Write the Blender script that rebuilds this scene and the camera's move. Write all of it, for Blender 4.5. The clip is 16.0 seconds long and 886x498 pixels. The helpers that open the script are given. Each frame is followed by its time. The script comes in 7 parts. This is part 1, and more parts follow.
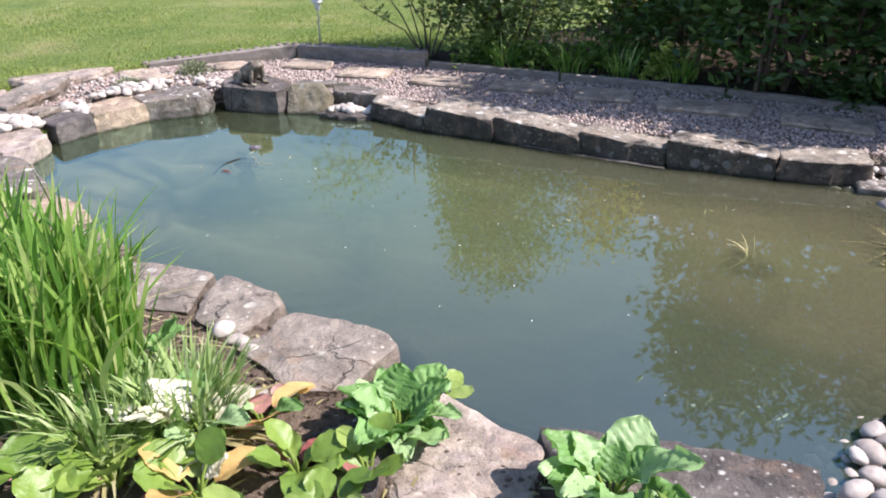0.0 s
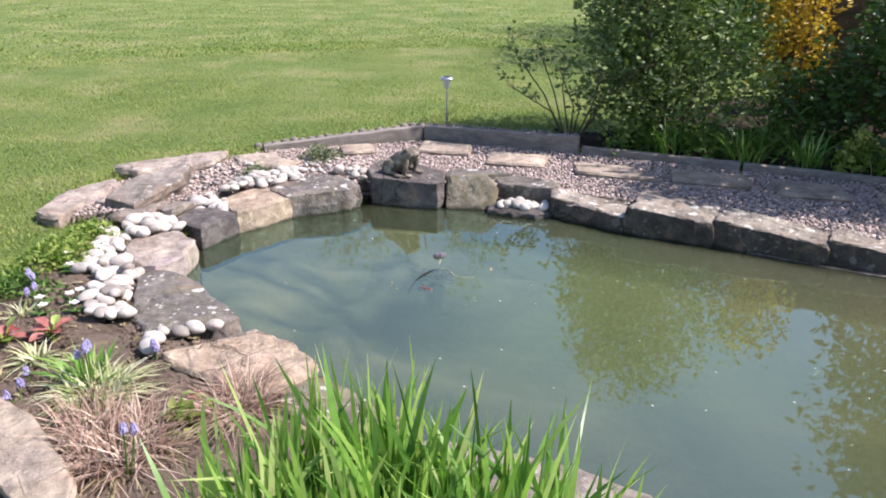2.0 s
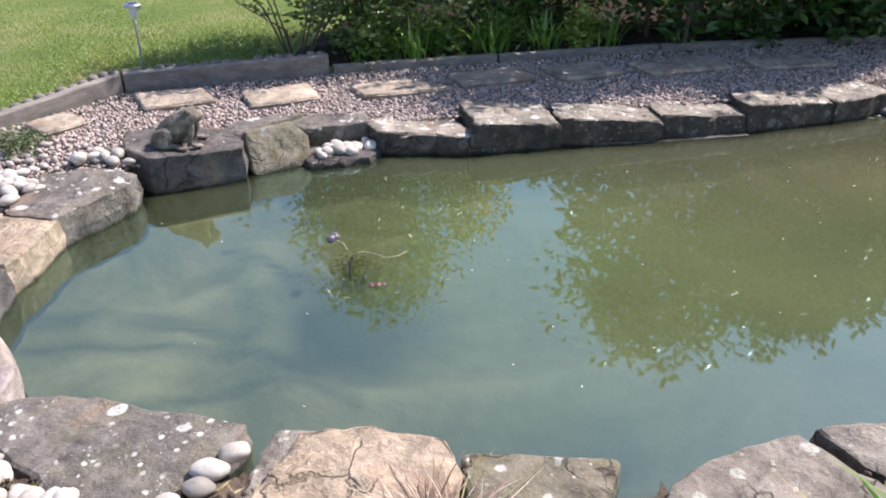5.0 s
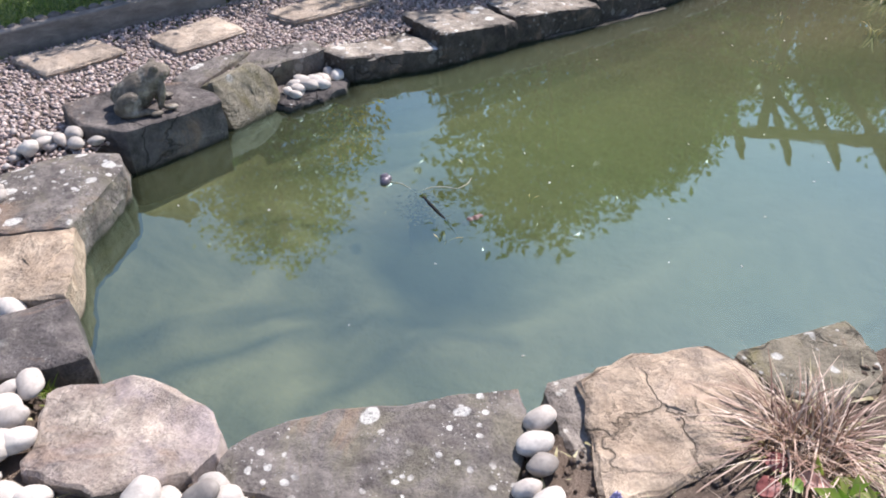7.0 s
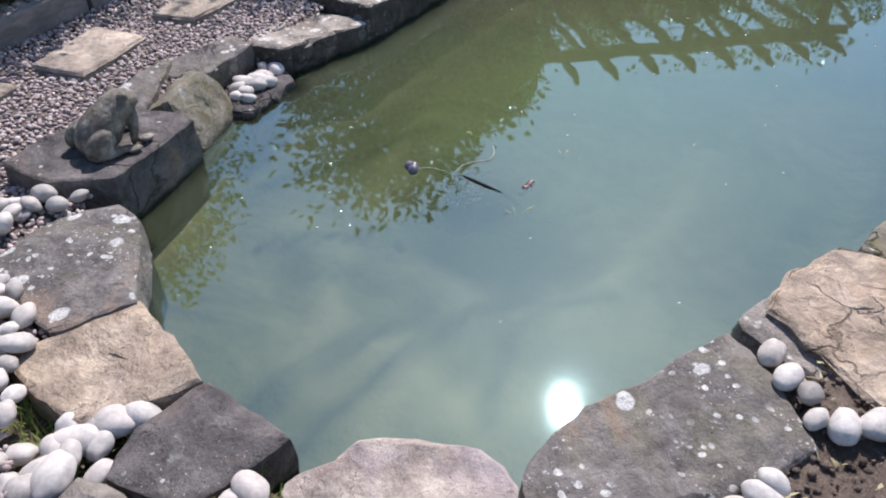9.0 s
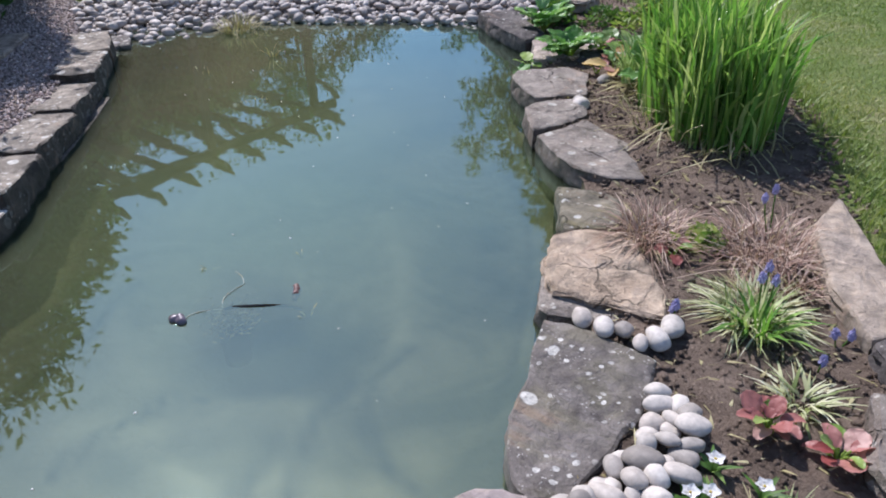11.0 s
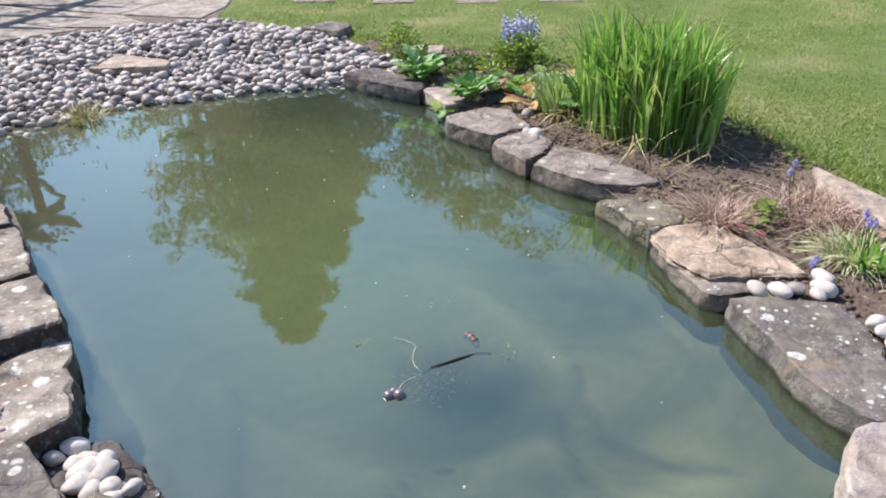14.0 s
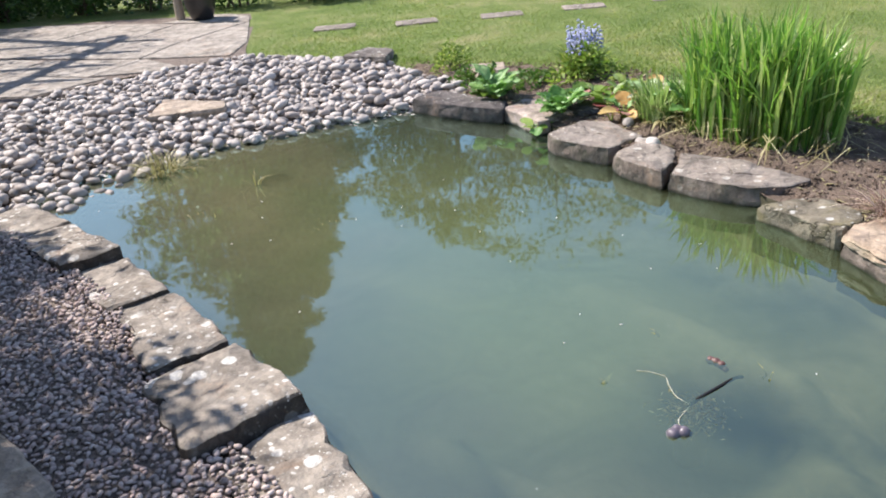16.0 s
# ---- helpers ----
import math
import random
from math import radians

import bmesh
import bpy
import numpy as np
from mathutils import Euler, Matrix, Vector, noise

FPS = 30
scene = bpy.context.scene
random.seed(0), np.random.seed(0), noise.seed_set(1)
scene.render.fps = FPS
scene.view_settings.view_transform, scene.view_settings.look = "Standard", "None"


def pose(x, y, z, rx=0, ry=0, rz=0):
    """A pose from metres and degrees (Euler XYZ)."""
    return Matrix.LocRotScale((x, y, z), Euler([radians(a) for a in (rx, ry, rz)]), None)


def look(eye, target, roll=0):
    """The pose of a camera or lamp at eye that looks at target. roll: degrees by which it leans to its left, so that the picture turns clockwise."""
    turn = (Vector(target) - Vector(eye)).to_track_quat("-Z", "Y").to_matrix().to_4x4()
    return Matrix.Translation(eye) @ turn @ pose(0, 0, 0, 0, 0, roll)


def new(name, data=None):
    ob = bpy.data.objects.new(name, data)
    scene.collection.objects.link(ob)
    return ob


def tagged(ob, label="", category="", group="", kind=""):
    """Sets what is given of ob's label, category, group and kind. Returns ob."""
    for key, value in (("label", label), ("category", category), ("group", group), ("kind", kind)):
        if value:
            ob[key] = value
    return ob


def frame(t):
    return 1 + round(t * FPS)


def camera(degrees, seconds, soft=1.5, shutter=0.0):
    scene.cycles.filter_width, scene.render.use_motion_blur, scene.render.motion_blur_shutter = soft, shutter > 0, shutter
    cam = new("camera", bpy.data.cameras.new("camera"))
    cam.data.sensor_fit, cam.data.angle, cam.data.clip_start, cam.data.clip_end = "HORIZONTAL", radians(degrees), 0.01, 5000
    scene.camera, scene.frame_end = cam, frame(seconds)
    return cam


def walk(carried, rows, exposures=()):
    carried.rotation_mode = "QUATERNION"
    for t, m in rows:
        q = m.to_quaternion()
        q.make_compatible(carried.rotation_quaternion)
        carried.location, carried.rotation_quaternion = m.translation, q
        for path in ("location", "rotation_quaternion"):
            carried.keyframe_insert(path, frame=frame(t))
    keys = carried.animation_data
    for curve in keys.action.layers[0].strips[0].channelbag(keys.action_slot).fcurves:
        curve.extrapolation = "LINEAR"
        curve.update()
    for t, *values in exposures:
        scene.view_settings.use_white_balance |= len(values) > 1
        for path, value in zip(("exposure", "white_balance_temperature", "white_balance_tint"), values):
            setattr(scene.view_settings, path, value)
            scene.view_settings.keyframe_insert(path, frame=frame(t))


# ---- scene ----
cam = camera(59.5, 16.0, soft=1.9)
METRES, EYE, TILT, LEAN, TURN = 10.0, 1.5, 0.0, 0.0, 0.0
ROWS = [
    (0.0, 0.0, 0.0, 0.0, -0.32, -26.0, 0.66),
    (0.5, -0.0306, 0.0214, -0.0002, 4.84, -24.55, 1.97),
    (1.0, -0.0672, 0.0383, 0.0026, 2.41, -24.19, 1.47),
    (1.5, -0.1035, 0.0654, 0.0018, -0.25, -22.88, 0.74),
    (2.0, -0.1385, 0.0896, 0.0028, -2.15, -21.95, -0.21),
    (2.5, -0.1793, 0.1112, 0.0037, -8.3, -22.61, 0.3),
    (3.0, -0.2069, 0.1368, 0.003, -9.14, -23.45, 0.88),
    (3.5, -0.2281, 0.1648, 0.0046, -13.78, -23.55, -0.03),
    (4.0, -0.245, 0.1869, 0.0034, -23.99, -24.13, 0.43),
    (4.5, -0.2653, 0.2112, 0.0004, -33.36, -26.64, -0.04),
    (7.0, -0.3543, 0.353, -0.006, -63.22, -35.61, -0.1),
    (7.5, -0.3668, 0.3872, -0.0055, -68.77, -36.52, -0.09),
    (8.0, -0.3696, 0.4146, -0.0086, -71.9, -37.31, 0.45),
    (10.5, -0.3701, 0.5293, -0.0018, -117.05, -34.32, 0.41),
    (11.0, -0.3677, 0.5487, 0.0015, -126.43, -31.26, 1.5),
    (11.5, -0.3499, 0.5706, -0.0, -134.95, -28.29, 0.93),
    (12.0, -0.3331, 0.5926, 0.0001, -137.96, -26.5, 0.96),
    (12.5, -0.3126, 0.6203, -0.0012, -144.4, -27.04, 0.85),
    (13.0, -0.2821, 0.6416, -0.0045, -145.37, -25.99, 1.35),
    (13.5, -0.2562, 0.6552, -0.003, -147.5, -25.12, 0.79),
    (14.0, -0.2348, 0.6731, -0.0045, -153.44, -26.81, 0.88),
    (14.5, -0.2117, 0.6875, -0.0024, -157.48, -27.06, -0.19),
    (15.0, -0.1844, 0.6859, -0.0034, -159.49, -26.12, 0.85),
    (15.5, -0.1622, 0.6873, -0.0043, -159.25, -25.75, 2.64),
    (16.0, -0.1384, 0.6971, -0.0005, -158.6, -25.99, 4.58),
]
walk(cam, [(t, pose(0, 0, EYE, TILT, LEAN, TURN) @ pose(METRES * x, METRES * y, METRES * z, 90 + pitch, roll, yaw)) for t, x, y, z, yaw, pitch, roll in ROWS],
     exposures=[(0.0, 0.9, 6420, 20), (3.0, 0.78, 6480, 20), (4.0, 0.72, 6480, 19), (4.5, 0.88, 6480, 18), (7.0, 0.74, 6350, 18), (8.0, 0.64, 6230, 18), (10.5, 0.3, 5950, 18), (11.5, 0.36, 5970, 18), (12.5, 0.53, 6130, 18), (13.5, 0.65, 6230, 17),
                (14.5, 0.79, 6430, 16), (16.0, 0.84, 6540, 15)])

# ---- light: clear sky, high sun from the east ----
SUN_AZ, SUN_EL = radians(-9.0), radians(49.0)
SUN_DIR = Vector((math.cos(SUN_EL) * math.cos(SUN_AZ), math.cos(SUN_EL) * math.sin(SUN_AZ), math.sin(SUN_EL)))
world = bpy.data.worlds.new("sky")
scene.world = world
world.use_nodes = True
wn, wl = world.node_tree.nodes, world.node_tree.links
wn.clear()
sky = wn.new("ShaderNodeTexSky")
sky.sky_type = "NISHITA"
sky.sun_disc = False
sky.sun_elevation = SUN_EL
sky.sun_rotation = math.pi / 2 - SUN_AZ
sky.air_density, sky.dust_density, sky.ozone_density = 1.0, 0.6, 1.4
bg = wn.new("ShaderNodeBackground")
bg.inputs["Strength"].default_value = 0.13
wo = wn.new("ShaderNodeOutputWorld")
wl.new(sky.outputs[0], bg.inputs[0])
wl.new(bg.outputs[0], wo.inputs[0])
sun_data = bpy.data.lights.new("sun", "SUN")
sun_data.energy, sun_data.angle, sun_data.color = 5.0, radians(0.55), (1.0, 0.955, 0.89)
new("sun", sun_data).matrix_world = look(SUN_DIR * 40, (0, 0, 0))


# ---- materials ----
class Mat:
    """A small builder round one node material."""

    def __init__(self, name, rough=0.8, spec=0.3):
        self.m = bpy.data.materials.new(name)
        self.m.use_nodes = True
        self.nt = self.m.node_tree
        self.n, self.l = self.nt.nodes, self.nt.links
        self.bsdf = self.n["Principled BSDF"]
        self.out = self.n["Material Output"]
        self.bsdf.inputs["Roughness"].default_value = rough
        self.bsdf.inputs["Specular IOR Level"].default_value = spec
        self.pos = None

    def coord(self, kind="Object"):
        tc = self.n.new("ShaderNodeTexCoord")
        return tc.outputs[kind]

    def world(self):
        if not self.pos:
            self.pos = self.n.new("ShaderNodeNewGeometry").outputs["Position"]
        return self.pos

    def noise(self, scale, detail=4, rough=0.55, vec=None, distort=0.0):
        t = self.n.new("ShaderNodeTexNoise")
        t.inputs["Scale"].default_value, t.inputs["Detail"].default_value = scale, detail
        t.inputs["Roughness"].default_value, t.inputs["Distortion"].default_value = rough, distort
        self.l.new(vec or self.world(), t.inputs["Vector"])
        return t.outputs["Fac"]

    def voronoi(self, scale, feature="F1", vec=None, rand=1.0):
        t = self.n.new("ShaderNodeTexVoronoi")
        t.feature = feature
        t.inputs["Scale"].default_value, t.inputs["Randomness"].default_value = scale, rand
        self.l.new(vec or self.world(), t.inputs["Vector"])
        return t.outputs["Distance"]

    def ramp(self, fac, stops):
        r = self.n.new("ShaderNodeValToRGB")
        e = r.color_ramp.elements
        while len(e) < len(stops):
            e.new(0.5)
        for el, (p, c) in zip(e, stops):
            el.position = p
            el.color = (*c, 1) if not isinstance(c, (int, float)) else (c, c, c, 1)
        self.l.new(fac, r.inputs[0])
        return r.outputs[0]

    def mix(self, fac, a, b, mode="MIX"):
        x = self.n.new("ShaderNodeMix")
        x.data_type, x.blend_type = "RGBA", mode
        for value, sock in ((fac, x.inputs[0]), (a, x.inputs[6]), (b, x.inputs[7])):
            if isinstance(value, (int, float)):
                sock.default_value = value if sock == x.inputs[0] else (value, value, value, 1)
            elif isinstance(value, tuple):
                sock.default_value = (*value, 1)
            else:
                self.l.new(value, sock)
        return x.outputs[2]

    def math(self, op, a, b=0.5):
        x = self.n.new("ShaderNodeMath")
        x.operation = op
        for value, sock in ((a, x.inputs[0]), (b, x.inputs[1])):
            if isinstance(value, (int, float)):
                sock.default_value = value
            else:
                self.l.new(value, sock)
        return x.outputs[0]

    def random(self):
        return self.n.new("ShaderNodeObjectInfo").outputs["Random"]

    def island(self):
        return self.n.new("ShaderNodeNewGeometry").outputs["Random Per Island"]

    def color(self, sock):
        if isinstance(sock, tuple):
            self.bsdf.inputs["Base Color"].default_value = (*sock, 1)
        else:
            self.l.new(sock, self.bsdf.inputs["Base Color"])
        return self

    def bump(self, height, strength=0.5, dist=0.01):
        b = self.n.new("ShaderNodeBump")
        b.inputs["Strength"].default_value, b.inputs["Distance"].default_value = strength, dist
        self.l.new(height, b.inputs["Height"])
        self.l.new(b.outputs[0], self.bsdf.inputs["Normal"])
        return self


def stone_mat(name, dark, light, stain, lichen=0.0, stain_at=0.55, spots=(0.6, 0.59, 0.54), lit_dust=None, flakes=0.3):
    """Split garden stone: mottled body, stains, cracks, pits, lichen rings; optional dusty tops, paler than sides whose
    shade is painted in.
    """
    k = Mat(name, 0.85, 0.25)
    shift = k.n.new("ShaderNodeVectorMath")
    shift.operation = "ADD"
    far = k.math("MULTIPLY", k.random(), 37.0)
    k.l.new(k.world(), shift.inputs[0])
    k.l.new(far, shift.inputs[1])
    v = shift.outputs[0]
    mott = k.noise(6.5, 9, 0.68, v, 1.1)
    base = k.ramp(mott, [(0.3, dark), (0.5, tuple(0.5 * (a + b) for a, b in zip(dark, light))), (0.7, light)])
    base = k.mix(k.ramp(k.noise(2.7, 7, 0.72, v, 1.6), [(stain_at - 0.07, 0.0), (stain_at + 0.07, 0.85)]), base, stain)
    # Paler upper faces, darker sides: dusty tops and painted shade in one mask.
    if lit_dust:
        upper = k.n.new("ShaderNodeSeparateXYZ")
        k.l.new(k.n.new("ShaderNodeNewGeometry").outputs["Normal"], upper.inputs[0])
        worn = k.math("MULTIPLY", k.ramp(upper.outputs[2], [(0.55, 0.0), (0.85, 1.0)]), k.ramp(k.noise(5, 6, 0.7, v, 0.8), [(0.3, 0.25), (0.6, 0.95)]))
        base = k.mix(worn, base, lit_dust)
    blot = k.ramp(k.noise(11, 7, 0.68, v, 0.8), [(0.3, 0.6), (0.5, 0.98), (0.7, 1.25)])
    base = k.mix(1.0, base, blot, "MULTIPLY")
    # split along the bedding: thin flakes with crisp broken edges
    bedding = k.math("FRACT", k.math("MULTIPLY", k.noise(2.3, 9, 0.58, v, 0.25), 7.0), 0.0)
    lip = k.ramp(bedding, [(0.0, 0.3), (0.045, 0.95), (0.8, 1.0), (0.97, 1.16)])
    flaked = k.ramp(k.noise(1.9, 3, 0.5, v), [(0.46 - 0.1 * flakes, 0.0), (0.58 - 0.1 * flakes, 1.0)])
    base = k.mix(k.math("MULTIPLY", flaked, 0.3 + 0.6 * flakes), base, lip, "MULTIPLY")
    base = k.mix(0.8, base, k.ramp(k.noise(4.5, 8, 0.7, v, 0.5), [(0.32, 0.62), (0.5, 1.0), (0.68, 1.28)]), "MULTIPLY")
    rust = k.ramp(k.noise(3.1, 7, 0.72, v, 0.9), [(0.56, 0.0), (0.68, 0.45)])
    base = k.mix(rust, base, (0.3, 0.19, 0.12))
    grain = k.noise(120, 4, 0.7, v)
    base = k.mix(0.27, base, k.ramp(grain, [(0.3, 0.34), (0.7, 0.68)]), "OVERLAY")
    pits = k.ramp(k.math("ADD", k.voronoi(40, vec=v), k.math("MULTIPLY", k.noise(13, 5, 0.7, v), 0.5)), [(0.27, 0.3), (0.36, 1.0)])
    base = k.mix(k.ramp(k.noise(5, 4, 0.6, v), [(0.5, 0.0), (0.62, 0.8)]), base, pits, "MULTIPLY")
    wobn = k.n.new("ShaderNodeTexNoise")
    wobn.inputs["Scale"].default_value, wobn.inputs["Detail"].default_value = 11, 5
    k.l.new(v, wobn.inputs["Vector"])

    def wobble(amount):
        sc = k.n.new("ShaderNodeVectorMath")
        sc.operation = "SCALE"
        sc.inputs["Scale"].default_value = amount
        k.l.new(wobn.outputs["Color"], sc.inputs[0])
        w = k.n.new("ShaderNodeVectorMath")
        w.operation = "ADD"
        k.l.new(v, w.inputs[0])
        k.l.new(sc.outputs[0], w.inputs[1])
        return w.outputs[0]

    crack = k.voronoi(4.2, "DISTANCE_TO_EDGE", wobble(0.16))
    line = k.ramp(crack, [(0.0, 0.25), (0.03, 1.0)])
    gate = k.ramp(k.noise(2.2, 2, 0.5, v), [(0.54, 0.0), (0.62, 0.8)])
    base = k.mix(gate, base, line, "MULTIPLY")
    if lichen:
        wv = wobble(0.045)
        big = k.ramp(k.voronoi(8.5, vec=wv), [(0.12 + 0.1 * lichen, 1.0), (0.16 + 0.1 * lichen, 0.0)])
        small = k.ramp(k.voronoi(24, vec=wv), [(0.10 + 0.12 * lichen, 1.0), (0.16 + 0.12 * lichen, 0.0)])
        g2 = k.ramp(k.noise(3.3, 3, 0.6, v), [(0.46, 0.0), (0.54, 1.0)])
        fleck = k.ramp(k.voronoi(70, vec=wv), [(0.1 + 0.1 * lichen, 0.8), (0.16 + 0.1 * lichen, 0.0)])
        small = k.math("MAXIMUM", small, k.math("MULTIPLY", fleck, k.ramp(k.noise(6, 4, 0.65, v), [(0.42, 0.0), (0.54, 1.0)])))
        both = k.math("MAXIMUM", k.math("MULTIPLY", big, k.ramp(k.noise(2.6, 1, 0.5, v), [(0.4, 0.0), (0.5, 1.0)])), k.math("MULTIPLY", small, g2))
        level = k.n.new("ShaderNodeSeparateXYZ")
        k.l.new(k.n.new("ShaderNodeNewGeometry").outputs["Normal"], level.inputs[0])
        both = k.math("MULTIPLY", both, k.ramp(level.outputs[2], [(0.25, 0.2), (0.7, 1.0)]))
        ring = k.mix(k.ramp(k.noise(60, 4, 0.7, v), [(0.35, 0.0), (0.65, 1.0)]), spots, tuple(c * 0.5 for c in spots))
        base = k.mix(k.math("MULTIPLY", both, 0.85), base, ring)
    # darker below the water line, with an uneven upper edge
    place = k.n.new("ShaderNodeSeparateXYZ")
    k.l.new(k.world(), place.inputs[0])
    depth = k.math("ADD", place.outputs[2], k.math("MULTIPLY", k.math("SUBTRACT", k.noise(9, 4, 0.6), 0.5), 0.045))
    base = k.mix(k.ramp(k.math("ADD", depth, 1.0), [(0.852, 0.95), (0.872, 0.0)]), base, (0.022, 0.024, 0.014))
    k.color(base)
    relief = k.math("ADD", k.noise(7.5, 10, 0.66, v, 0.15), k.math("MULTIPLY", k.voronoi(9, vec=wobble(0.1)), 0.45))
    h = k.math("ADD", relief, k.math("MULTIPLY", grain, 0.07))
    h = k.math("ADD", h, k.math("MULTIPLY", k.math("MULTIPLY", bedding, flaked), 0.12 + 0.3 * flakes))
    h = k.math("ADD", h, k.math("MULTIPLY", pits, 0.12))
    h = k.math("ADD", h, k.math("MULTIPLY", k.math("MULTIPLY", line, gate), 0.35))
    k.bump(h, 0.95, 0.035)
    return k.m


M = {}
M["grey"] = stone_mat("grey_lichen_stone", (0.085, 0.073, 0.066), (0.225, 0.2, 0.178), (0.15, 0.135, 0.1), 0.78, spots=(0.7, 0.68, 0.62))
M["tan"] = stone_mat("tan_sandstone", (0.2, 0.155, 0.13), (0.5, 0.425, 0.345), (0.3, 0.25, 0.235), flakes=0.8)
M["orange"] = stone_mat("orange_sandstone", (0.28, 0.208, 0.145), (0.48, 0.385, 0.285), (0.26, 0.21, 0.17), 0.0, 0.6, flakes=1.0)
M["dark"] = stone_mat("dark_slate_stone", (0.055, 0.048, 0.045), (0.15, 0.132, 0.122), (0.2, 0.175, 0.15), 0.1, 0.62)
# Dark body tones of these two carry the shade of their side faces.
M["brown"] = stone_mat("brown_grey_stone", (0.085, 0.066, 0.055), (0.25, 0.205, 0.17), (0.11, 0.1, 0.07), 0.45, spots=(0.58, 0.55, 0.48), lit_dust=(0.27, 0.235, 0.2))
M["wall"] = stone_mat("dusty_shaded_wall_stone", (0.032, 0.026, 0.021), (0.1, 0.08, 0.065), (0.05, 0.042, 0.034), 0.95, 0.56, spots=(0.72, 0.7, 0.64), lit_dust=(0.32, 0.28, 0.23))
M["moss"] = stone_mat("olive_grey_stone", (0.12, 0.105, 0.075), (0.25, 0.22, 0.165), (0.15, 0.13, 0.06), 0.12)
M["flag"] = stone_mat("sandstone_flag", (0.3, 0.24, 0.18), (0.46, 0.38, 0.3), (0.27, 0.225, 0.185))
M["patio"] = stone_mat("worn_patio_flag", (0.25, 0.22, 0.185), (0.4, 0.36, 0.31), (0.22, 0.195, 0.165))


def pebble_mat(name, c0, c1, c2, rough=0.6, per="object"):
    k = Mat(name, rough, 0.35)
    r = k.random() if per == "object" else k.island()
    base = k.ramp(r, [(0.0, c0), (0.45, c1), (0.8, c2), (1.0, tuple(0.75 * a + 0.25 * b for a, b in zip(c1, c0)))])
    base = k.mix(0.5, base, k.ramp(k.noise(55, 5, 0.6), [(0.3, 0.32), (0.7, 0.68)]), "OVERLAY")
    base = k.mix(k.ramp(k.noise(16, 3), [(0.55, 0.0), (0.72, 0.55)]), base, tuple(x * 0.62 for x in c1))
    k.color(base)
    k.bump(k.noise(140, 4), 0.25, 0.004)
    return k.m


M["white_pebble"] = pebble_mat("white_pebble", (0.22, 0.195, 0.17), (0.54, 0.495, 0.44), (0.4, 0.35, 0.3))
M["beach"] = pebble_mat("beach_pebble", (0.12, 0.107, 0.1), (0.5, 0.455, 0.415), (0.29, 0.245, 0.215))
M["beach_far"] = pebble_mat("beach_pebble_joined", (0.12, 0.107, 0.1), (0.5, 0.455, 0.415), (0.29, 0.245, 0.215), per="island")
M["gravel"] = pebble_mat("gravel_chip", (0.16, 0.12, 0.105), (0.5, 0.42, 0.375), (0.34, 0.25, 0.22), 0.75, per="island")


def soil_mat(name, a, b, scale=1.0):
    k = Mat(name, 0.95, 0.1)
    base = k.ramp(k.noise(7 * scale, 8, 0.7), [(0.32, a), (0.7, b)])
    base = k.mix(k.ramp(k.voronoi(60 * scale), [(0.0, 0.7), (0.25, 0.0)]), base, tuple(x * 1.5 for x in b))
    k.color(base)
    k.bump(k.noise(38 * scale, 10, 0.75), 0.9, 0.035)
    return k.m


M["soil"] = soil_mat("garden_soil", (0.1, 0.075, 0.058), (0.26, 0.2, 0.155))
M["mulch"] = soil_mat("dark_mulch", (0.022, 0.017, 0.012), (0.07, 0.052, 0.038))
M["grit"] = soil_mat("grit_bed", (0.16, 0.13, 0.11), (0.3, 0.25, 0.21), 1.6)


def lawn_mat():
    k = Mat("lawn_ground", 0.9, 0.15)
    base = k.ramp(k.noise(1.1, 4, 0.6), [(0.3, (0.105, 0.165, 0.04)), (0.52, (0.17, 0.225, 0.065)), (0.7, (0.29, 0.285, 0.13))])
    base = k.mix(0.75, base, k.ramp(k.noise(34, 8, 0.75), [(0.3, 0.2), (0.72, 0.72)]), "OVERLAY")
    base = k.mix(k.ramp(k.noise(5.5, 5, 0.65), [(0.56, 0.0), (0.75, 0.5)]), base, (0.3, 0.27, 0.13))
    k.color(base)
    k.bump(k.noise(60, 6, 0.75), 0.9, 0.03)
    return k.m


M["lawn"] = lawn_mat()


def leaf_mat(name, stops, through_light=0.35, rough=0.5, spec=0.4, per="island", vein=0.0, patchy=0.0):
    k = Mat(name, rough, spec)
    pick = k.island() if per == "island" else k.random()
    if patchy:
        pick = k.math("ADD", k.math("MULTIPLY", pick, 0.45), k.math("MULTIPLY", k.ramp(k.noise(patchy, 5, 0.65), [(0.3, 0.0), (0.72, 1.0)]), 0.6))
    base = k.ramp(pick, stops)
    base = k.mix(0.35, base, k.ramp(k.noise(24, 4), [(0.3, 0.3), (0.7, 0.7)]), "OVERLAY")
    k.color(base)
    tr = k.n.new("ShaderNodeBsdfTranslucent")
    k.l.new(k.mix(0.35, base, (0.45, 0.6, 0.08), "OVERLAY"), tr.inputs[0])
    mx = k.n.new("ShaderNodeMixShader")
    mx.inputs[0].default_value = through_light
    k.l.new(k.bsdf.outputs[0], mx.inputs[1])
    k.l.new(tr.outputs[0], mx.inputs[2])
    k.l.new(mx.outputs[0], k.out.inputs[0])
    if vein:
        k.bump(k.noise(vein, 4, 0.6), 0.3, 0.01)
    return k.m


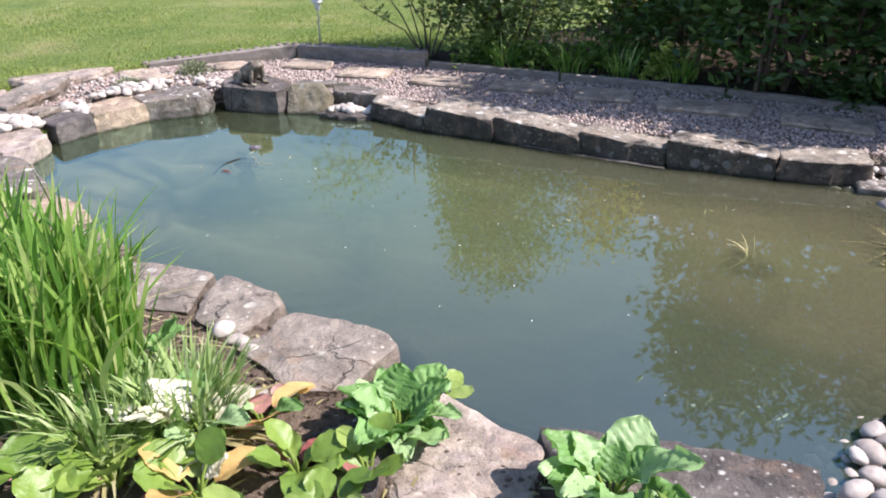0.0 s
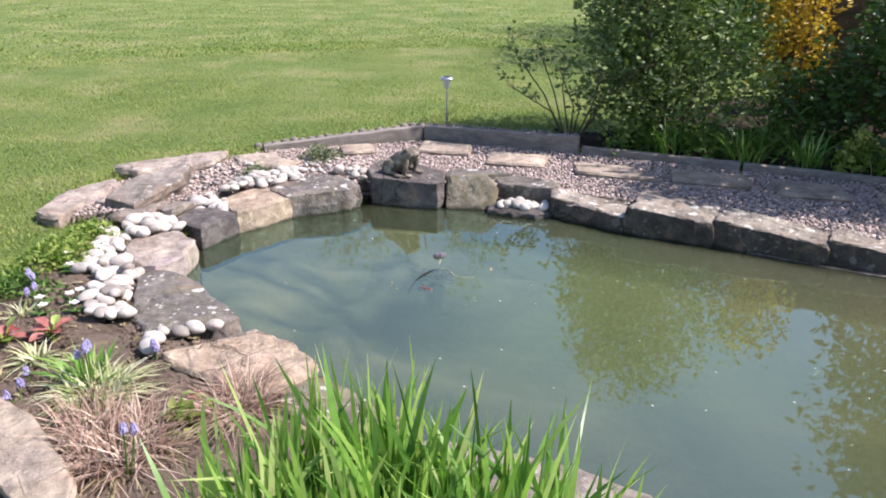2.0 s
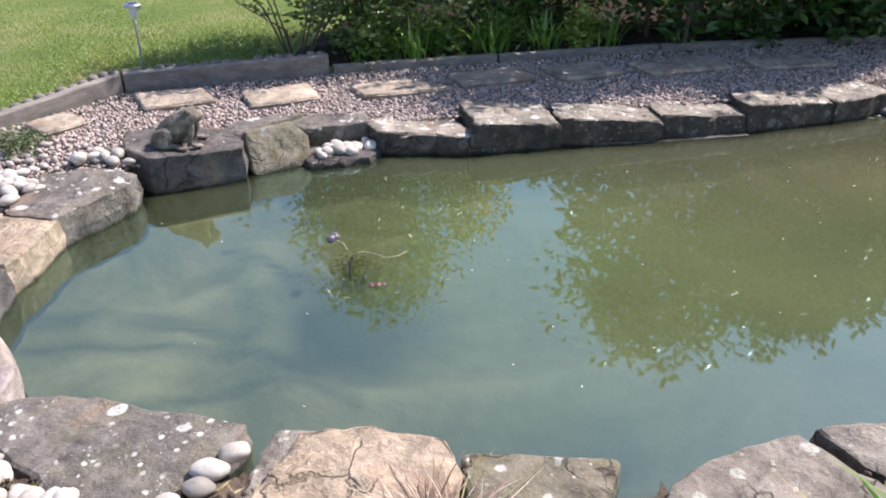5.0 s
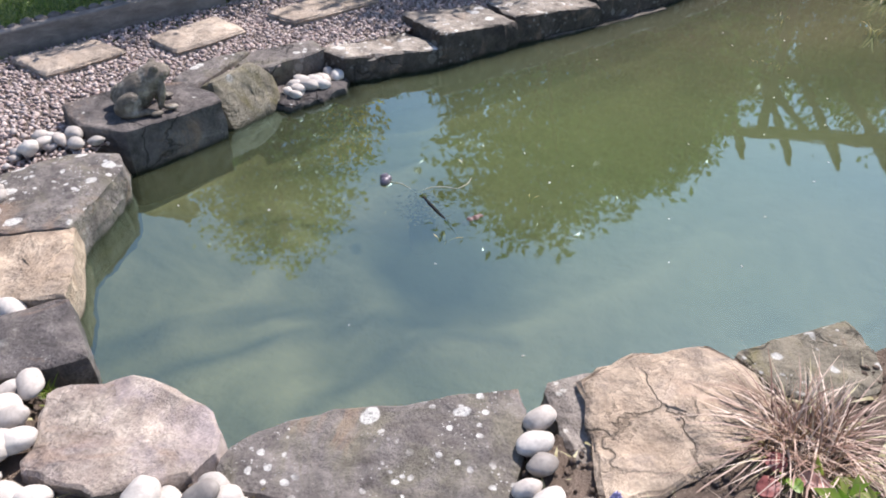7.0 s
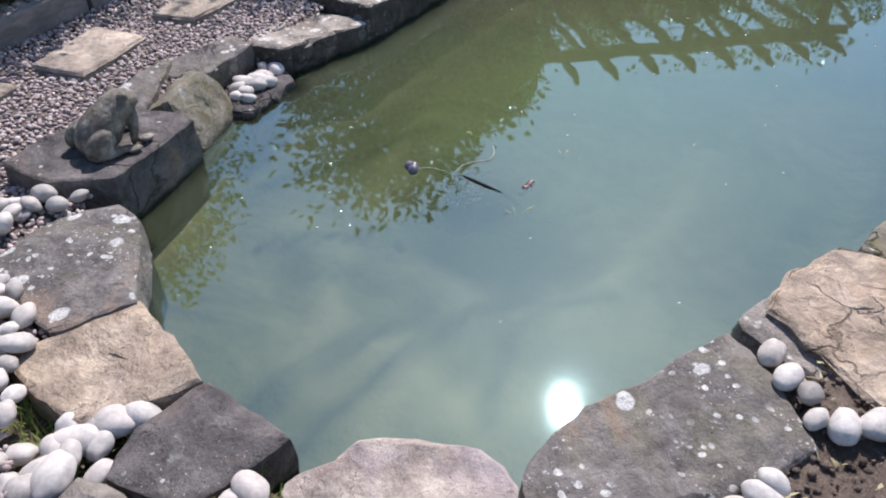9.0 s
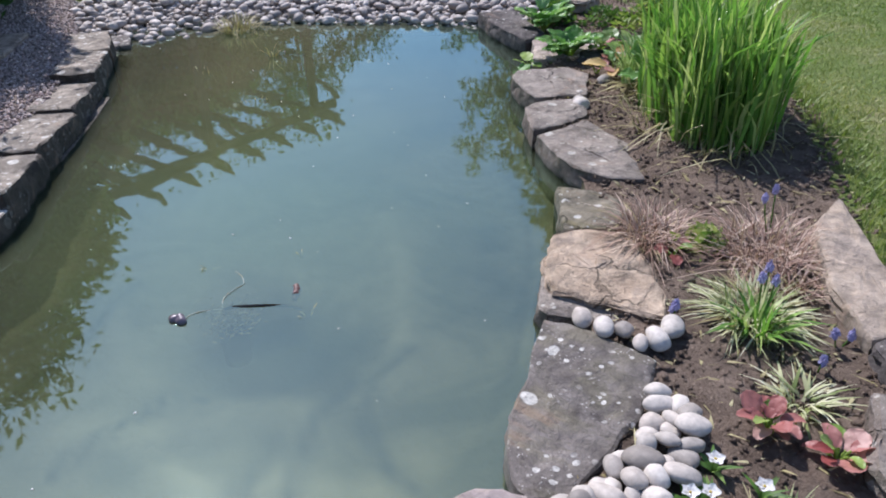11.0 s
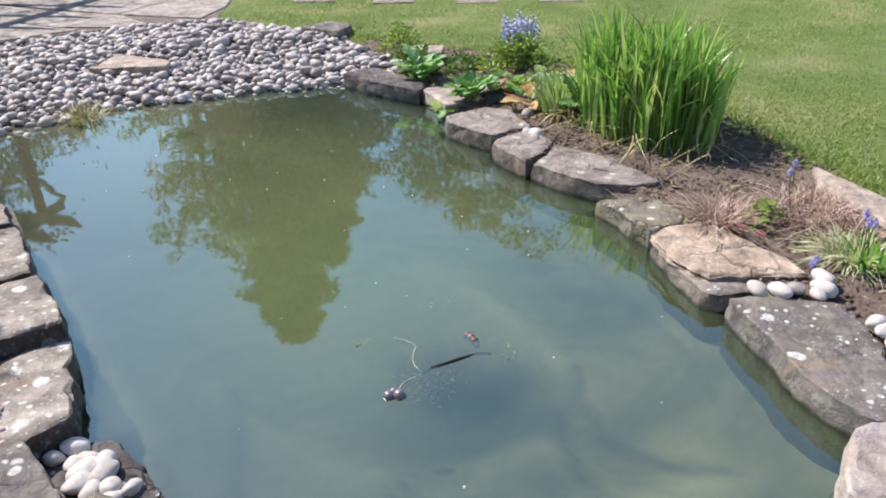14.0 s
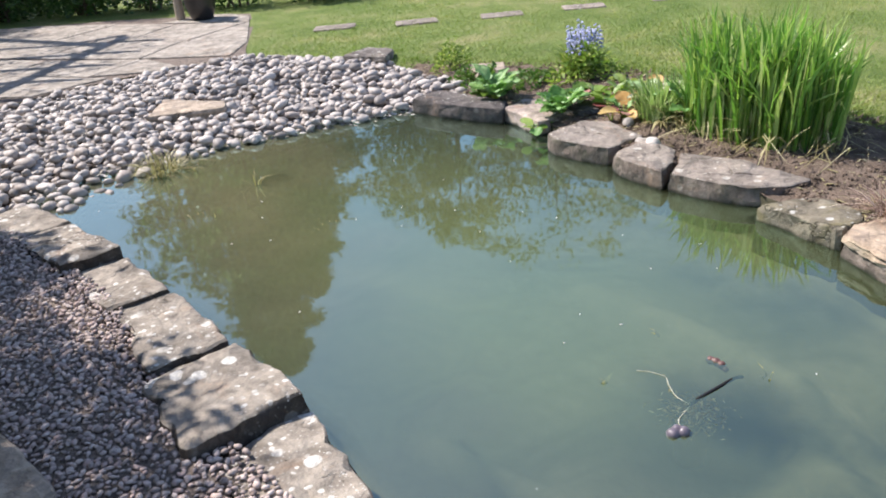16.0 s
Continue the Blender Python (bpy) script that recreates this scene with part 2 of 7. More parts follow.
M["grass"] = leaf_mat("lawn_blade", [(0.0, (0.085, 0.165, 0.024)), (0.36, (0.16, 0.245, 0.042)), (0.64, (0.26, 0.31, 0.07)), (1.0, (0.45, 0.41, 0.17))], patchy=1.3)
M["tall"] = leaf_mat("tall_grass_blade", [(0.0, (0.075, 0.185, 0.032)), (0.4, (0.17, 0.34, 0.06)), (0.75, (0.31, 0.47, 0.105)), (1.0, (0.54, 0.6, 0.26))], 0.46, 0.36, 0.6)
M["bluish"] = leaf_mat("bluish_strap_leaf", [(0.0, (0.17, 0.28, 0.08)), (0.6, (0.34, 0.46, 0.17)), (1.0, (0.54, 0.6, 0.36))], 0.35)
M["sedge"] = leaf_mat("brown_sedge_blade", [(0.0, (0.16, 0.085, 0.065)), (0.45, (0.4, 0.26, 0.2)), (1.0, (0.72, 0.58, 0.47))], 0.25)
M["varieg"] = leaf_mat("cream_green_blade", [(0.0, (0.22, 0.28, 0.09)), (0.35, (0.5, 0.52, 0.28)), (1.0, (0.8, 0.78, 0.58))], 0.35)
M["straw"] = leaf_mat("dry_straw_blade", [(0.0, (0.2, 0.16, 0.075)), (0.6, (0.4, 0.35, 0.17)), (1.0, (0.5, 0.46, 0.27))], 0.25)
M["herb"] = leaf_mat("low_herb_leaf", [(0.0, (0.05, 0.12, 0.02)), (0.6, (0.1, 0.2, 0.035)), (1.0, (0.19, 0.28, 0.07))])
M["lime"] = leaf_mat("lime_leaf", [(0.0, (0.13, 0.23, 0.035)), (0.6, (0.27, 0.37, 0.075)), (1.0, (0.46, 0.48, 0.17))], 0.45)
M["laurel"] = leaf_mat("laurel_leaf", [(0.0, (0.022, 0.06, 0.012)), (0.6, (0.05, 0.115, 0.022)), (1.0, (0.1, 0.18, 0.045))], 0.3, 0.38, 0.5)
M["privet"] = leaf_mat("pale_bush_leaf", [(0.0, (0.05, 0.1, 0.022)), (0.6, (0.11, 0.175, 0.045)), (0.9, (0.2, 0.27, 0.09)), (1.0, (0.42, 0.46, 0.24))], 0.35, 0.42, 0.5)
M["gold"] = leaf_mat("golden_leaf", [(0.0, (0.34, 0.19, 0.015)), (0.6, (0.55, 0.36, 0.03)), (1.0, (0.62, 0.48, 0.09))], 0.4)
M["conifer"] = leaf_mat("conifer_spray", [(0.0, (0.04, 0.075, 0.018)), (0.6, (0.085, 0.125, 0.03)), (1.0, (0.15, 0.19, 0.05))], 0.2)
M["cushion"] = leaf_mat("grey_green_cushion", [(0.0, (0.09, 0.12, 0.055)), (0.6, (0.17, 0.2, 0.11)), (1.0, (0.28, 0.31, 0.19))], 0.2)
M["berg"] = leaf_mat("leathery_leaf", [(0.0, (0.11, 0.2, 0.03)), (0.5, (0.2, 0.31, 0.055)), (1.0, (0.32, 0.41, 0.11))], 0.3, 0.4, 0.5, "object", 60)
M["hosta"] = leaf_mat("ribbed_leaf", [(0.0, (0.13, 0.28, 0.07)), (0.5, (0.23, 0.41, 0.14)), (1.0, (0.38, 0.54, 0.27))], 0.35, 0.45, 0.4, "object", 45)
M["red"] = leaf_mat("red_leaf", [(0.0, (0.27, 0.06, 0.055)), (0.5, (0.43, 0.18, 0.155)), (1.0, (0.54, 0.34, 0.29))], 0.3, 0.45, 0.4, "object", 60)
M["amber"] = leaf_mat("amber_leaf", [(0.0, (0.56, 0.26, 0.08)), (1.0, (0.62, 0.45, 0.18))], 0.3, 0.5, 0.4, "object", 60)
M["cream"] = leaf_mat("cream_leaf", [(0.0, (0.6, 0.58, 0.44)), (1.0, (0.72, 0.7, 0.58))], 0.3, 0.5, 0.3, "object", 60)
M["blue_flower"] = leaf_mat("violet_petal", [(0.0, (0.32, 0.28, 0.52)), (1.0, (0.52, 0.48, 0.72))], 0.3, 0.6)
M["bell_flower"] = leaf_mat("pale_blue_petal", [(0.0, (0.42, 0.44, 0.7)), (1.0, (0.66, 0.67, 0.85))], 0.3, 0.6)
M["white_flower"] = leaf_mat("white_petal", [(0.0, (0.7, 0.68, 0.68)), (1.0, (0.8, 0.79, 0.78))], 0.3, 0.6)


def wood_mat(name, a, b, scale=6.0):
    k = Mat(name, 0.8, 0.2)
    mp = k.n.new("ShaderNodeMapping")
    mp.inputs["Scale"].default_value = (scale * 0.35, scale * 4, scale * 4)
    k.l.new(k.coord(), mp.inputs[0])
    g = k.noise(1.0, 8, 0.65, mp.outputs[0], 0.6)
    base = k.ramp(g, [(0.3, a), (0.7, b)])
    base = k.mix(k.ramp(k.noise(7, 4), [(0.5, 0.0), (0.75, 0.6)]), base, tuple(x * 0.6 for x in a))
    k.color(base)
    k.bump(g, 0.6, 0.008)
    return k.m


M["plank"] = wood_mat("weathered_grey_timber", (0.15, 0.13, 0.115), (0.3, 0.27, 0.235))
M["log"] = wood_mat("grey_log_wood", (0.12, 0.105, 0.092), (0.25, 0.22, 0.19), 9)
M["pergola"] = wood_mat("dark_stained_timber", (0.045, 0.035, 0.028), (0.11, 0.085, 0.062))
M["bark"] = wood_mat("bark", (0.06, 0.045, 0.035), (0.16, 0.12, 0.09), 9)
M["fence"] = wood_mat("brown_fence_board", (0.1, 0.068, 0.04), (0.2, 0.14, 0.085))


def plain(name, c, rough=0.5, metal=0.0, spec=0.5, mott=0.25):
    k = Mat(name, rough, spec)
    k.bsdf.inputs["Metallic"].default_value = metal
    k.color(k.mix(mott, c, k.ramp(k.noise(40, 5), [(0.3, 0.2), (0.7, 0.8)]), "OVERLAY"))
    k.bump(k.noise(90, 4), 0.2, 0.004)
    return k.m


M["steel"] = plain("brushed_steel", (0.5, 0.5, 0.49), 0.35, 0.9)
M["stake"] = plain("dull_grey_stake", (0.2, 0.21, 0.18), 0.6, 0.3)
M["lens"] = plain("frosted_lens", (0.6, 0.63, 0.62), 0.25)
M["panel"] = plain("solar_cell", (0.012, 0.016, 0.035), 0.2)
M["rubber"] = plain("black_rubber", (0.02, 0.02, 0.022), 0.9, 0.0, 0.1)
M["float"] = plain("grey_violet_plastic", (0.12, 0.1, 0.12), 0.35)
M["float_red"] = plain("red_brown_plastic", (0.11, 0.05, 0.042), 0.5)
M["pot"] = plain("black_glazed_pot", (0.02, 0.018, 0.018), 0.3)
M["stump"] = plain("pale_timber", (0.36, 0.3, 0.23), 0.8)


def frog_mat():
    k = Mat("verdigris_cast_stone", 0.7, 0.4)
    base = k.ramp(k.noise(18, 7, 0.65), [(0.3, (0.04, 0.034, 0.025)), (0.52, (0.12, 0.1, 0.075)), (0.7, (0.29, 0.25, 0.19))])
    base = k.mix(k.ramp(k.noise(16, 5, 0.65), [(0.54, 0.0), (0.68, 0.7)]), base, (0.4, 0.37, 0.31))
    k.color(base)
    k.bump(k.noise(60, 6), 0.7, 0.01)
    return k.m


M["frog"] = frog_mat()


WATER_Z = -0.147


def silt_mat():
    k = Mat("pond_silt", 0.95, 0.05)
    base = k.ramp(k.noise(1.3, 5, 0.55, None, 1.2), [(0.36, (0.12, 0.12, 0.075)), (0.5, (0.2, 0.187, 0.12)), (0.63, (0.28, 0.255, 0.17))])
    base = k.mix(k.ramp(k.noise(6, 6, 0.65), [(0.45, 0.0), (0.75, 0.5)]), base, (0.13, 0.125, 0.07))
    # bare dark liner where the sides are steep
    steep = k.n.new("ShaderNodeSeparateXYZ")
    k.l.new(k.n.new("ShaderNodeNewGeometry").outputs["Normal"], steep.inputs[0])
    base = k.mix(k.ramp(k.math("ADD", k.math("ABSOLUTE", steep.outputs[2], 0.0), k.math("MULTIPLY", k.noise(4, 3), 0.1)), [(0.8, 0.8), (0.98, 0.0)]), base, (0.045, 0.04, 0.027))
    for name, tone, most in (("fold", (0.4, 0.36, 0.25), 0.75), ("streak", (0.03, 0.04, 0.035), 0.85)):
        mark = k.n.new("ShaderNodeAttribute")
        mark.attribute_name = name
        base = k.mix(k.math("MULTIPLY", mark.outputs["Fac"], k.ramp(k.noise(5, 4), [(0.3, most * 0.5), (0.6, most)])), base, tone)
    # a soft dark patch near the pump: the gloom of a deep hollow, painted in
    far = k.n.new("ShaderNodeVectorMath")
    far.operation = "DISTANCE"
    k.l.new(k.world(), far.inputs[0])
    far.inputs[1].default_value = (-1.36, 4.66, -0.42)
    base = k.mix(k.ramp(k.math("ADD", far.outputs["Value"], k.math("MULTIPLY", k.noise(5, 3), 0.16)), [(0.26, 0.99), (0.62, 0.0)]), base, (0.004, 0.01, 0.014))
    k.color(base)
    k.bump(k.noise(14, 5), 0.5, 0.03)
    return k.m


def water_mat():
    k = Mat("murky_pond_water")
    n, l = k.n, k.l
    n.remove(k.bsdf)
    murk = n.new("ShaderNodeBsdfDiffuse")
    place = n.new("ShaderNodeSeparateXYZ")
    l.new(k.world(), place.inputs[0])
    # silt stirred up over the shallows of the beach end
    drift = k.math("ADD", k.math("MULTIPLY", place.outputs[0], 0.95), k.math("MULTIPLY", k.math("SUBTRACT", place.outputs[1], 4.0), 0.6))
    drift = k.math("ADD", drift, k.math("MULTIPLY", k.math("SUBTRACT", k.noise(1.1, 4, 0.55, None, 1.0), 0.5), 2.0))
    thin = k.ramp(k.noise(0.9, 3, 0.5, None, 0.8), [(0.36, (0.08, 0.096, 0.046)), (0.64, (0.108, 0.12, 0.058))])
    deep = k.ramp(k.math("MULTIPLY", k.math("ADD", place.outputs[1], k.noise(1.0, 3, 0.5, None, 0.6)), 0.2), [(0.52, 1.0), (0.76, 0.0)])
    thin = k.mix(deep, thin, (0.05, 0.059, 0.038))

    def spread(x, y):
        """Wavering distance from one place on the water."""
        node = n.new("ShaderNodeVectorMath")
        node.operation = "DISTANCE"
        l.new(k.world(), node.inputs[0])
        node.inputs[1].default_value = (x, y, WATER_Z)
        return k.math("ADD", node.outputs["Value"], k.math("MULTIPLY", k.math("SUBTRACT", k.noise(1.6, 4, 0.55, None, 0.8), 0.5), 0.7))

    # green algae bloom over the middle of the pond
    thin = k.mix(k.ramp(k.math("MULTIPLY", spread(-0.85, 4.3), 0.5), [(0.12, 0.8), (0.66, 0.0)]), thin, (0.118, 0.15, 0.06))
    tone = k.mix(k.ramp(k.math("MULTIPLY", k.math("ADD", drift, 1.0), 0.25), [(0.28, 0.0), (0.68, 0.75)]), thin, (0.155, 0.133, 0.08))
    # a darker tone along the foot of the wall, its edge wavering
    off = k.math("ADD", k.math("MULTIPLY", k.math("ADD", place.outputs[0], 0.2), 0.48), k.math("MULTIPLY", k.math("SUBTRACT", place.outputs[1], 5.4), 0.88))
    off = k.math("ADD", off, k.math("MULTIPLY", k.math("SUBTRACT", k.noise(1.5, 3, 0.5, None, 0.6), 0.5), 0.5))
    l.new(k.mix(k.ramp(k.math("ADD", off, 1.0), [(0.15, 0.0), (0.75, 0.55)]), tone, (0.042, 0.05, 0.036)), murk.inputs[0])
    clear = n.new("ShaderNodeBsdfTransparent")
    clear.inputs[0].default_value = (0.82, 0.88, 0.74, 1)
    body = n.new("ShaderNodeMixShader")
    # clearer towards the western end
    west = k.ramp(k.math("MULTIPLY", k.math("ADD", place.outputs[0], 3.0), 0.2), [(0.2, 0.7), (0.58, 0.2)])
    # and over the painted dark hollow, so that it reads darker
    west = k.math("MAXIMUM", west, k.ramp(spread(-1.42, 4.72), [(0.15, 0.75), (0.55, 0.2)]))
    rim = n.new("ShaderNodeAttribute")
    rim.attribute_name = "near_stone"
    l.new(k.math("MAXIMUM", west, k.math("MULTIPLY", k.math("POWER", rim.outputs["Fac"], 1.1), 0.9)), body.inputs[0])
    l.new(murk.outputs[0], body.inputs[1])
    l.new(clear.outputs[0], body.inputs[2])
    bump = n.new("ShaderNodeBump")
    bump.inputs["Strength"].default_value, bump.inputs["Distance"].default_value = 0.05, 0.02
    l.new(k.noise(3.5, 2, 0.4), bump.inputs["Height"])
    gloss = n.new("ShaderNodeBsdfGlossy")
    gloss.inputs["Roughness"].default_value = 0.025
    gloss.inputs["Color"].default_value = (0.68, 0.98, 0.97, 1)
    l.new(bump.outputs[0], gloss.inputs["Normal"])
    # gloss rises towards grazing view
    lw = n.new("ShaderNodeLayerWeight")
    lw.inputs["Blend"].default_value = 0.5
    l.new(bump.outputs[0], lw.inputs["Normal"])
    fac = k.math("ADD", k.math("MULTIPLY", k.math("POWER", lw.outputs["Facing"], 4.0), 0.62), 0.165)
    top = n.new("ShaderNodeMixShader")
    l.new(fac, top.inputs[0])
    l.new(body.outputs[0], top.inputs[1])
    l.new(gloss.outputs[0], top.inputs[2])
    l.new(top.outputs[0], k.out.inputs[0])
    return k.m


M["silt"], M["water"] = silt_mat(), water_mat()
M["weed"] = leaf_mat("brown_pondweed", [(0.0, (0.1, 0.075, 0.025)), (0.6, (0.24, 0.18, 0.07)), (1.0, (0.42, 0.36, 0.2))], 0.3)
M["string"] = plain("pale_cord", (0.5, 0.47, 0.36), 0.8)

# ---- mesh helpers ----
rng = np.random.default_rng(7)


def mesh_np(name, verts, faces, mat, smooth=False):
    """A mesh from arrays: verts (n, 3) and faces (m, 3 or 4)."""
    verts, faces = np.asarray(verts, dtype=np.float32), np.asarray(faces, dtype=np.int32)
    me = bpy.data.meshes.new(name)
    me.vertices.add(len(verts))
    me.vertices.foreach_set("co", verts.ravel())
    me.loops.add(faces.size)
    me.loops.foreach_set("vertex_index", faces.ravel())
    me.polygons.add(len(faces))
    me.polygons.foreach_set("loop_start", np.arange(0, faces.size, faces.shape[1], dtype=np.int32))
    me.update(calc_edges=True)
    if smooth:
        me.polygons.foreach_set("use_smooth", np.ones(len(faces), dtype=bool))
    me.materials.append(mat)
    return me


def mesh_bm(name, bm, mat, smooth=False):
    me = bpy.data.meshes.new(name)
    bmesh.ops.recalc_face_normals(bm, faces=bm.faces)
    for f in bm.faces:
        f.smooth = smooth
    bm.to_mesh(me)
    bm.free()
    me.materials.append(mat)
    return me


def part(name, me, parent, label="", m=None):
    ob = new(name, me)
    ob.parent = parent
    if m is not None:
        ob.matrix_local = m
    if label:
        tagged(ob, label)
    return ob


def inside(poly, x, y):
    """Which of the points (x, y) lie inside the polygon."""
    poly = np.asarray(poly)
    x, y = np.asarray(x, dtype=float), np.asarray(y, dtype=float)
    res = np.zeros(x.shape, dtype=bool)
    for (x0, y0), (x1, y1) in zip(poly, np.roll(poly, -1, axis=0)):
        hit = ((y0 > y) != (y1 > y)) & (x < (x1 - x0) * (y - y0) / (y1 - y0 + 1e-12) + x0)
        res ^= hit
    return res


def edge_distance(poly, x, y):
    """Distance of points to the polygon's outline."""
    poly = np.asarray(poly, dtype=float)
    x, y = np.asarray(x, dtype=float), np.asarray(y, dtype=float)
    best = np.full(x.shape, 1e9)
    for (x0, y0), (x1, y1) in zip(poly, np.roll(poly, -1, axis=0)):
        dx, dy = x1 - x0, y1 - y0
        u = np.clip(((x - x0) * dx + (y - y0) * dy) / (dx * dx + dy * dy), 0, 1)
        best = np.minimum(best, np.hypot(x - x0 - u * dx, y - y0 - u * dy))
    return best


def smooth_outline(poly, n):
    """The closed polygon as n points on a Catmull-Rom curve."""
    p = np.asarray(poly, dtype=float)
    k = len(p)
    out = []
    for t in np.linspace(0, k, n, endpoint=False):
        i, u = int(t), t - int(t)
        a, b, c, d = p[(i - 1) % k], p[i % k], p[(i + 1) % k], p[(i + 2) % k]
        out.append(0.5 * (2 * b + (c - a) * u + (2 * a - 5 * b + 4 * c - d) * u * u + (3 * b - a - 3 * c + d) * u ** 3))
    return np.array(out)


# ---- levels of the plan ----
RIM = [(0.45, 1.6), (-0.02, 1.95), (-0.4, 2.4), (-0.8, 2.72), (-1.25, 2.95), (-1.7, 3.3), (-2.05, 3.65), (-2.42, 4.05), (-2.67, 4.45), (-2.76, 4.85), (-2.67, 5.2), (-2.47, 5.5),
       (-2.1, 5.8), (-1.75, 5.98), (-1.35, 6.05), (-0.95, 5.9), (-0.5, 5.8), (-0.05, 5.55), (0.5, 5.2), (1.1, 4.9), (1.6, 4.62), (2.15, 4.42),
       (2.75, 4.25), (2.95, 3.7), (2.75, 3.1), (2.4, 2.6), (1.9, 2.15), (1.35, 1.6), (0.85, 1.42)]
BEACH = [(2.2, 4.25), (2.28, 3.72), (2.14, 3.05), (1.66, 2.5), (1.06, 1.8), (0.95, 1.45), (0.75, 1.1), (1.5, 0.78), (2.1, 0.5), (3.4, 0.42), (4.0, 1.2), (4.45, 1.95), (4.55, 2.5),
         (4.3, 3.4), (3.4, 4.3), (2.8, 4.55)]
rim_curve = smooth_outline(RIM, 174)


def beach_weight(x, y):
    d = edge_distance(BEACH, x, y)
    s = np.where(inside(BEACH, x, y), 1.0, 0.0)
    return np.clip(s + (1 - s) * (1 - d / 0.25), 0, 1)


def ground_z(x, y):
    x, y = np.asarray(x, dtype=float), np.asarray(y, dtype=float)
    d = edge_distance(rim_curve[::3], x, y)
    d = np.where(inside(rim_curve[::3], x, y), -d, d)
    plain_z = -0.085 + 0.085 * np.clip((d - 0.75) / 0.5, 0, 1)
    shore_z = np.clip(-0.19 + 0.16 * (d + 0.42) / 1.5, -0.26, -0.035)
    b = beach_weight(x, y)
    return plain_z * (1 - b) + shore_z * b


def rumple(x, y, f, seed=0.0):
    """Smooth noise at points, about -1 to 1."""
    return np.array([noise.noise(Vector((float(a) * f, float(b) * f, seed))) for a, b in zip(np.ravel(x), np.ravel(y))]).reshape(np.shape(x))


# dark trails in the silt where hoses lie buried, and pale folds of the liner: (half width, points)
STREAKS = [(0.045, [(-2.48, 5.17), (-2.17, 5.0), (-2.0, 4.9), (-1.86, 4.8), (-1.75, 4.66), (-1.68, 4.5)]), (0.06, [(-2.42, 5.36), (-2.08, 5.15), (-1.93, 5.05), (-1.78, 4.86)]), (0.04, [(-1.1, 5.6), (-0.87, 5.36), (-0.72, 5.16), (-0.5, 4.92)]),
           (0.03, [(-1.5, 5.5), (-1.38, 5.25), (-1.35, 5.05)]), (0.035, [(-2.3, 4.64), (-2.0, 4.6), (-1.85, 4.55), (-1.72, 4.42), (-1.66, 4.22)]), (0.16, [(-1.75, 3.75), (-1.4, 3.6), (-1.15, 3.4)])]
FOLDS = [(0.07, [(-0.42, 4.95), (-0.68, 5.06), (-0.98, 5.12), (-1.2, 5.12), (-1.38, 5.05), (-1.52, 4.94), (-1.64, 4.76)]), (0.1, [(-1.35, 5.4), (-1.5, 5.2), (-1.52, 4.98), (-1.6, 4.84), (-1.76, 4.72)]), (0.13, [(-2.0, 4.92), (-2.2, 4.84), (-2.26, 4.7)]),
         (0.07, [(-2.2, 5.2), (-1.95, 5.12), (-1.7, 5.2)]), (0.08, [(-1.8, 4.5), (-1.7, 4.3), (-1.45, 4.1), (-1.15, 3.9), (-0.7, 3.7)])]


def trail(v, lines):
    """How near the points lie to the lines: 1 on them, softly down to 0."""
    best = np.zeros(len(v))
    for width, pts in lines:
        for (x0, y0), (x1, y1) in zip(pts, pts[1:]):
            dx, dy = x1 - x0, y1 - y0
            u = np.clip(((v[:, 0] - x0) * dx + (v[:, 1] - y0) * dy) / (dx * dx + dy * dy), 0, 1)
            best = np.maximum(best, np.exp(-((v[:, 0] - x0 - u * dx) ** 2 + (v[:, 1] - y0 - u * dy) ** 2) / width ** 2))
    return best


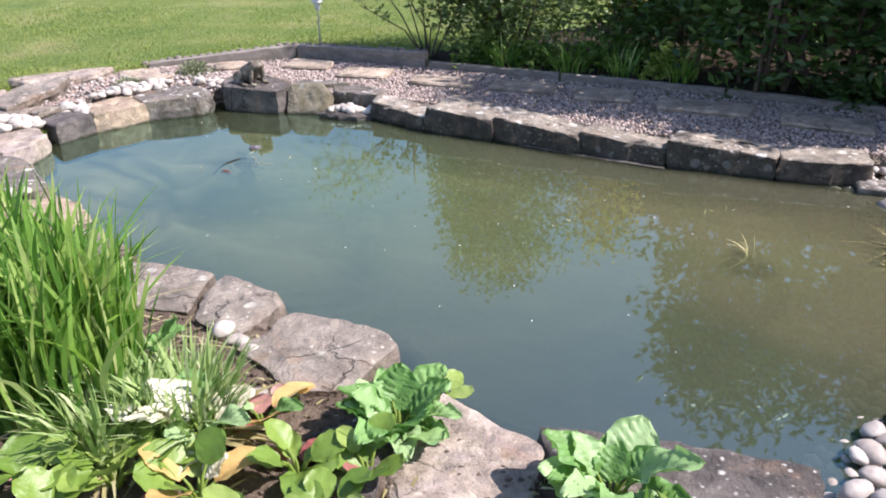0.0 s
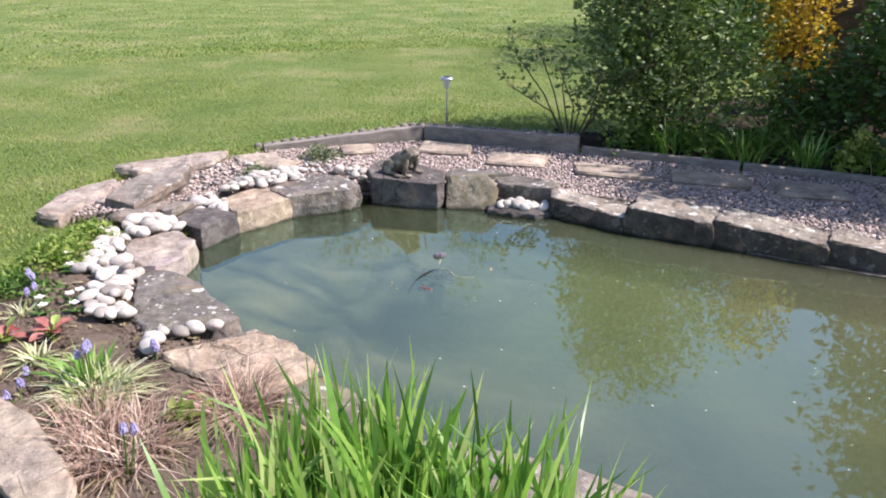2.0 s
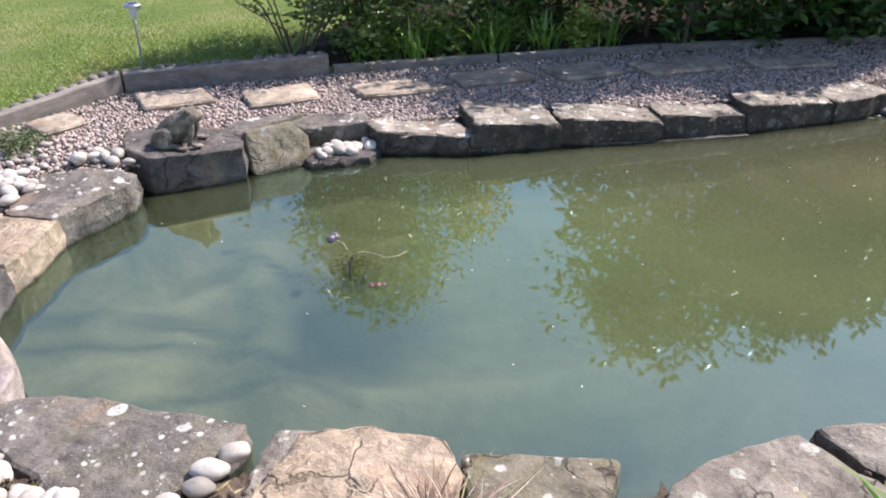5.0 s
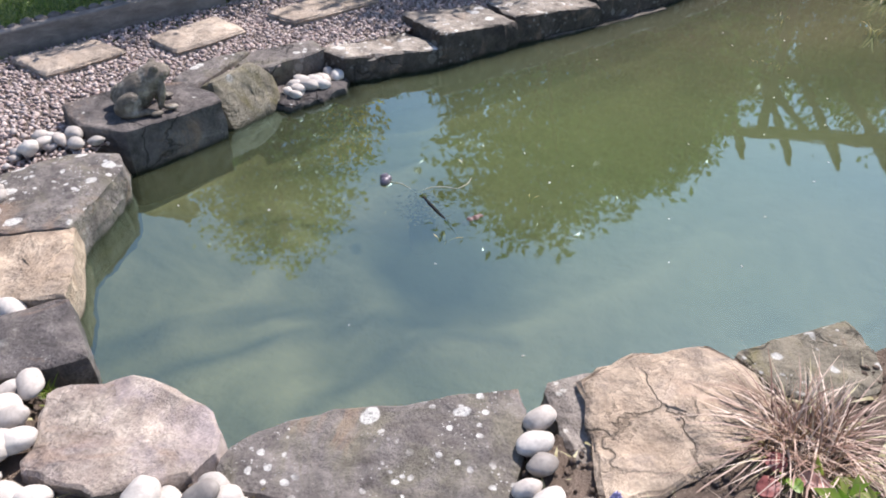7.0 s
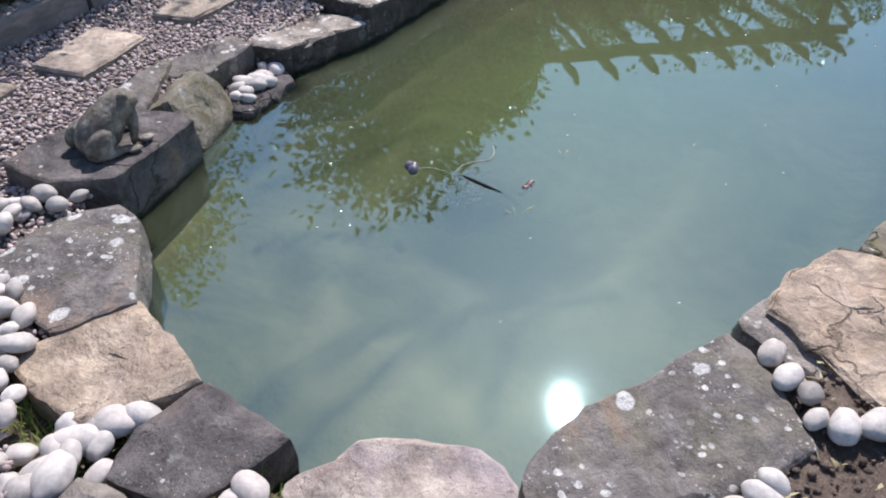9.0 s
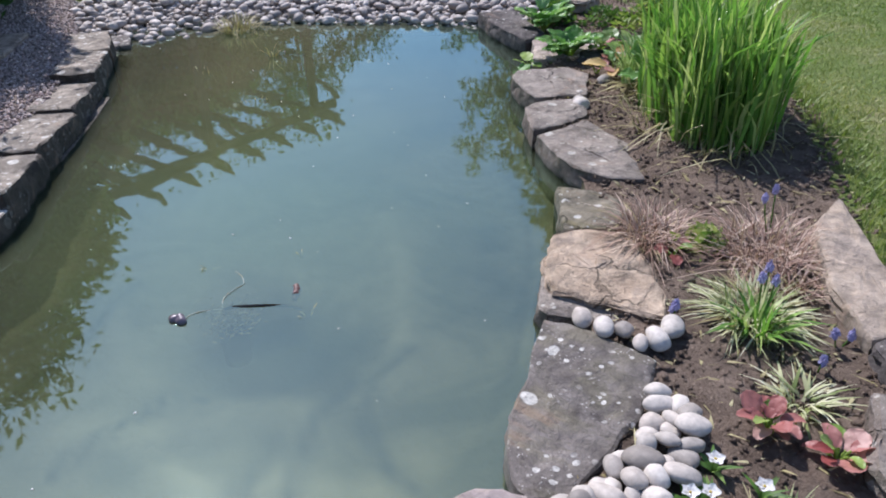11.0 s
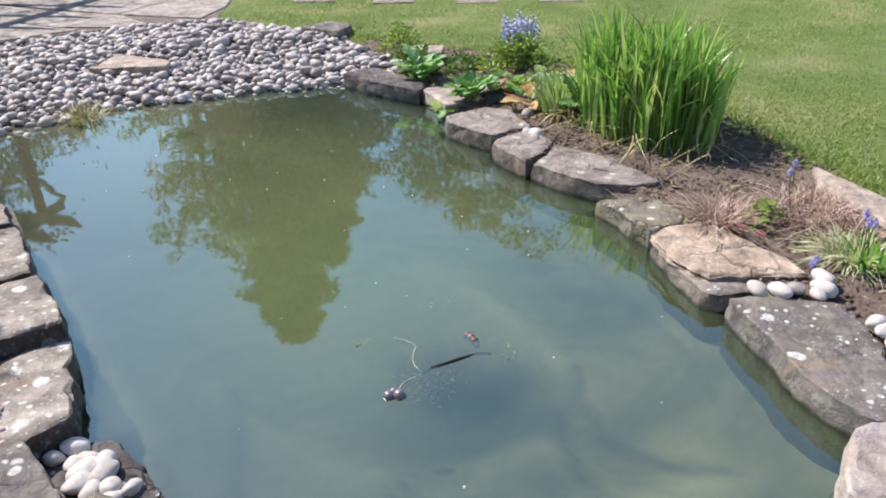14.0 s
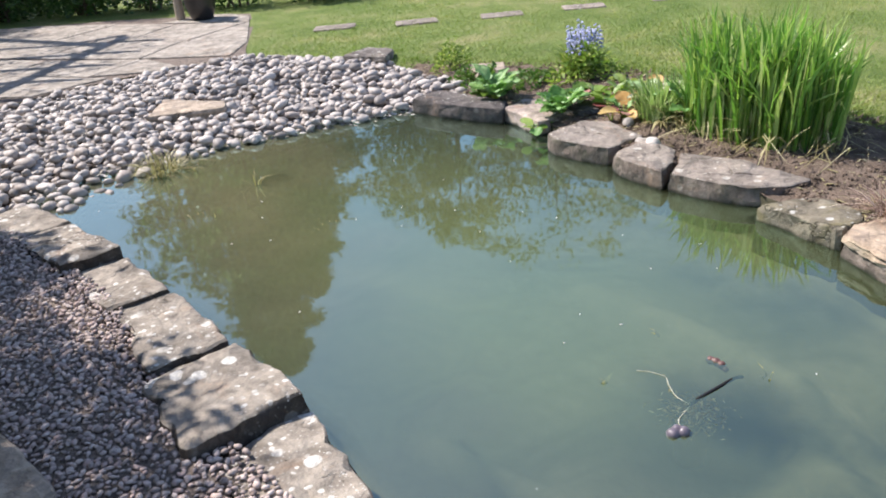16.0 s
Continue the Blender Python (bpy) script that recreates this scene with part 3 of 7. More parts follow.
# ---- ground: one sheet round the pond, out to the horizon ----
def build_ground():
    p = rim_curve
    mid = np.array([-0.1, 3.9])
    nrm = (p - mid) / np.linalg.norm(p - mid, axis=1)[:, None]
    rings = [p + nrm * o for o in (0.0, 0.12, 0.25, 0.4, 0.55, 0.7, 0.85, 1.0)]
    last = rings[-1]
    for k in (1.08, 1.18, 1.3, 1.45, 1.65, 1.9, 2.3, 2.9, 3.8, 5.5, 9, 18, 45, 140):
        rings.append(mid + (last - mid) * k)
    vs = []
    for r in rings:
        z = ground_z(r[:, 0], r[:, 1])
        far = np.hypot(*(r - mid).T)
        z = z + rumple(r[:, 0], r[:, 1], 0.6) * 0.012 * (far > 3) * (far < 40)
        vs.append(np.column_stack([r, z]))
    n = len(p)
    fs = []
    for a in range(len(rings) - 1):
        i = np.arange(n)
        j = (i + 1) % n
        fs.append(np.column_stack([a * n + i, a * n + j, (a + 1) * n + j, (a + 1) * n + i]))
    me = mesh_np("ground", np.vstack(vs), np.vstack(fs), M["lawn"], True)
    me.materials.append(M["soil"])
    me.polygons.foreach_set("material_index", (np.arange(sum(map(len, fs))) < 4 * n).astype(np.int32))
    ob = new("ground", me)
    tagged(ob, "mown green lawn with pale dry patches", "lawn", kind="structure")
    # the bowl
    vs, fs = [], []
    zr = ground_z(p[:, 0], p[:, 1])
    profile = np.array([(1.0, 0.0), (0.985, 0.22), (0.93, 0.3), (0.86, 0.33), (0.8, 0.6), (0.7, 0.85), (0.55, 0.95), (0.35, 1.0), (0.15, 1.0), (0.0, 1.0)])
    steps = np.concatenate([[1.0, 0.985], np.linspace(0.96, 0.002, 56)])
    shelf = beach_weight(p[:, 0], p[:, 1])
    for s in steps:
        q = mid + (p - mid) * s
        # the sides fall away at once below the stones, slowly off the beach
        gentle = np.interp(-s, -profile[:, 0], profile[:, 1])
        dz = gentle * shelf + min(1.0, gentle ** 0.35) * (1 - shelf)
        w = rumple(q[:, 0], q[:, 1], 1.7) * 0.025 * (s < 0.97)
        vs.append(np.column_stack([q, zr * (1 - dz) + (-0.42) * dz + w]))
    for a in range(len(steps) - 1):
        i = np.arange(n)
        j = (i + 1) % n
        fs.append(np.column_stack([a * n + i, (a + 1) * n + i, (a + 1) * n + j, a * n + j]))
    v = np.vstack(vs)
    streak, pale = trail(v, STREAKS), trail(v, FOLDS)
    v[:, 2] += 0.04 * pale * (v[:, 2] < -0.25)
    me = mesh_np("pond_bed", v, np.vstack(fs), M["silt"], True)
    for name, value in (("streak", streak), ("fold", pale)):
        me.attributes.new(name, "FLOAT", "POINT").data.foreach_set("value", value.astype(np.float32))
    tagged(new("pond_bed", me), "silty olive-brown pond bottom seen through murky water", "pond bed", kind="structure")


build_ground()


def patch(name, poly, res, level, mat, label, category):
    """A sheet over part of the ground, on a jittered grid, level(x, y) high."""
    poly = np.asarray(poly)
    x0, y0 = poly.min(0) - res
    x1, y1 = poly.max(0) + res
    gx, gy = np.meshgrid(np.arange(x0, x1, res), np.arange(y0, y1, res))
    jx, jy = gx + rng.uniform(-0.3, 0.3, gx.shape) * res, gy + rng.uniform(-0.3, 0.3, gx.shape) * res
    z = level(jx, jy)
    keep = inside(poly, gx, gy)
    # border vertices sink below the ground
    edge = edge_distance(poly, gx, gy)
    z = np.where(edge < res * 1.2, ground_z(jx, jy) - 0.015, z)
    idx = np.arange(gx.size).reshape(gx.shape)
    f = np.stack([idx[:-1, :-1], idx[:-1, 1:], idx[1:, 1:], idx[1:, :-1]], axis=-1)
    ok = keep[:-1, :-1] | keep[:-1, 1:] | keep[1:, 1:] | keep[1:, :-1]
    f = f[ok]
    used, inv = np.unique(f, return_inverse=True)
    v = np.column_stack([jx.ravel(), jy.ravel(), z.ravel()])[used]
    ob = new(name, mesh_np(name, v, inv.reshape(f.shape), mat, True))
    return tagged(ob, label, category, kind="structure")


BED = [(1.0, 1.3), (0.75, 1.42), (0.4, 1.6), (-0.08, 1.98), (-0.5, 2.45), (-0.9, 2.72), (-1.4, 3.0), (-1.8, 3.3), (-2.15, 3.7), (-2.5, 4.05), (-2.7, 4.5), (-2.8, 4.85), (-2.72, 5.2), (-2.6, 5.5),
       (-2.75, 5.6), (-3.0, 5.5), (-3.25, 5.3), (-3.35, 4.9), (-3.4, 4.4), (-3.35, 4.0), (-3.25, 3.65), (-3.05, 3.35), (-2.8, 3.0), (-2.4, 2.5), (-2.1, 2.15), (-1.7, 1.75), (-1.1, 1.25), (-0.5, 0.9), (0.2, 0.6),
       (1.0, 0.5), (1.6, 0.6), (1.35, 1.1)]
GRAVEL = [(-2.5, 5.85), (-2.2, 5.75), (-1.75, 5.95), (-1.35, 6.0), (-1.0, 5.9), (-0.45, 5.75), (0.0, 5.5), (0.55, 5.2), (1.1, 4.85), (1.6, 4.6), (2.15, 4.4), (2.7, 4.25), (3.3, 4.15), (4.0, 3.9), (4.6, 4.0),
          (4.3, 4.4), (3.3, 4.93), (2.1, 5.62), (0.8, 6.24), (-0.11, 6.65), (-1.31, 7.1), (-2.53, 6.8), (-2.9, 6.5), (-3.35, 6.05), (-3.55, 5.6), (-3.4, 5.3), (-2.9, 5.55)]


def bed_level(x, y):
    g = ground_z(x, y)
    return g + 0.026 + rumple(x, y, 5) * 0.012 + rumple(x, y, 17, 3.0) * 0.012 + rng.uniform(-0.004, 0.006, np.shape(x))


def gravel_level(x, y):
    return np.maximum(ground_z(x, y) + 0.012, -0.022) + rumple(x, y, 3) * 0.006


patch("soil_bed", BED, 0.04, bed_level, M["soil"], "dark crumbly planting soil between the pond stones and lawn", "soil")
BORDER = [(-0.1, 6.68), (1.0, 6.2), (2.1, 5.68), (3.3, 5.0), (4.6, 4.3), (6.4, 4.2), (7.0, 6.3), (2.0, 8.9), (0.7, 7.9), (-0.2, 7.2)]
patch("border_soil", BORDER, 0.09, lambda x, y: ground_z(x, y) + 0.02 + rumple(x, y, 4) * 0.02, M["mulch"], "dark mulched soil under the shrubs", "soil")
patch("beach_bed", BEACH, 0.06, lambda x, y: ground_z(x, y) + 0.006, M["mulch"], "dark sheet under the beach pebbles, showing in their gaps", "silt")
patch("gravel_bed", GRAVEL, 0.06, gravel_level, M["grit"], "gritty base under loose gravel", "gravel")


# ---- stones ----
def stone_mesh(name, poly, top, bottom, mat, tilt=(0, 0), rough=1.0, seed=0.0, round_edge=0.009):
    """A split stone: ragged outline, layered sides, broken upper edge and an uneven top. Local to its base centre."""
    poly = np.asarray(poly, dtype=float)
    area = 0.5 * np.sum(poly[:, 0] * np.roll(poly[:, 1], -1) - np.roll(poly[:, 0], -1) * poly[:, 1])
    if area < 0:
        poly = poly[::-1]
    c = poly.mean(0)
    pts = []
    for a, b in zip(poly, np.roll(poly, -1, axis=0)):
        k = max(2, int(np.hypot(*(b - a)) / 0.035))
        for u in np.linspace(0, 1, k, endpoint=False):
            pts.append(a + (b - a) * u)
    pts = np.array(pts)
    pts = 0.8 * pts + 0.1 * np.roll(pts, 1, axis=0) + 0.1 * np.roll(pts, -1, axis=0)
    n = len(pts)
    out = pts - c
    size = np.hypot(*out.T)
    out = out / np.maximum(size, 1e-6)[:, None]

    def jag(k, amp, s):
        return np.array([noise.noise(Vector((p[0] * k, p[1] * k, s + seed))) for p in pts]) * amp * rough

    base = jag(7, 0.022, 0.0) + jag(22, 0.011, 3.0) + jag(60, 0.006, 4.0)
    h = top - bottom
    rings = []
    for v, inset, js in ((0.0, 0.0, 5.0), (0.3, -0.004, 6.0), (0.55, 0.004, 7.0), (0.74, -0.006, 8.0), (0.9, 0.004, 9.0)):
        r = pts + out * (base + jag(16, 0.014, js) - inset)[:, None]
        rings.append(np.column_stack([r, np.full(n, bottom + h * v) + jag(12, 0.008, js + 0.5)]))
    chip = np.abs(jag(9, 0.022, 20.0)) + np.abs(jag(31, 0.012, 23.0)) + round_edge * 0.3
    r = pts + out * (base - chip * 0.55)[:, None]
    rings.append(np.column_stack([r, top - chip * 0.75]))
    r = pts + out * (base - chip - round_edge * 0.6)[:, None]
    rings.append(np.column_stack([r, np.full(n, top) - chip * 0.1]))
    for s in (0.78, 0.55, 0.3, 0.12):
        r = c + (pts - c) * s
        z = np.array([noise.noise(Vector((p[0] * 6, p[1] * 6, 2.0 + seed))) * 0.009 + noise.noise(Vector((p[0] * 19, p[1] * 19, seed))) * 0.006 for p in r]) * rough
        step = np.where(np.array([noise.noise(Vector((p[0] * 3.4, p[1] * 3.4, 30 + seed))) for p in r]) > 0.08, 0.008, 0.0) * rough
        rings.append(np.column_stack([r, top + z + step]))
    v = np.vstack(rings + [[[c[0], c[1], top]]])
    up = v[:, 2] > bottom + 0.4 * h
    v[up, 2] += (v[up, 0] - c[0]) * tilt[0] + (v[up, 1] - c[1]) * tilt[1]
    i = np.arange(n)
    j = (i + 1) % n
    f = []
    for a in range(len(rings) - 1):
        f += [np.column_stack([a * n + i, a * n + j, (a + 1) * n + j]), np.column_stack([a * n + i, (a + 1) * n + j, (a + 1) * n + i])]
    last = (len(rings) - 1) * n
    f.append(np.column_stack([last + i, last + j, np.full(n, len(rings) * n)]))
    v -= np.array([c[0], c[1], bottom])
    me = mesh_np(name, v, np.vstack(f), mat, True)
    me.set_sharp_from_angle(angle=radians(24))
    return me, (c[0], c[1], bottom)


def stone(name, poly, top, mat, label, bottom=-0.34, tilt=(0, 0), rough=1.0, category="stone", group="pond edging stones", seed=None, round_edge=0.009):
    if mat == "wall":
        # wall stones butt against one another
        c = np.mean(poly, axis=0)
        poly = [tuple(c + (np.array(q) - c) * 1.05) for q in poly]
    me, at = stone_mesh(name, poly, top, bottom, M[mat], tilt, rough, seed if seed is not None else sum(map(sum, poly)) * 7.3, round_edge)
    ob = new(name, me)
    ob.location = at
    if name == "edging_stone":
        SHORE.append(poly)
    return tagged(ob, label, category, group)


E_ = "edging_stone"
SHORE = []
# south and west rim
stone(E_, [(-2.72, 5.08), (-2.6, 4.92), (-2.57, 4.82), (-2.59, 4.68), (-2.66, 4.55), (-2.78, 4.56), (-2.92, 4.72), (-2.95, 4.92)], -0.02, "tan", "broad tan-pink sandstone slab on the pond rim")
stone(E_, [(-2.16, 4.0), (-2.34, 3.9), (-2.54, 3.87), (-2.63, 3.97), (-2.69, 4.14), (-2.74, 4.34), (-2.76, 4.45), (-2.73, 4.54), (-2.62, 4.54), (-2.44, 4.4), (-2.37, 4.27), (-2.24, 4.12)], -0.04, "grey", "large flat grey slab dotted with white lichen", rough=0.8)
stone(E_, [(-1.78, 3.58), (-1.84, 3.46), (-1.96, 3.38), (-2.15, 3.41), (-2.45, 3.72), (-2.27, 3.84), (-2.12, 3.95), (-2.05, 3.93), (-1.93, 3.79)], -0.068, "brown", "dark lower layer of a split sandstone slab", rough=0.9)
stone(E_, [(-2.07, 3.885), (-1.99, 3.84), (-1.91, 3.76), (-1.78, 3.59), (-1.8, 3.5), (-1.86, 3.42), (-1.94, 3.37), (-2.06, 3.4), (-2.34, 3.58), (-2.42, 3.69), (-2.31, 3.75), (-2.2, 3.8), (-2.13, 3.84)], -0.034, "orange", "flat tan sandstone slab with cracked flaking top", bottom=-0.082, rough=0.9, round_edge=0.006)
stone(E_, [(-1.42, 3.24), (-1.6, 3.15), (-1.72, 3.14), (-1.88, 3.3), (-1.86, 3.43), (-1.78, 3.53), (-1.62, 3.4)], -0.05, "moss", "grey stone with yellow-brown lichen on its edge", tilt=(-0.06, 0.02))
stone(E_, [(-0.985, 2.96), (-1.16, 3.03), (-1.35, 3.09), (-1.55, 3.06), (-1.67, 2.93), (-1.35, 2.7), (-1.0, 2.62)], -0.04, "brown", "long brown-grey split stone with lichened top", rough=0.8)
stone(E_, [(-0.63, 2.7), (-0.68, 2.77), (-0.78, 2.85), (-0.94, 2.95), (-0.985, 2.7), (-0.97, 2.58), (-0.77, 2.41), (-0.7, 2.53)], -0.035, "brown", "blocky brown-grey split stone at the water")
stone(E_, [(-0.16, 2.38), (-0.22, 2.48), (-0.43, 2.57), (-0.59, 2.62), (-0.67, 2.49), (-0.75, 2.36), (-0.5, 2.09), (-0.3, 2.12)], -0.035, "brown", "brown stone with a mossy flat top")
stone(E_, [(-0.25, 1.85), (-0.03, 2.12), (0.1, 2.0), (0.3, 1.83), (0.24, 1.58), (-0.14, 1.54)], -0.05, "tan", "flat pinkish sandstone slab beside leafy plants", rough=0.7)
stone(E_, [(-0.27, 1.98), (-0.4, 1.88), (-0.34, 1.68), (-0.2, 1.6), (-0.16, 1.82)], -0.03, "dark", "small dark slate piece in the soil", bottom=-0.12)
stone(E_, [(1.07, 1.7), (0.7, 1.83), (0.28, 1.91), (0.3, 1.7), (0.62, 1.56), (0.94, 1.44)], -0.035, "dark", "dark low block beside the pebble beach")
# west and north rim
stone(E_, [(-2.6, 5.06), (-2.45, 5.32), (-2.6, 5.45), (-2.74, 5.47), (-2.81, 5.28)], -0.02, "dark", "dark grey wedge-shaped stone on the pond rim", tilt=(0.05, 0.0), rough=0.7)
stone(E_, [(-2.45, 5.33), (-2.3, 5.46), (-2.17, 5.6), (-2.32, 5.78), (-2.42, 5.87), (-2.62, 5.6)], -0.01, "orange", "orange sandstone block on the pond rim", rough=0.8)
stone(E_, [(-2.2, 5.59), (-1.8, 5.74), (-1.73, 5.83), (-1.87, 6.04), (-2.1, 6.1), (-2.33, 5.78)], 0.005, "grey", "grey split slab with round white lichen", rough=0.9)
stone(E_, [(-1.66, 5.87), (-1.46, 5.8), (-1.23, 5.74), (-1.18, 5.84), (-1.17, 6.03), (-1.42, 6.24), (-1.62, 6.27), (-1.72, 6.08)], 0.042, "dark", "dark slate block carrying the frog statue", tilt=(-0.03, 0.03), rough=0.7, round_edge=0.006)
leaning = stone(E_, [(-0.17, -0.13), (0.02, -0.15), (0.14, -0.1), (0.175, 0.03), (0.09, 0.12), (-0.16, 0.11)], 0.0, "moss", "olive-grey slab leaning back against the rim", bottom=-0.11, rough=0.5)
SHORE[-1] = [(-1.17, 5.76), (-0.84, 5.74), (-0.84, 5.9), (-1.16, 5.94)]
leaning.matrix_world = pose(-0.975, 5.875, -0.11, 60, 0, -10)
stone(E_, [(-1.18, 5.98), (-0.95, 5.98), (-0.7, 6.02), (-0.9, 6.16), (-1.15, 6.12)], 0.02, "grey", "flat grey stone behind the leaning slab", bottom=-0.2)
stone(E_, [(-0.84, 5.86), (-0.46, 5.72), (-0.4, 5.86), (-0.68, 6.04), (-0.84, 6.02)], 0.0, "grey", "grey stone set back above a pebble ledge")
stone(E_, [(-0.92, 5.64), (-0.62, 5.53), (-0.46, 5.6), (-0.46, 5.8), (-0.82, 5.86), (-0.88, 5.76)], -0.112, "dark", "low wet stone ledge at the waterline", rough=1.3)
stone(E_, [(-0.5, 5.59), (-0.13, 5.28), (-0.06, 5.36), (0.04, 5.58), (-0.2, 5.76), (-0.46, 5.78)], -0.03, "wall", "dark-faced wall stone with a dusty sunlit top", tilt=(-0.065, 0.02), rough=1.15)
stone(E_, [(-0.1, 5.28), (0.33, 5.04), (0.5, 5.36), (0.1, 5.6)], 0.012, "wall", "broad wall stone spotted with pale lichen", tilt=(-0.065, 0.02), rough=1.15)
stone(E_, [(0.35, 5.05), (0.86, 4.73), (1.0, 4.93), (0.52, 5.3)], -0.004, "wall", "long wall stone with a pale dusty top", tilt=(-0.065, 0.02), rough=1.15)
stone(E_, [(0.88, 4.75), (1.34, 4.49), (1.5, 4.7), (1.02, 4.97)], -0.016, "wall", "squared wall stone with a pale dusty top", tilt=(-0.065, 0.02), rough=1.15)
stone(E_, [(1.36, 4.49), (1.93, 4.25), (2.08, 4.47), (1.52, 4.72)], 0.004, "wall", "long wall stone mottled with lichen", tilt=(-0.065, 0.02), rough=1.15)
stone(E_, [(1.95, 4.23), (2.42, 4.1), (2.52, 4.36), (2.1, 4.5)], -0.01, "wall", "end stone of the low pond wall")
stone("ledge_stone", [(0.5, 4.93), (1.0, 4.62), (1.35, 4.43), (1.38, 4.5), (0.9, 4.78), (0.55, 5.0)], -0.138, "brown", "drowned stone ledge just under the water", rough=0.4, round_edge=0.01)
stone("ledge_stone", [(2.3, 4.0), (2.58, 3.92), (2.68, 4.08), (2.36, 4.16)], -0.11, "grey", "low pale stone awash at the wall end", rough=0.6)
# flat slabs set in the edge of the lawn
BEACH_SLAB = [(2.94, 2.48), (3.18, 2.0), (2.56, 2.0), (2.45, 2.17)]
F_ = "flat_stone"
stone(F_, [(-3.47, 6.18), (-3.09, 6.45), (-2.76, 6.58), (-2.84, 6.28), (-3.25, 6.03)], 0.05, "tan", "thin tan slab lying at the lawn edge", bottom=-0.09, group="lawn edge slabs")
stone(F_, [(-3.64, 5.33), (-3.62, 5.76), (-3.4, 6.01), (-3.33, 5.89), (-3.47, 5.25)], 0.01, "tan", "long tan slab lying at the lawn edge", bottom=-0.09, group="lawn edge slabs")
stone(F_, [(-3.28, 5.5), (-3.22, 5.86), (-2.9, 6.07), (-2.87, 5.71), (-3.06, 5.35)], 0.065, "brown", "tilted flat brown slab among gravel", bottom=-0.08, group="lawn edge slabs", tilt=(0.05, 0.08))
stone(F_, [(-2.74, 6.56), (-2.44, 6.66), (-2.34, 6.42), (-2.65, 6.4)], 0.01, "flag", "tan flat stone in the gravel", bottom=-0.06, group="lawn edge slabs")
stone(F_, [(-2.86, 5.56), (-2.75, 5.51), (-2.83, 5.31), (-2.94, 5.38)], 0.0, "brown", "small brown stone beside white pebbles", bottom=-0.09, group="lawn edge slabs")
stone(F_, [(-2.92, 5.56), (-2.98, 5.34), (-3.05, 5.2), (-3.2, 5.3), (-3.1, 5.55)], -0.005, "brown", "flat brown stone half sunk in soil", bottom=-0.09, group="lawn edge slabs")
stone(F_, [(-2.35, 2.55), (-2.56, 2.75), (-2.85, 3.02), (-2.98, 3.2), (-2.92, 3.35), (-2.66, 3.15), (-2.42, 2.84)], 0.02, "flag", "long tan slab edging the planting bed", bottom=-0.08, group="lawn edge slabs", rough=0.7)
stone(F_, [(-3.03, 3.56), (-3.12, 3.46), (-3.3, 3.6), (-3.34, 3.9), (-3.2, 3.85)], 0.02, "brown", "brown slab at the edge of the bed", bottom=-0.07, group="lawn edge slabs")
stone(F_, [(-2.93, 3.36), (-2.98, 3.24), (-3.08, 3.32), (-3.04, 3.46)], 0.025, "dark", "small black stone in the bed", bottom=-0.07, group="lawn edge slabs")
stone(F_, [(0.85, 0.95), (0.6, 0.85), (0.5, 1.1), (0.7, 1.2)], 0.05, "flag", "small flat stone in the planting bed", bottom=-0.04, group="lawn edge slabs")
stone(F_, [(2.2, 0.68), (2.14, 0.33), (1.83, 0.35), (1.73, 0.74)], 0.055, "grey", "grey slab at the corner of lawn and pebbles", bottom=-0.08, group="lawn edge slabs")
stone(F_, BEACH_SLAB, -0.005, "flag", "flat orange sandstone slab among the pebbles", bottom=-0.1, group="lawn edge slabs", rough=0.5)
# stepping flags in the gravel
for poly in ([(-1.3, 6.98), (-0.93, 6.83), (-0.97, 6.57), (-1.36, 6.68)], [(-0.79, 6.6), (-0.38, 6.51), (-0.47, 6.23), (-0.87, 6.34)], [(-0.21, 6.3), (0.14, 6.2), (0.27, 5.86), (-0.26, 6.08)],
             [(0.43, 6.1), (0.9, 5.95), (0.83, 5.68), (0.36, 5.86)], [(1.02, 5.84), (1.43, 5.69), (1.35, 5.41), (0.96, 5.53)], [(1.58, 5.52), (2.2, 5.25), (2.05, 5.02), (1.5, 5.25)],
             [(2.3, 5.1), (2.8, 4.85), (2.68, 4.6), (2.2, 4.85)], [(-1.96, 6.84), (-1.72, 6.9), (-1.68, 6.66), (-1.92, 6.62)], [(-2.54, 6.3), (-2.28, 6.22), (-2.2, 6.4), (-2.5, 6.45)]):
    stone("stepping_stone", poly, 0.018, "flag", "squared tan flagstone set in gravel", bottom=-0.04, group="gravel stepping stones", category="flagstone", rough=0.35, round_edge=0.01)
# stepping stones in the lawn
for x, y, a in ((3.16, -0.93, 28), (2.26, -1.2, 30), (1.37, -1.55, 27), (0.54, -1.98, 24), (-0.36, -2.45, 26), (-1.11, -2.85, 25), (-1.95, -3.3, 27), (-2.8, -3.7, 24)):
    ca, sa = math.cos(radians(a)), math.sin(radians(a))
    poly = [(x + u * ca - v * sa, y + u * sa + v * ca) for u, v in ((-0.24, -0.14), (0.23, -0.16), (0.25, 0.14), (-0.22, 0.15))]
    stone("stepping_stone", poly, 0.012, "brown", "flat grey-brown stepping stone sunk in the lawn", bottom=-0.05, group="lawn stepping stones", category="stepping stone", rough=0.3, round_edge=0.01)


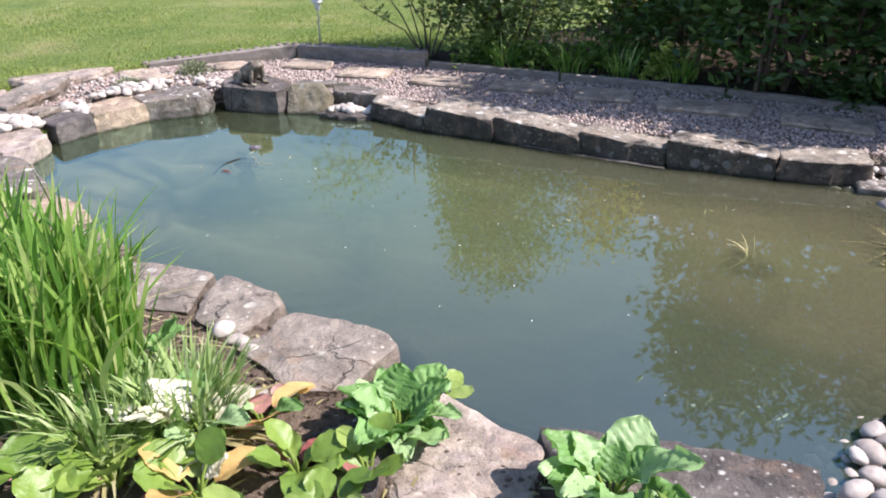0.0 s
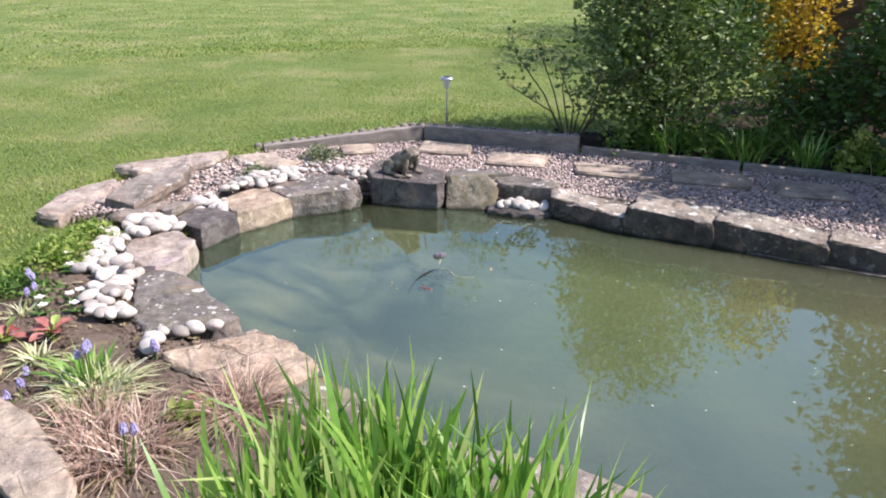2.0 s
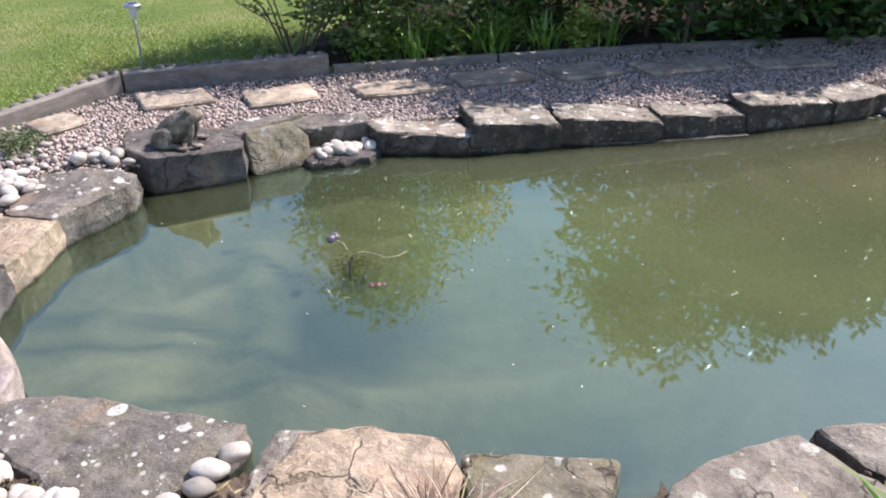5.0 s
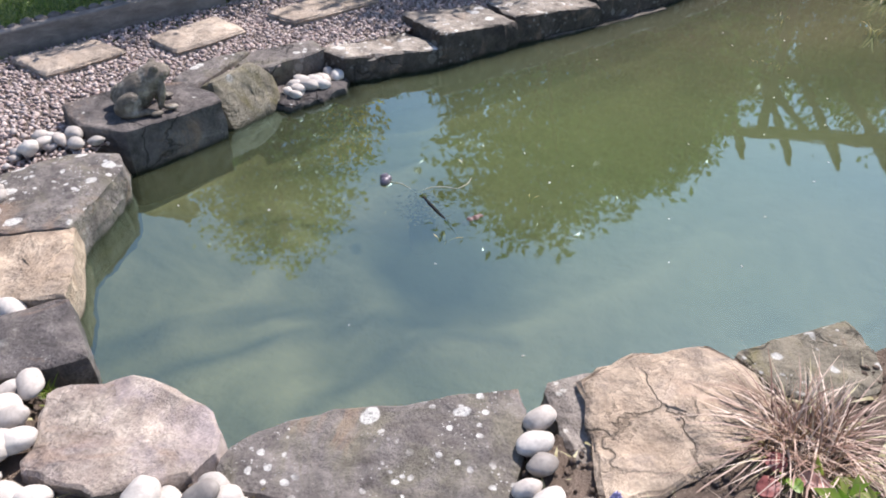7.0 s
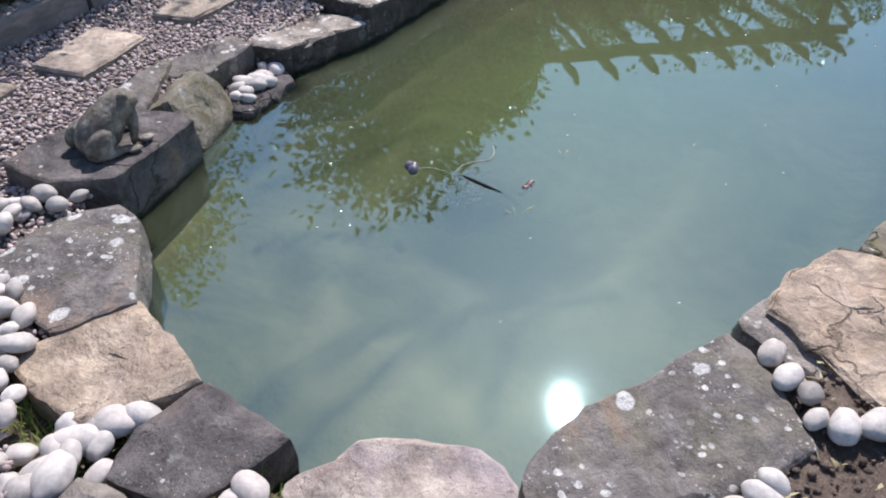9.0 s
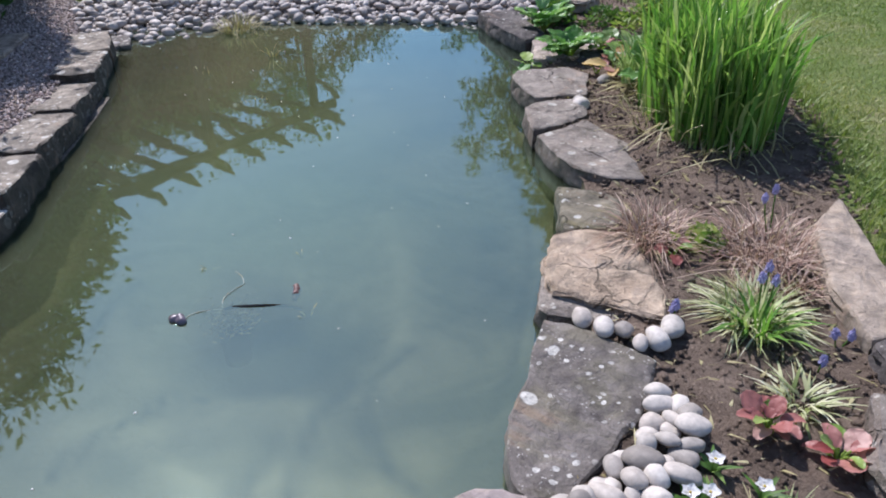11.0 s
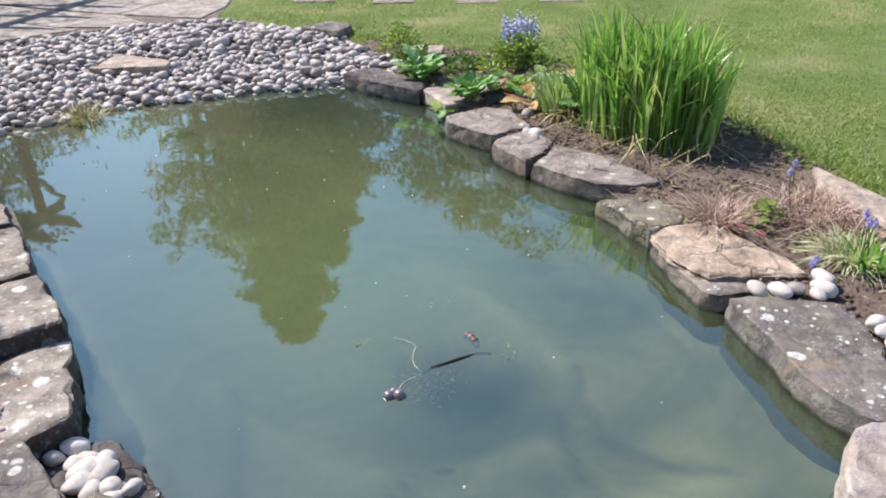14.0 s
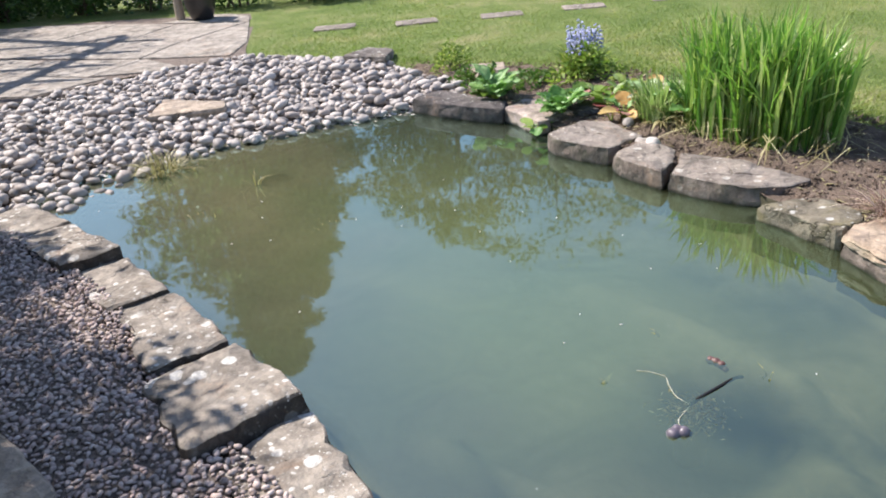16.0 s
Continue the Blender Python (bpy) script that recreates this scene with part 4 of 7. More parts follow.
# ---- the water: murk thickens away from the stones ----
def build_water():
    res = 0.045
    gx, gy = np.meshgrid(np.arange(-3.0, 3.3, res), np.arange(1.2, 6.4, res))
    d = np.full(gx.shape, 9.0)
    for poly in SHORE:
        d = np.minimum(d, np.where(inside(poly, gx, gy), 0.0, edge_distance(poly, gx, gy)))
    for x, y in ((1.4, 3.15),):
        d = np.minimum(d, np.maximum(0, np.hypot(gx - x, gy - y) - 0.1) + 0.09)
    keep = inside(rim_curve[::3], gx, gy) | (edge_distance(rim_curve[::3], gx, gy) < 0.06) | (inside(BEACH, gx, gy) & (edge_distance(rim_curve[::3], gx, gy) < 0.25))
    idx = np.arange(gx.size).reshape(gx.shape)
    f = np.stack([idx[:-1, :-1], idx[:-1, 1:], idx[1:, 1:], idx[1:, :-1]], axis=-1)
    f = f[keep[:-1, :-1] & keep[:-1, 1:] & keep[1:, 1:] & keep[1:, :-1]]
    used, inv = np.unique(f, return_inverse=True)
    v = np.column_stack([gx.ravel(), gy.ravel(), np.full(gx.size, WATER_Z)])[used]
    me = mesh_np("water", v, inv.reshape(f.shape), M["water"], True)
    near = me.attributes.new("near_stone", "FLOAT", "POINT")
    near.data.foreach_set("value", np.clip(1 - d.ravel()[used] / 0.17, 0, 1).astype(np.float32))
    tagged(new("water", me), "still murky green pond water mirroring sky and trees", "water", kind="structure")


build_water()


# ---- timber edging ----
def plank(a, b, z0, z1, h=0.13, w=0.05, label="weathered grey timber edging board"):
    a, b = Vector((*a, z0)), Vector((*b, z1))
    n = max(3, int((b - a).length / 0.12))
    side = (b - a).cross(Vector((0, 0, 1))).normalized() * w / 2
    bm = bmesh.new()
    rings = []
    for i in range(n + 1):
        p = a + (b - a) * i / n - a
        j = noise.noise(Vector((i * 0.7, a.x, a.y))) * 0.006
        e = 0.006
        prof = [(-1, -h), (1, -h), (1, -e), (1 - 0.25, j), (-1 + 0.25, j + 0.003), (-1, -e + j)]
        rings.append([bm.verts.new(p + side * s + Vector((0, 0, z))) for s, z in prof])
    for r, q in zip(rings, rings[1:]):
        for k in range(6):
            bm.faces.new((r[k], r[(k + 1) % 6], q[(k + 1) % 6], q[k]))
    bm.faces.new(rings[0])
    bm.faces.new(rings[-1][::-1])
    ob = new("edging_board", mesh_bm("edging_board", bm, M["plank"]))
    ob.location = a
    return tagged(ob, label, "edging board", "gravel edging boards")


plank((-2.55, 6.83), (-1.32, 7.14), 0.02, 0.1)
plank((-1.29, 7.14), (-0.12, 6.67), 0.1, 0.115)
plank((-0.09, 6.66), (0.95, 6.19), 0.04, 0.035, label="lower shaded timber edging board")
plank((0.97, 6.18), (2.1, 5.66), 0.035, 0.03, label="lower shaded timber edging board")
plank((2.12, 5.65), (3.3, 4.97), 0.03, 0.025, label="lower shaded timber edging board")
plank((3.32, 4.96), (4.5, 4.3), 0.025, 0.02, label="lower shaded timber edging board")


def log_roll(a, b, z0, z1, label):
    """Short round-topped posts wired side by side along the lawn's edge."""
    root = tagged(new("log_edging"), label, "log edging", "lawn log edging")
    a, b = Vector((*a, 0)), Vector((*b, 0))
    root.location = a
    d = (b - a)
    n = int(d.length / 0.066)
    meshes = []
    for k in range(4):
        rr = 0.031 + 0.002 * k
        prof = [(rr, -0.16), (rr, -0.018), (rr * 0.86, -0.006), (rr * 0.5, 0.001), (0.0, 0.003 + 0.002 * k)]
        bm = bmesh.new()
        rings = [[bm.verts.new((q * math.cos(u), q * math.sin(u), z)) for u in np.linspace(0, 2 * math.pi, 9)[:-1]] for q, z in prof[:-1]]
        tip = bm.verts.new((0, 0, prof[-1][1]))
        for lo, hi in zip(rings, rings[1:]):
            for i in range(8):
                bm.faces.new((lo[i], lo[(i + 1) % 8], hi[(i + 1) % 8], hi[i]))
        for i in range(8):
            bm.faces.new((rings[-1][i], rings[-1][(i + 1) % 8], tip))
        meshes.append(mesh_bm("post", bm, M["log"], True))
    for i in range(n + 1):
        u = i / n
        p = d * u
        part("post", meshes[int(rng.integers(4))], root, m=pose(p.x, p.y, z0 + (z1 - z0) * u + rng.uniform(-0.012, 0.008), rng.uniform(-3, 3), rng.uniform(-3, 3), rng.uniform(0, 360)))


log_roll((-2.6, 6.87), (-1.33, 7.19), 0.032, 0.112, "row of weathered round-topped log posts at the lawn edge")
log_roll((-1.26, 7.18), (-0.14, 6.72), 0.112, 0.125, "row of dark shaded log posts behind a board")


# ---- tubes, blades and leaves ----
def tube(points, radii, sides=6):
    """A tapered tube through the points: vertices and triangles."""
    pts = [Vector(p) for p in points]
    vs, fs = [], []
    for i, p in enumerate(pts):
        d = (pts[min(i + 1, len(pts) - 1)] - pts[max(i - 1, 0)]).normalized()
        u = d.cross(Vector((0.31, 0.17, 0.93)))
        u = (u if u.length > 0.05 else d.cross(Vector((1, 0, 0)))).normalized()
        w = d.cross(u)
        for k in range(sides):
            a = 2 * math.pi * k / sides
            vs.append(p + (u * math.cos(a) + w * math.sin(a)) * radii[i])
    for i in range(len(pts) - 1):
        for k in range(sides):
            a, b = i * sides + k, i * sides + (k + 1) % sides
            fs += [(a, b, b + sides), (a, b + sides, a + sides)]
    return np.array([v[:] for v in vs]), np.array(fs)


def join(chunks):
    vs, fs, o = [], [], 0
    for v, f in chunks:
        vs.append(v)
        fs.append(np.asarray(f) + o)
        o += len(v)
    return np.vstack(vs), np.vstack(fs)


def blades(base, height, width, az, bend, droop=0.35):
    """Grass or strap leaves: one ribbon of five triangles a blade, arrays in, arrays out."""
    n = len(base)
    us = np.array([0.0, 0.35, 0.72, 1.0])
    d = np.column_stack([np.cos(az), np.sin(az), np.zeros(n)])
    s = np.column_stack([-np.sin(az + rng.normal(0, 0.6, n)), np.cos(az), np.zeros(n)])
    pts = []
    for u, w in zip(us, (0.75, 1.0, 0.7, 0.0)):
        c = base + d * (bend * height * u ** 2)[:, None] + np.column_stack([np.zeros(n), np.zeros(n), height * (u - droop * bend * u ** 2)])
        if w:
            pts += [c - s * (width * w / 2)[:, None], c + s * (width * w / 2)[:, None]]
        else:
            pts.append(c)
    v = np.stack(pts, axis=1).reshape(-1, 3)
    o = (np.arange(n) * 7)[:, None, None]
    f = np.array([[0, 1, 3], [0, 3, 2], [2, 3, 5], [2, 5, 4], [4, 5, 6]])[None] + o
    return v, f.reshape(-1, 3)


def leaflets(at, size, aspect=0.5, up=0.4, fold=0.25):
    """Small folded leaves at the points, turned every way: two triangles pairs each."""
    n = len(at)
    d = rng.normal(0, 1, (n, 3))
    d[:, 2] = np.abs(d[:, 2]) * up - 0.15
    d /= np.linalg.norm(d, axis=1)[:, None]
    r = rng.normal(0, 1, (n, 3))
    r[:, 2] *= 0.4
    s = np.cross(d, r)
    s /= np.linalg.norm(s, axis=1)[:, None]
    nn = np.cross(d, s)
    size = np.asarray(size)[:, None] * np.ones((n, 1))
    tip = at + d * size
    mid = at + d * size * 0.45
    v = np.stack([at, mid + s * size * aspect * 0.5 + nn * size * fold * 0.4, tip, mid - s * size * aspect * 0.5 + nn * size * fold * 0.4, mid], axis=1).reshape(-1, 3)
    f = (np.array([[0, 1, 4], [4, 1, 2], [0, 4, 3], [4, 2, 3]])[None] + (np.arange(n) * 5)[:, None, None]).reshape(-1, 3)
    return v, f


def clump(name, at, radius, n, height, width, bend, mat, label, category="plant", group="", droop=0.35):
    """A tuft of blades growing from one place."""
    r = np.sqrt(rng.uniform(0, 1, n)) * radius
    a = rng.uniform(0, 2 * math.pi, n)
    base = np.column_stack([r * np.cos(a), r * np.sin(a), np.zeros(n) - 0.02])
    az = a + rng.normal(0, 1.3 if mat == "sedge" else 0.7, n)
    h = height * rng.uniform(0.55, 1.05, n)
    b = np.abs(rng.normal(bend, bend * 0.45, n))
    v, f = blades(base, h, width * rng.uniform(0.6, 1.2, n), az, b, droop)
    root = tagged(new(name), label, category, group)
    root.location = at
    part("foliage", mesh_np("foliage", v, f, M[mat]), root)
    if n > 160:
        m = n // 8
        a = rng.uniform(0, 2 * math.pi, m)
        v, f = blades(np.column_stack([radius * np.cos(a), radius * np.sin(a), np.zeros(m)]), height * rng.uniform(0.2, 0.5, m), np.full(m, width * 1.2), a, rng.uniform(1.0, 2.2, m), 0.35)
        part("thatch", mesh_np("thatch", v, f, M["straw"]), root, "dry bleached dead blades")
    return root


def ground_at(x, y, add=0.025):
    return (x, y, float(ground_z(x, y)) + add)


# ---- tall grass clump and bed plants ----
def strap_blades(base, height, width, lean_az, lean, tip_az, tip):
    """Upright strap leaves that lean a little and fold over towards their tips."""
    n = len(base)
    la = np.column_stack([np.cos(lean_az), np.sin(lean_az), np.zeros(n)])
    ta = np.column_stack([np.cos(tip_az), np.sin(tip_az), np.zeros(n)])
    turn = rng.uniform(0, 6.3, n)
    pts = []
    for u, w in ((0.0, 0.7), (0.3, 1.0), (0.55, 1.0), (0.74, 0.9), (0.9, 0.6), (1.0, 0.0)):
        over = tip * np.maximum(0, u - 0.4) ** 2 * 2.2
        c = base + la * (lean * height * u)[:, None] + ta * (over * height)[:, None]
        c = c + np.column_stack([np.zeros(n), np.zeros(n), height * (u - 0.55 * over * np.minimum(1.6, tip))])
        s = np.column_stack([np.cos(turn + u * 0.8), np.sin(turn + u * 0.8), np.zeros(n)]) * (width * w / 2)[:, None]
        pts += [c - s, c + s] if w else [c]
    v = np.stack(pts, axis=1).reshape(-1, 3)
    f = np.array([[0, 1, 3], [0, 3, 2], [2, 3, 5], [2, 5, 4], [4, 5, 7], [4, 7, 6], [6, 7, 9], [6, 9, 8], [8, 9, 10]])[None] + (np.arange(n) * 11)[:, None, None]
    return v, f.reshape(-1, 3)


def tall_grass():
    root = tagged(new("ornamental_grass"), "dense clump of tall fresh green grass blades in the bed", "grass clump")
    root.location = ground_at(-1.39, 2.16)

    def spot(n, rx, ry):
        """Points of a lobed oval lying along the bed."""
        a, q = rng.uniform(0, 2 * math.pi, n), np.sqrt(rng.uniform(0, 1, n)) * (1 + 0.12 * np.sin(rng.uniform(0, 6.3, n)))
        x, y = q * rx * np.cos(a), q * ry * np.sin(a)
        ca, sa = math.cos(radians(153)), math.sin(radians(153))
        return np.column_stack([x * ca - y * sa, x * sa + y * ca, np.full(n, -0.03)]), q

    n = 1750
    base, q = spot(n, 0.42, 0.26)
    # shoots stand in tufts of uneven height
    tuft = 1 + 0.2 * rumple(base[:, 0], base[:, 1], 7.0, 9.0) + 0.14 * rumple(base[:, 0], base[:, 1], 19.0, 5.0)
    out = np.arctan2(base[:, 1], base[:, 0])
    h = rng.uniform(0.34, 0.76, n) * tuft * (1 - 0.12 * q ** 2)
    v, f = strap_blades(base, h, rng.uniform(0.011, 0.023, n), out + rng.normal(0, 1.2, n), np.minimum(0.2, np.abs(rng.normal(0.04, 0.12, n))), rng.uniform(0, 6.3, n), np.where(rng.uniform(0, 1, n) < 0.3, rng.uniform(0.4, 1.05, n), np.abs(rng.normal(0.0, 0.2, n))) * (1 - 0.5 * q))
    part("foliage", mesh_np("foliage", v, f, M["tall"]), root)
    # thin seed heads
    m = 30
    base, q = spot(m, 0.42, 0.24)
    v, f = strap_blades(base, rng.uniform(0.62, 0.82, m), rng.uniform(0.006, 0.012, m), rng.uniform(0, 6.3, m), np.full(m, 0.06), rng.uniform(0, 6.3, m), np.full(m, 0.1))
    part("seed_stalk", mesh_np("seed_stalk", v, f, M["herb"]), root, "thin dark seed stalks")
    n = 420
    base, q = spot(n, 0.55, 0.34)
    v, f = strap_blades(base, rng.uniform(0.1, 0.3, n), np.full(n, 0.008), rng.uniform(0, 6.3, n), rng.uniform(0.2, 1.2, n), rng.uniform(0, 6.3, n), rng.uniform(0.5, 2.0, n))
    part("thatch", mesh_np("thatch", v, f, M["straw"]), root, "dry straw-coloured dead blades")


tall_grass()
clump("strap_leaf_plant", ground_at(-0.8, 1.93), 0.14, 380, 0.33, 0.018, 0.36, "bluish", "tuft of bluish strap leaves beside the tall grass")
clump("strap_leaf_plant", ground_at(-1.0, 1.84), 0.13, 260, 0.33, 0.018, 0.36, "bluish", "small tuft of pale strap leaves in the bed")
clump("sedge_tuft", ground_at(-2.02, 3.3), 0.1, 300, 0.24, 0.0045, 0.9, "sedge", "tuft of wiry reddish-brown sedge", group="brown sedges", droop=0.55)
clump("sedge_tuft", ground_at(-2.36, 3.06), 0.15, 480, 0.23, 0.0048, 0.95, "sedge", "broad tuft of wiry reddish-brown sedge", group="brown sedges", droop=0.5)
clump("sedge_tuft", ground_at(-2.55, 3.2), 0.08, 140, 0.2, 0.005, 0.9, "sedge", "low tuft of brown sedge beside a slab", group="brown sedges", droop=0.5)
clump("variegated_grass", ground_at(-2.57, 3.42), 0.1, 300, 0.17, 0.008, 1.0, "varieg", "tuft of cream and green striped grass", droop=0.55)
clump("variegated_grass", ground_at(-2.91, 3.69), 0.05, 60, 0.13, 0.011, 0.9, "varieg", "small tuft of cream striped leaves", droop=0.5)
clump("variegated_grass", ground_at(-3.15, 4.08), 0.05, 34, 0.12, 0.01, 0.9, "varieg", "small tuft of cream striped leaves", droop=0.5)
clump("strap_leaf_plant", ground_at(-2.63, 3.5), 0.06, 46, 0.2, 0.02, 0.7, "tall", "green strap leaves around blue flowers")


def flower_head(root, x, y, z, mat, size=(0.02, 0.035), seed=0.0, stem="herb"):
    """A stem with one crowded head of small bells, as one bumpy solid."""
    v, f = tube([(x * 0.3, y * 0.3, 0), (x * 0.8, y * 0.8, z * 0.6), (x, y, z)], [0.003, 0.003, 0.002], 4)
    part("stem", mesh_np("stem", v, f, M[stem]), root)
    bm = bmesh.new()
    bmesh.ops.create_icosphere(bm, subdivisions=3, radius=1)
    for q in bm.verts:
        d = q.co.normalized()
        k = 1 + 0.9 * noise.noise(d * 3.6 + Vector((seed, x * 30, y * 30))) + 0.45 * noise.noise(d * 8.0 + Vector((seed, 0, 0)))
        taper = 1 - 0.35 * d.z
        q.co = Vector((x + d.x * size[0] * k * taper, y + d.y * size[0] * k * taper, z + d.z * size[1] * k))
    part("flower", mesh_bm("flower", bm, M[mat]), root)


for x, y, hts in ((-2.44, 3.68, (0.06, 0.08)), (-2.84, 3.37, (0.05, 0.07)), (-2.86, 3.52, (0.05,)), (-2.3, 2.92, (0.2, 0.17)), (-2.6, 3.44, (0.2, 0.17, 0.19)), (-3.15, 4.15, (0.1, 0.08)), (-3.2, 4.3, (0.1, 0.12))):
    root = tagged(new("grape_hyacinth"), "short violet-blue spring flower in the bed", "flower", "violet-blue flowers")
    root.location = ground_at(x, y)
    for h in hts:
        flower_head(root, rng.normal(0, 0.02), rng.normal(0, 0.02), h, "blue_flower", (0.011, 0.018))
def broad_leaf_mesh(name, length, width, cup, ribs, mat, curl=0.25, round_tip=0.75, crumple=0.012):
    """A rounded leaf on its stalk: cupped along the midrib, side veins sunk between puffed fields, a wavy edge."""
    nu, nv = 17, 13
    vs, fs = [], []
    for i in range(nu):
        u = i / (nu - 1)
        half = width / 2 * (math.sin(math.pi * (0.05 + 0.92 * u) ** (0.8 if round_tip > 0.6 else 1.15)) ** round_tip)
        for j in range(nv):
            s = j / (nv - 1) * 2 - 1
            wob = 1 + 0.05 * math.sin(9 * u + 2 * s) + 0.03 * math.sin(23 * u + 4 * s)
            veins = ribs * 0.055 * math.cos(2 * math.pi * (6.0 * u - 1.6 * abs(s))) * (0.25 + 0.75 * min(1, abs(s) * 3)) * (1 - abs(s) ** 4)
            z = cup * (abs(s) ** 1.4) * half + veins - curl * length * u * u + crumple * math.sin(11 * u + 5 * s) * (0.2 + s * s) + 0.5 * crumple * math.sin(19 * u - 6 * s) * s * s
            vs.append((length * u, half * s * wob, z))
    for i in range(nu - 1):
        for j in range(nv - 1):
            a = i * nv + j
            fs += [(a, a + 1, a + nv + 1), (a, a + nv + 1, a + nv)]
    return mesh_np(name, np.array(vs), np.array(fs), mat, True)


def primrose(x, y, turn):
    """A low flower: five round notched petals about a yellow eye, over a few leaves."""
    root = tagged(new("primrose"), "small white flower close to the soil", "flower", "white bed flowers")
    root.location = ground_at(x, y)
    part("stem", mesh_np("stem", *tube([(0, 0, -0.02), (0.004, 0.002, 0.03), (0, 0, 0.05)], [0.002, 0.002, 0.002], 4), M["herb"]), root)
    petal = broad_leaf_mesh("petal", 0.026, 0.024, 0.3, 0.0, M["white_flower"], -0.2, 0.75, 0.001)
    for k in range(5):
        part("petal", petal, root, m=pose(0, 0, 0.05, 12, -8, turn + 72 * k))
    bm = bmesh.new()
    bmesh.ops.create_icosphere(bm, subdivisions=2, radius=0.004, matrix=Matrix.Translation((0, 0, 0.052)))
    part("eye", mesh_bm("eye", bm, M["gold"], True), root, "yellow flower centre")
    a = rng.uniform(0, 6.3, 7)
    part("foliage", mesh_np("foliage", *blades(np.zeros((7, 3)), np.full(7, 0.06), np.full(7, 0.022), a, np.full(7, 1.2)), M["herb"]), root)


for k, (x, y) in enumerate(((-2.98, 4.2), (-2.92, 4.1), (-3.05, 4.08), (-3.12, 4.55), (-3.2, 4.7), (-3.08, 4.85), (-2.95, 4.24), (-3.1, 4.16))):
    primrose(x, y, 25 * k)


def bluebell():
    root = tagged(new("bluebell_clump"), "bluebells with pale blue bells over leafy stems", "flower")
    root.location = ground_at(-0.03, 0.8, 0.02)
    n = 150
    a = rng.uniform(0, 6.3, n)
    v, f = blades(np.column_stack([0.1 * np.cos(a), 0.1 * np.sin(a), np.zeros(n)]), rng.uniform(0.15, 0.28, n), np.full(n, 0.015), a, np.abs(rng.normal(0.6, 0.25, n)))
    part("foliage", mesh_np("foliage", v, f, M["lime"]), root)
    for i in range(17):
        x, y, z = rng.normal(0, 0.1), rng.normal(0, 0.08), rng.uniform(0.28, 0.4)
        part("stem", mesh_np("stem", *tube([(x * 0.3, y * 0.3, 0), (x * 0.8, y * 0.8, z * 0.6), (x, y, z)], [0.003, 0.003, 0.002], 4), M["herb"]), root)
        m = 12
        ch = []
        for k in range(m):
            up = 0.14 * (k / m)
            b = k * 2.4
            p = Vector((x + 0.01 * math.cos(b), y + 0.01 * math.sin(b), z - up))
            e = p + Vector((0.022 * math.cos(b), 0.022 * math.sin(b), -0.012))
            ch.append(tube([p, p.lerp(e, 0.3), e], [0.003, 0.008, 0.011 * (0.5 + 0.5 * k / m)], 6))
        part("flower", mesh_np("flower", *join(ch), M["bell_flower"]), root)


bluebell()


def herb(name, x, y, r, h, n, size, mat, label, aspect=0.55, add=0.025, category="plant"):
    """A low leafy mound."""
    a, q = rng.uniform(0, 6.3, n), np.sqrt(rng.uniform(0, 1, n))
    lump = 0.75 + 0.35 * np.sin(a * 3 + x * 9) * q
    at = np.column_stack([q * r * lump * np.cos(a), q * r * lump * np.sin(a), h * (1 - q ** 2) * rng.uniform(0.2, 1.0, n)])
    v, f = leaflets(at, size * rng.uniform(0.6, 1.2, n), aspect, 0.7)
    root = tagged(new(name), label, category)
    root.location = ground_at(x, y, add)
    part("foliage", mesh_np("foliage", v, f, M[mat]), root)
    st = [tube([(0, 0, -0.03), (r * 0.3 * math.cos(k), r * 0.3 * math.sin(k), h * 0.5), (r * 0.6 * math.cos(k), r * 0.6 * math.sin(k), h * 0.75)], [0.005, 0.004, 0.002], 4) for k in np.arange(0, 6.2, 0.9)]
    part("branching", mesh_np("branching", *join(st), M["herb"]), root)
    return root


herb("herb_clump", 1.12, 0.68, 0.24, 0.28, 420, 0.05, "lime", "yellow-green leafy plant at the bed's end", 0.35)
herb("herb_clump", 0.85, 1.05, 0.2, 0.14, 300, 0.04, "herb", "low green plant between stones")
herb("herb_clump", 0.52, 1.38, 0.17, 0.2, 240, 0.07, "herb", "green leafy plant above the dark block", 0.5)
herb("herb_clump", -0.1, 0.92, 0.34, 0.27, 1000, 0.055, "lime", "leafy yellow-green mound under the bluebells", 0.4)
herb("herb_clump", -0.55, 1.4, 0.2, 0.14, 220, 0.05, "lime", "yellowing low leaves in the bed", 0.5)
herb("herb_clump", 0.3, 1.1, 0.25, 0.12, 300, 0.045, "herb", "low green mound in the bed", 0.5)
herb("ground_cover", -3.24, 4.72, 0.3, 0.13, 1200, 0.035, "lime", "spreading bright green ground cover in the bed", 0.5)
herb("ground_cover", -3.2, 5.05, 0.22, 0.1, 700, 0.035, "lime", "spreading green ground cover by the pebbles", 0.5)
herb("ground_cover", -3.3, 4.35, 0.22, 0.09, 500, 0.035, "herb", "low green ground cover at the lawn edge", 0.5)
herb("ground_cover", -2.2, 3.2, 0.1, 0.1, 60, 0.06, "lime", "yellow-green leaves between the sedges", 0.6)
herb("cushion_plant", -2.08, 6.55, 0.2, 0.13, 1500, 0.024, "cushion", "grey-green cushion plant in the gravel", 0.35, 0.06)
herb("cushion_plant", -2.47, 6.1, 0.17, 0.1, 1100, 0.024, "cushion", "small grey-green cushion plant in the gravel", 0.35, 0.06)


leaf_shapes = {}


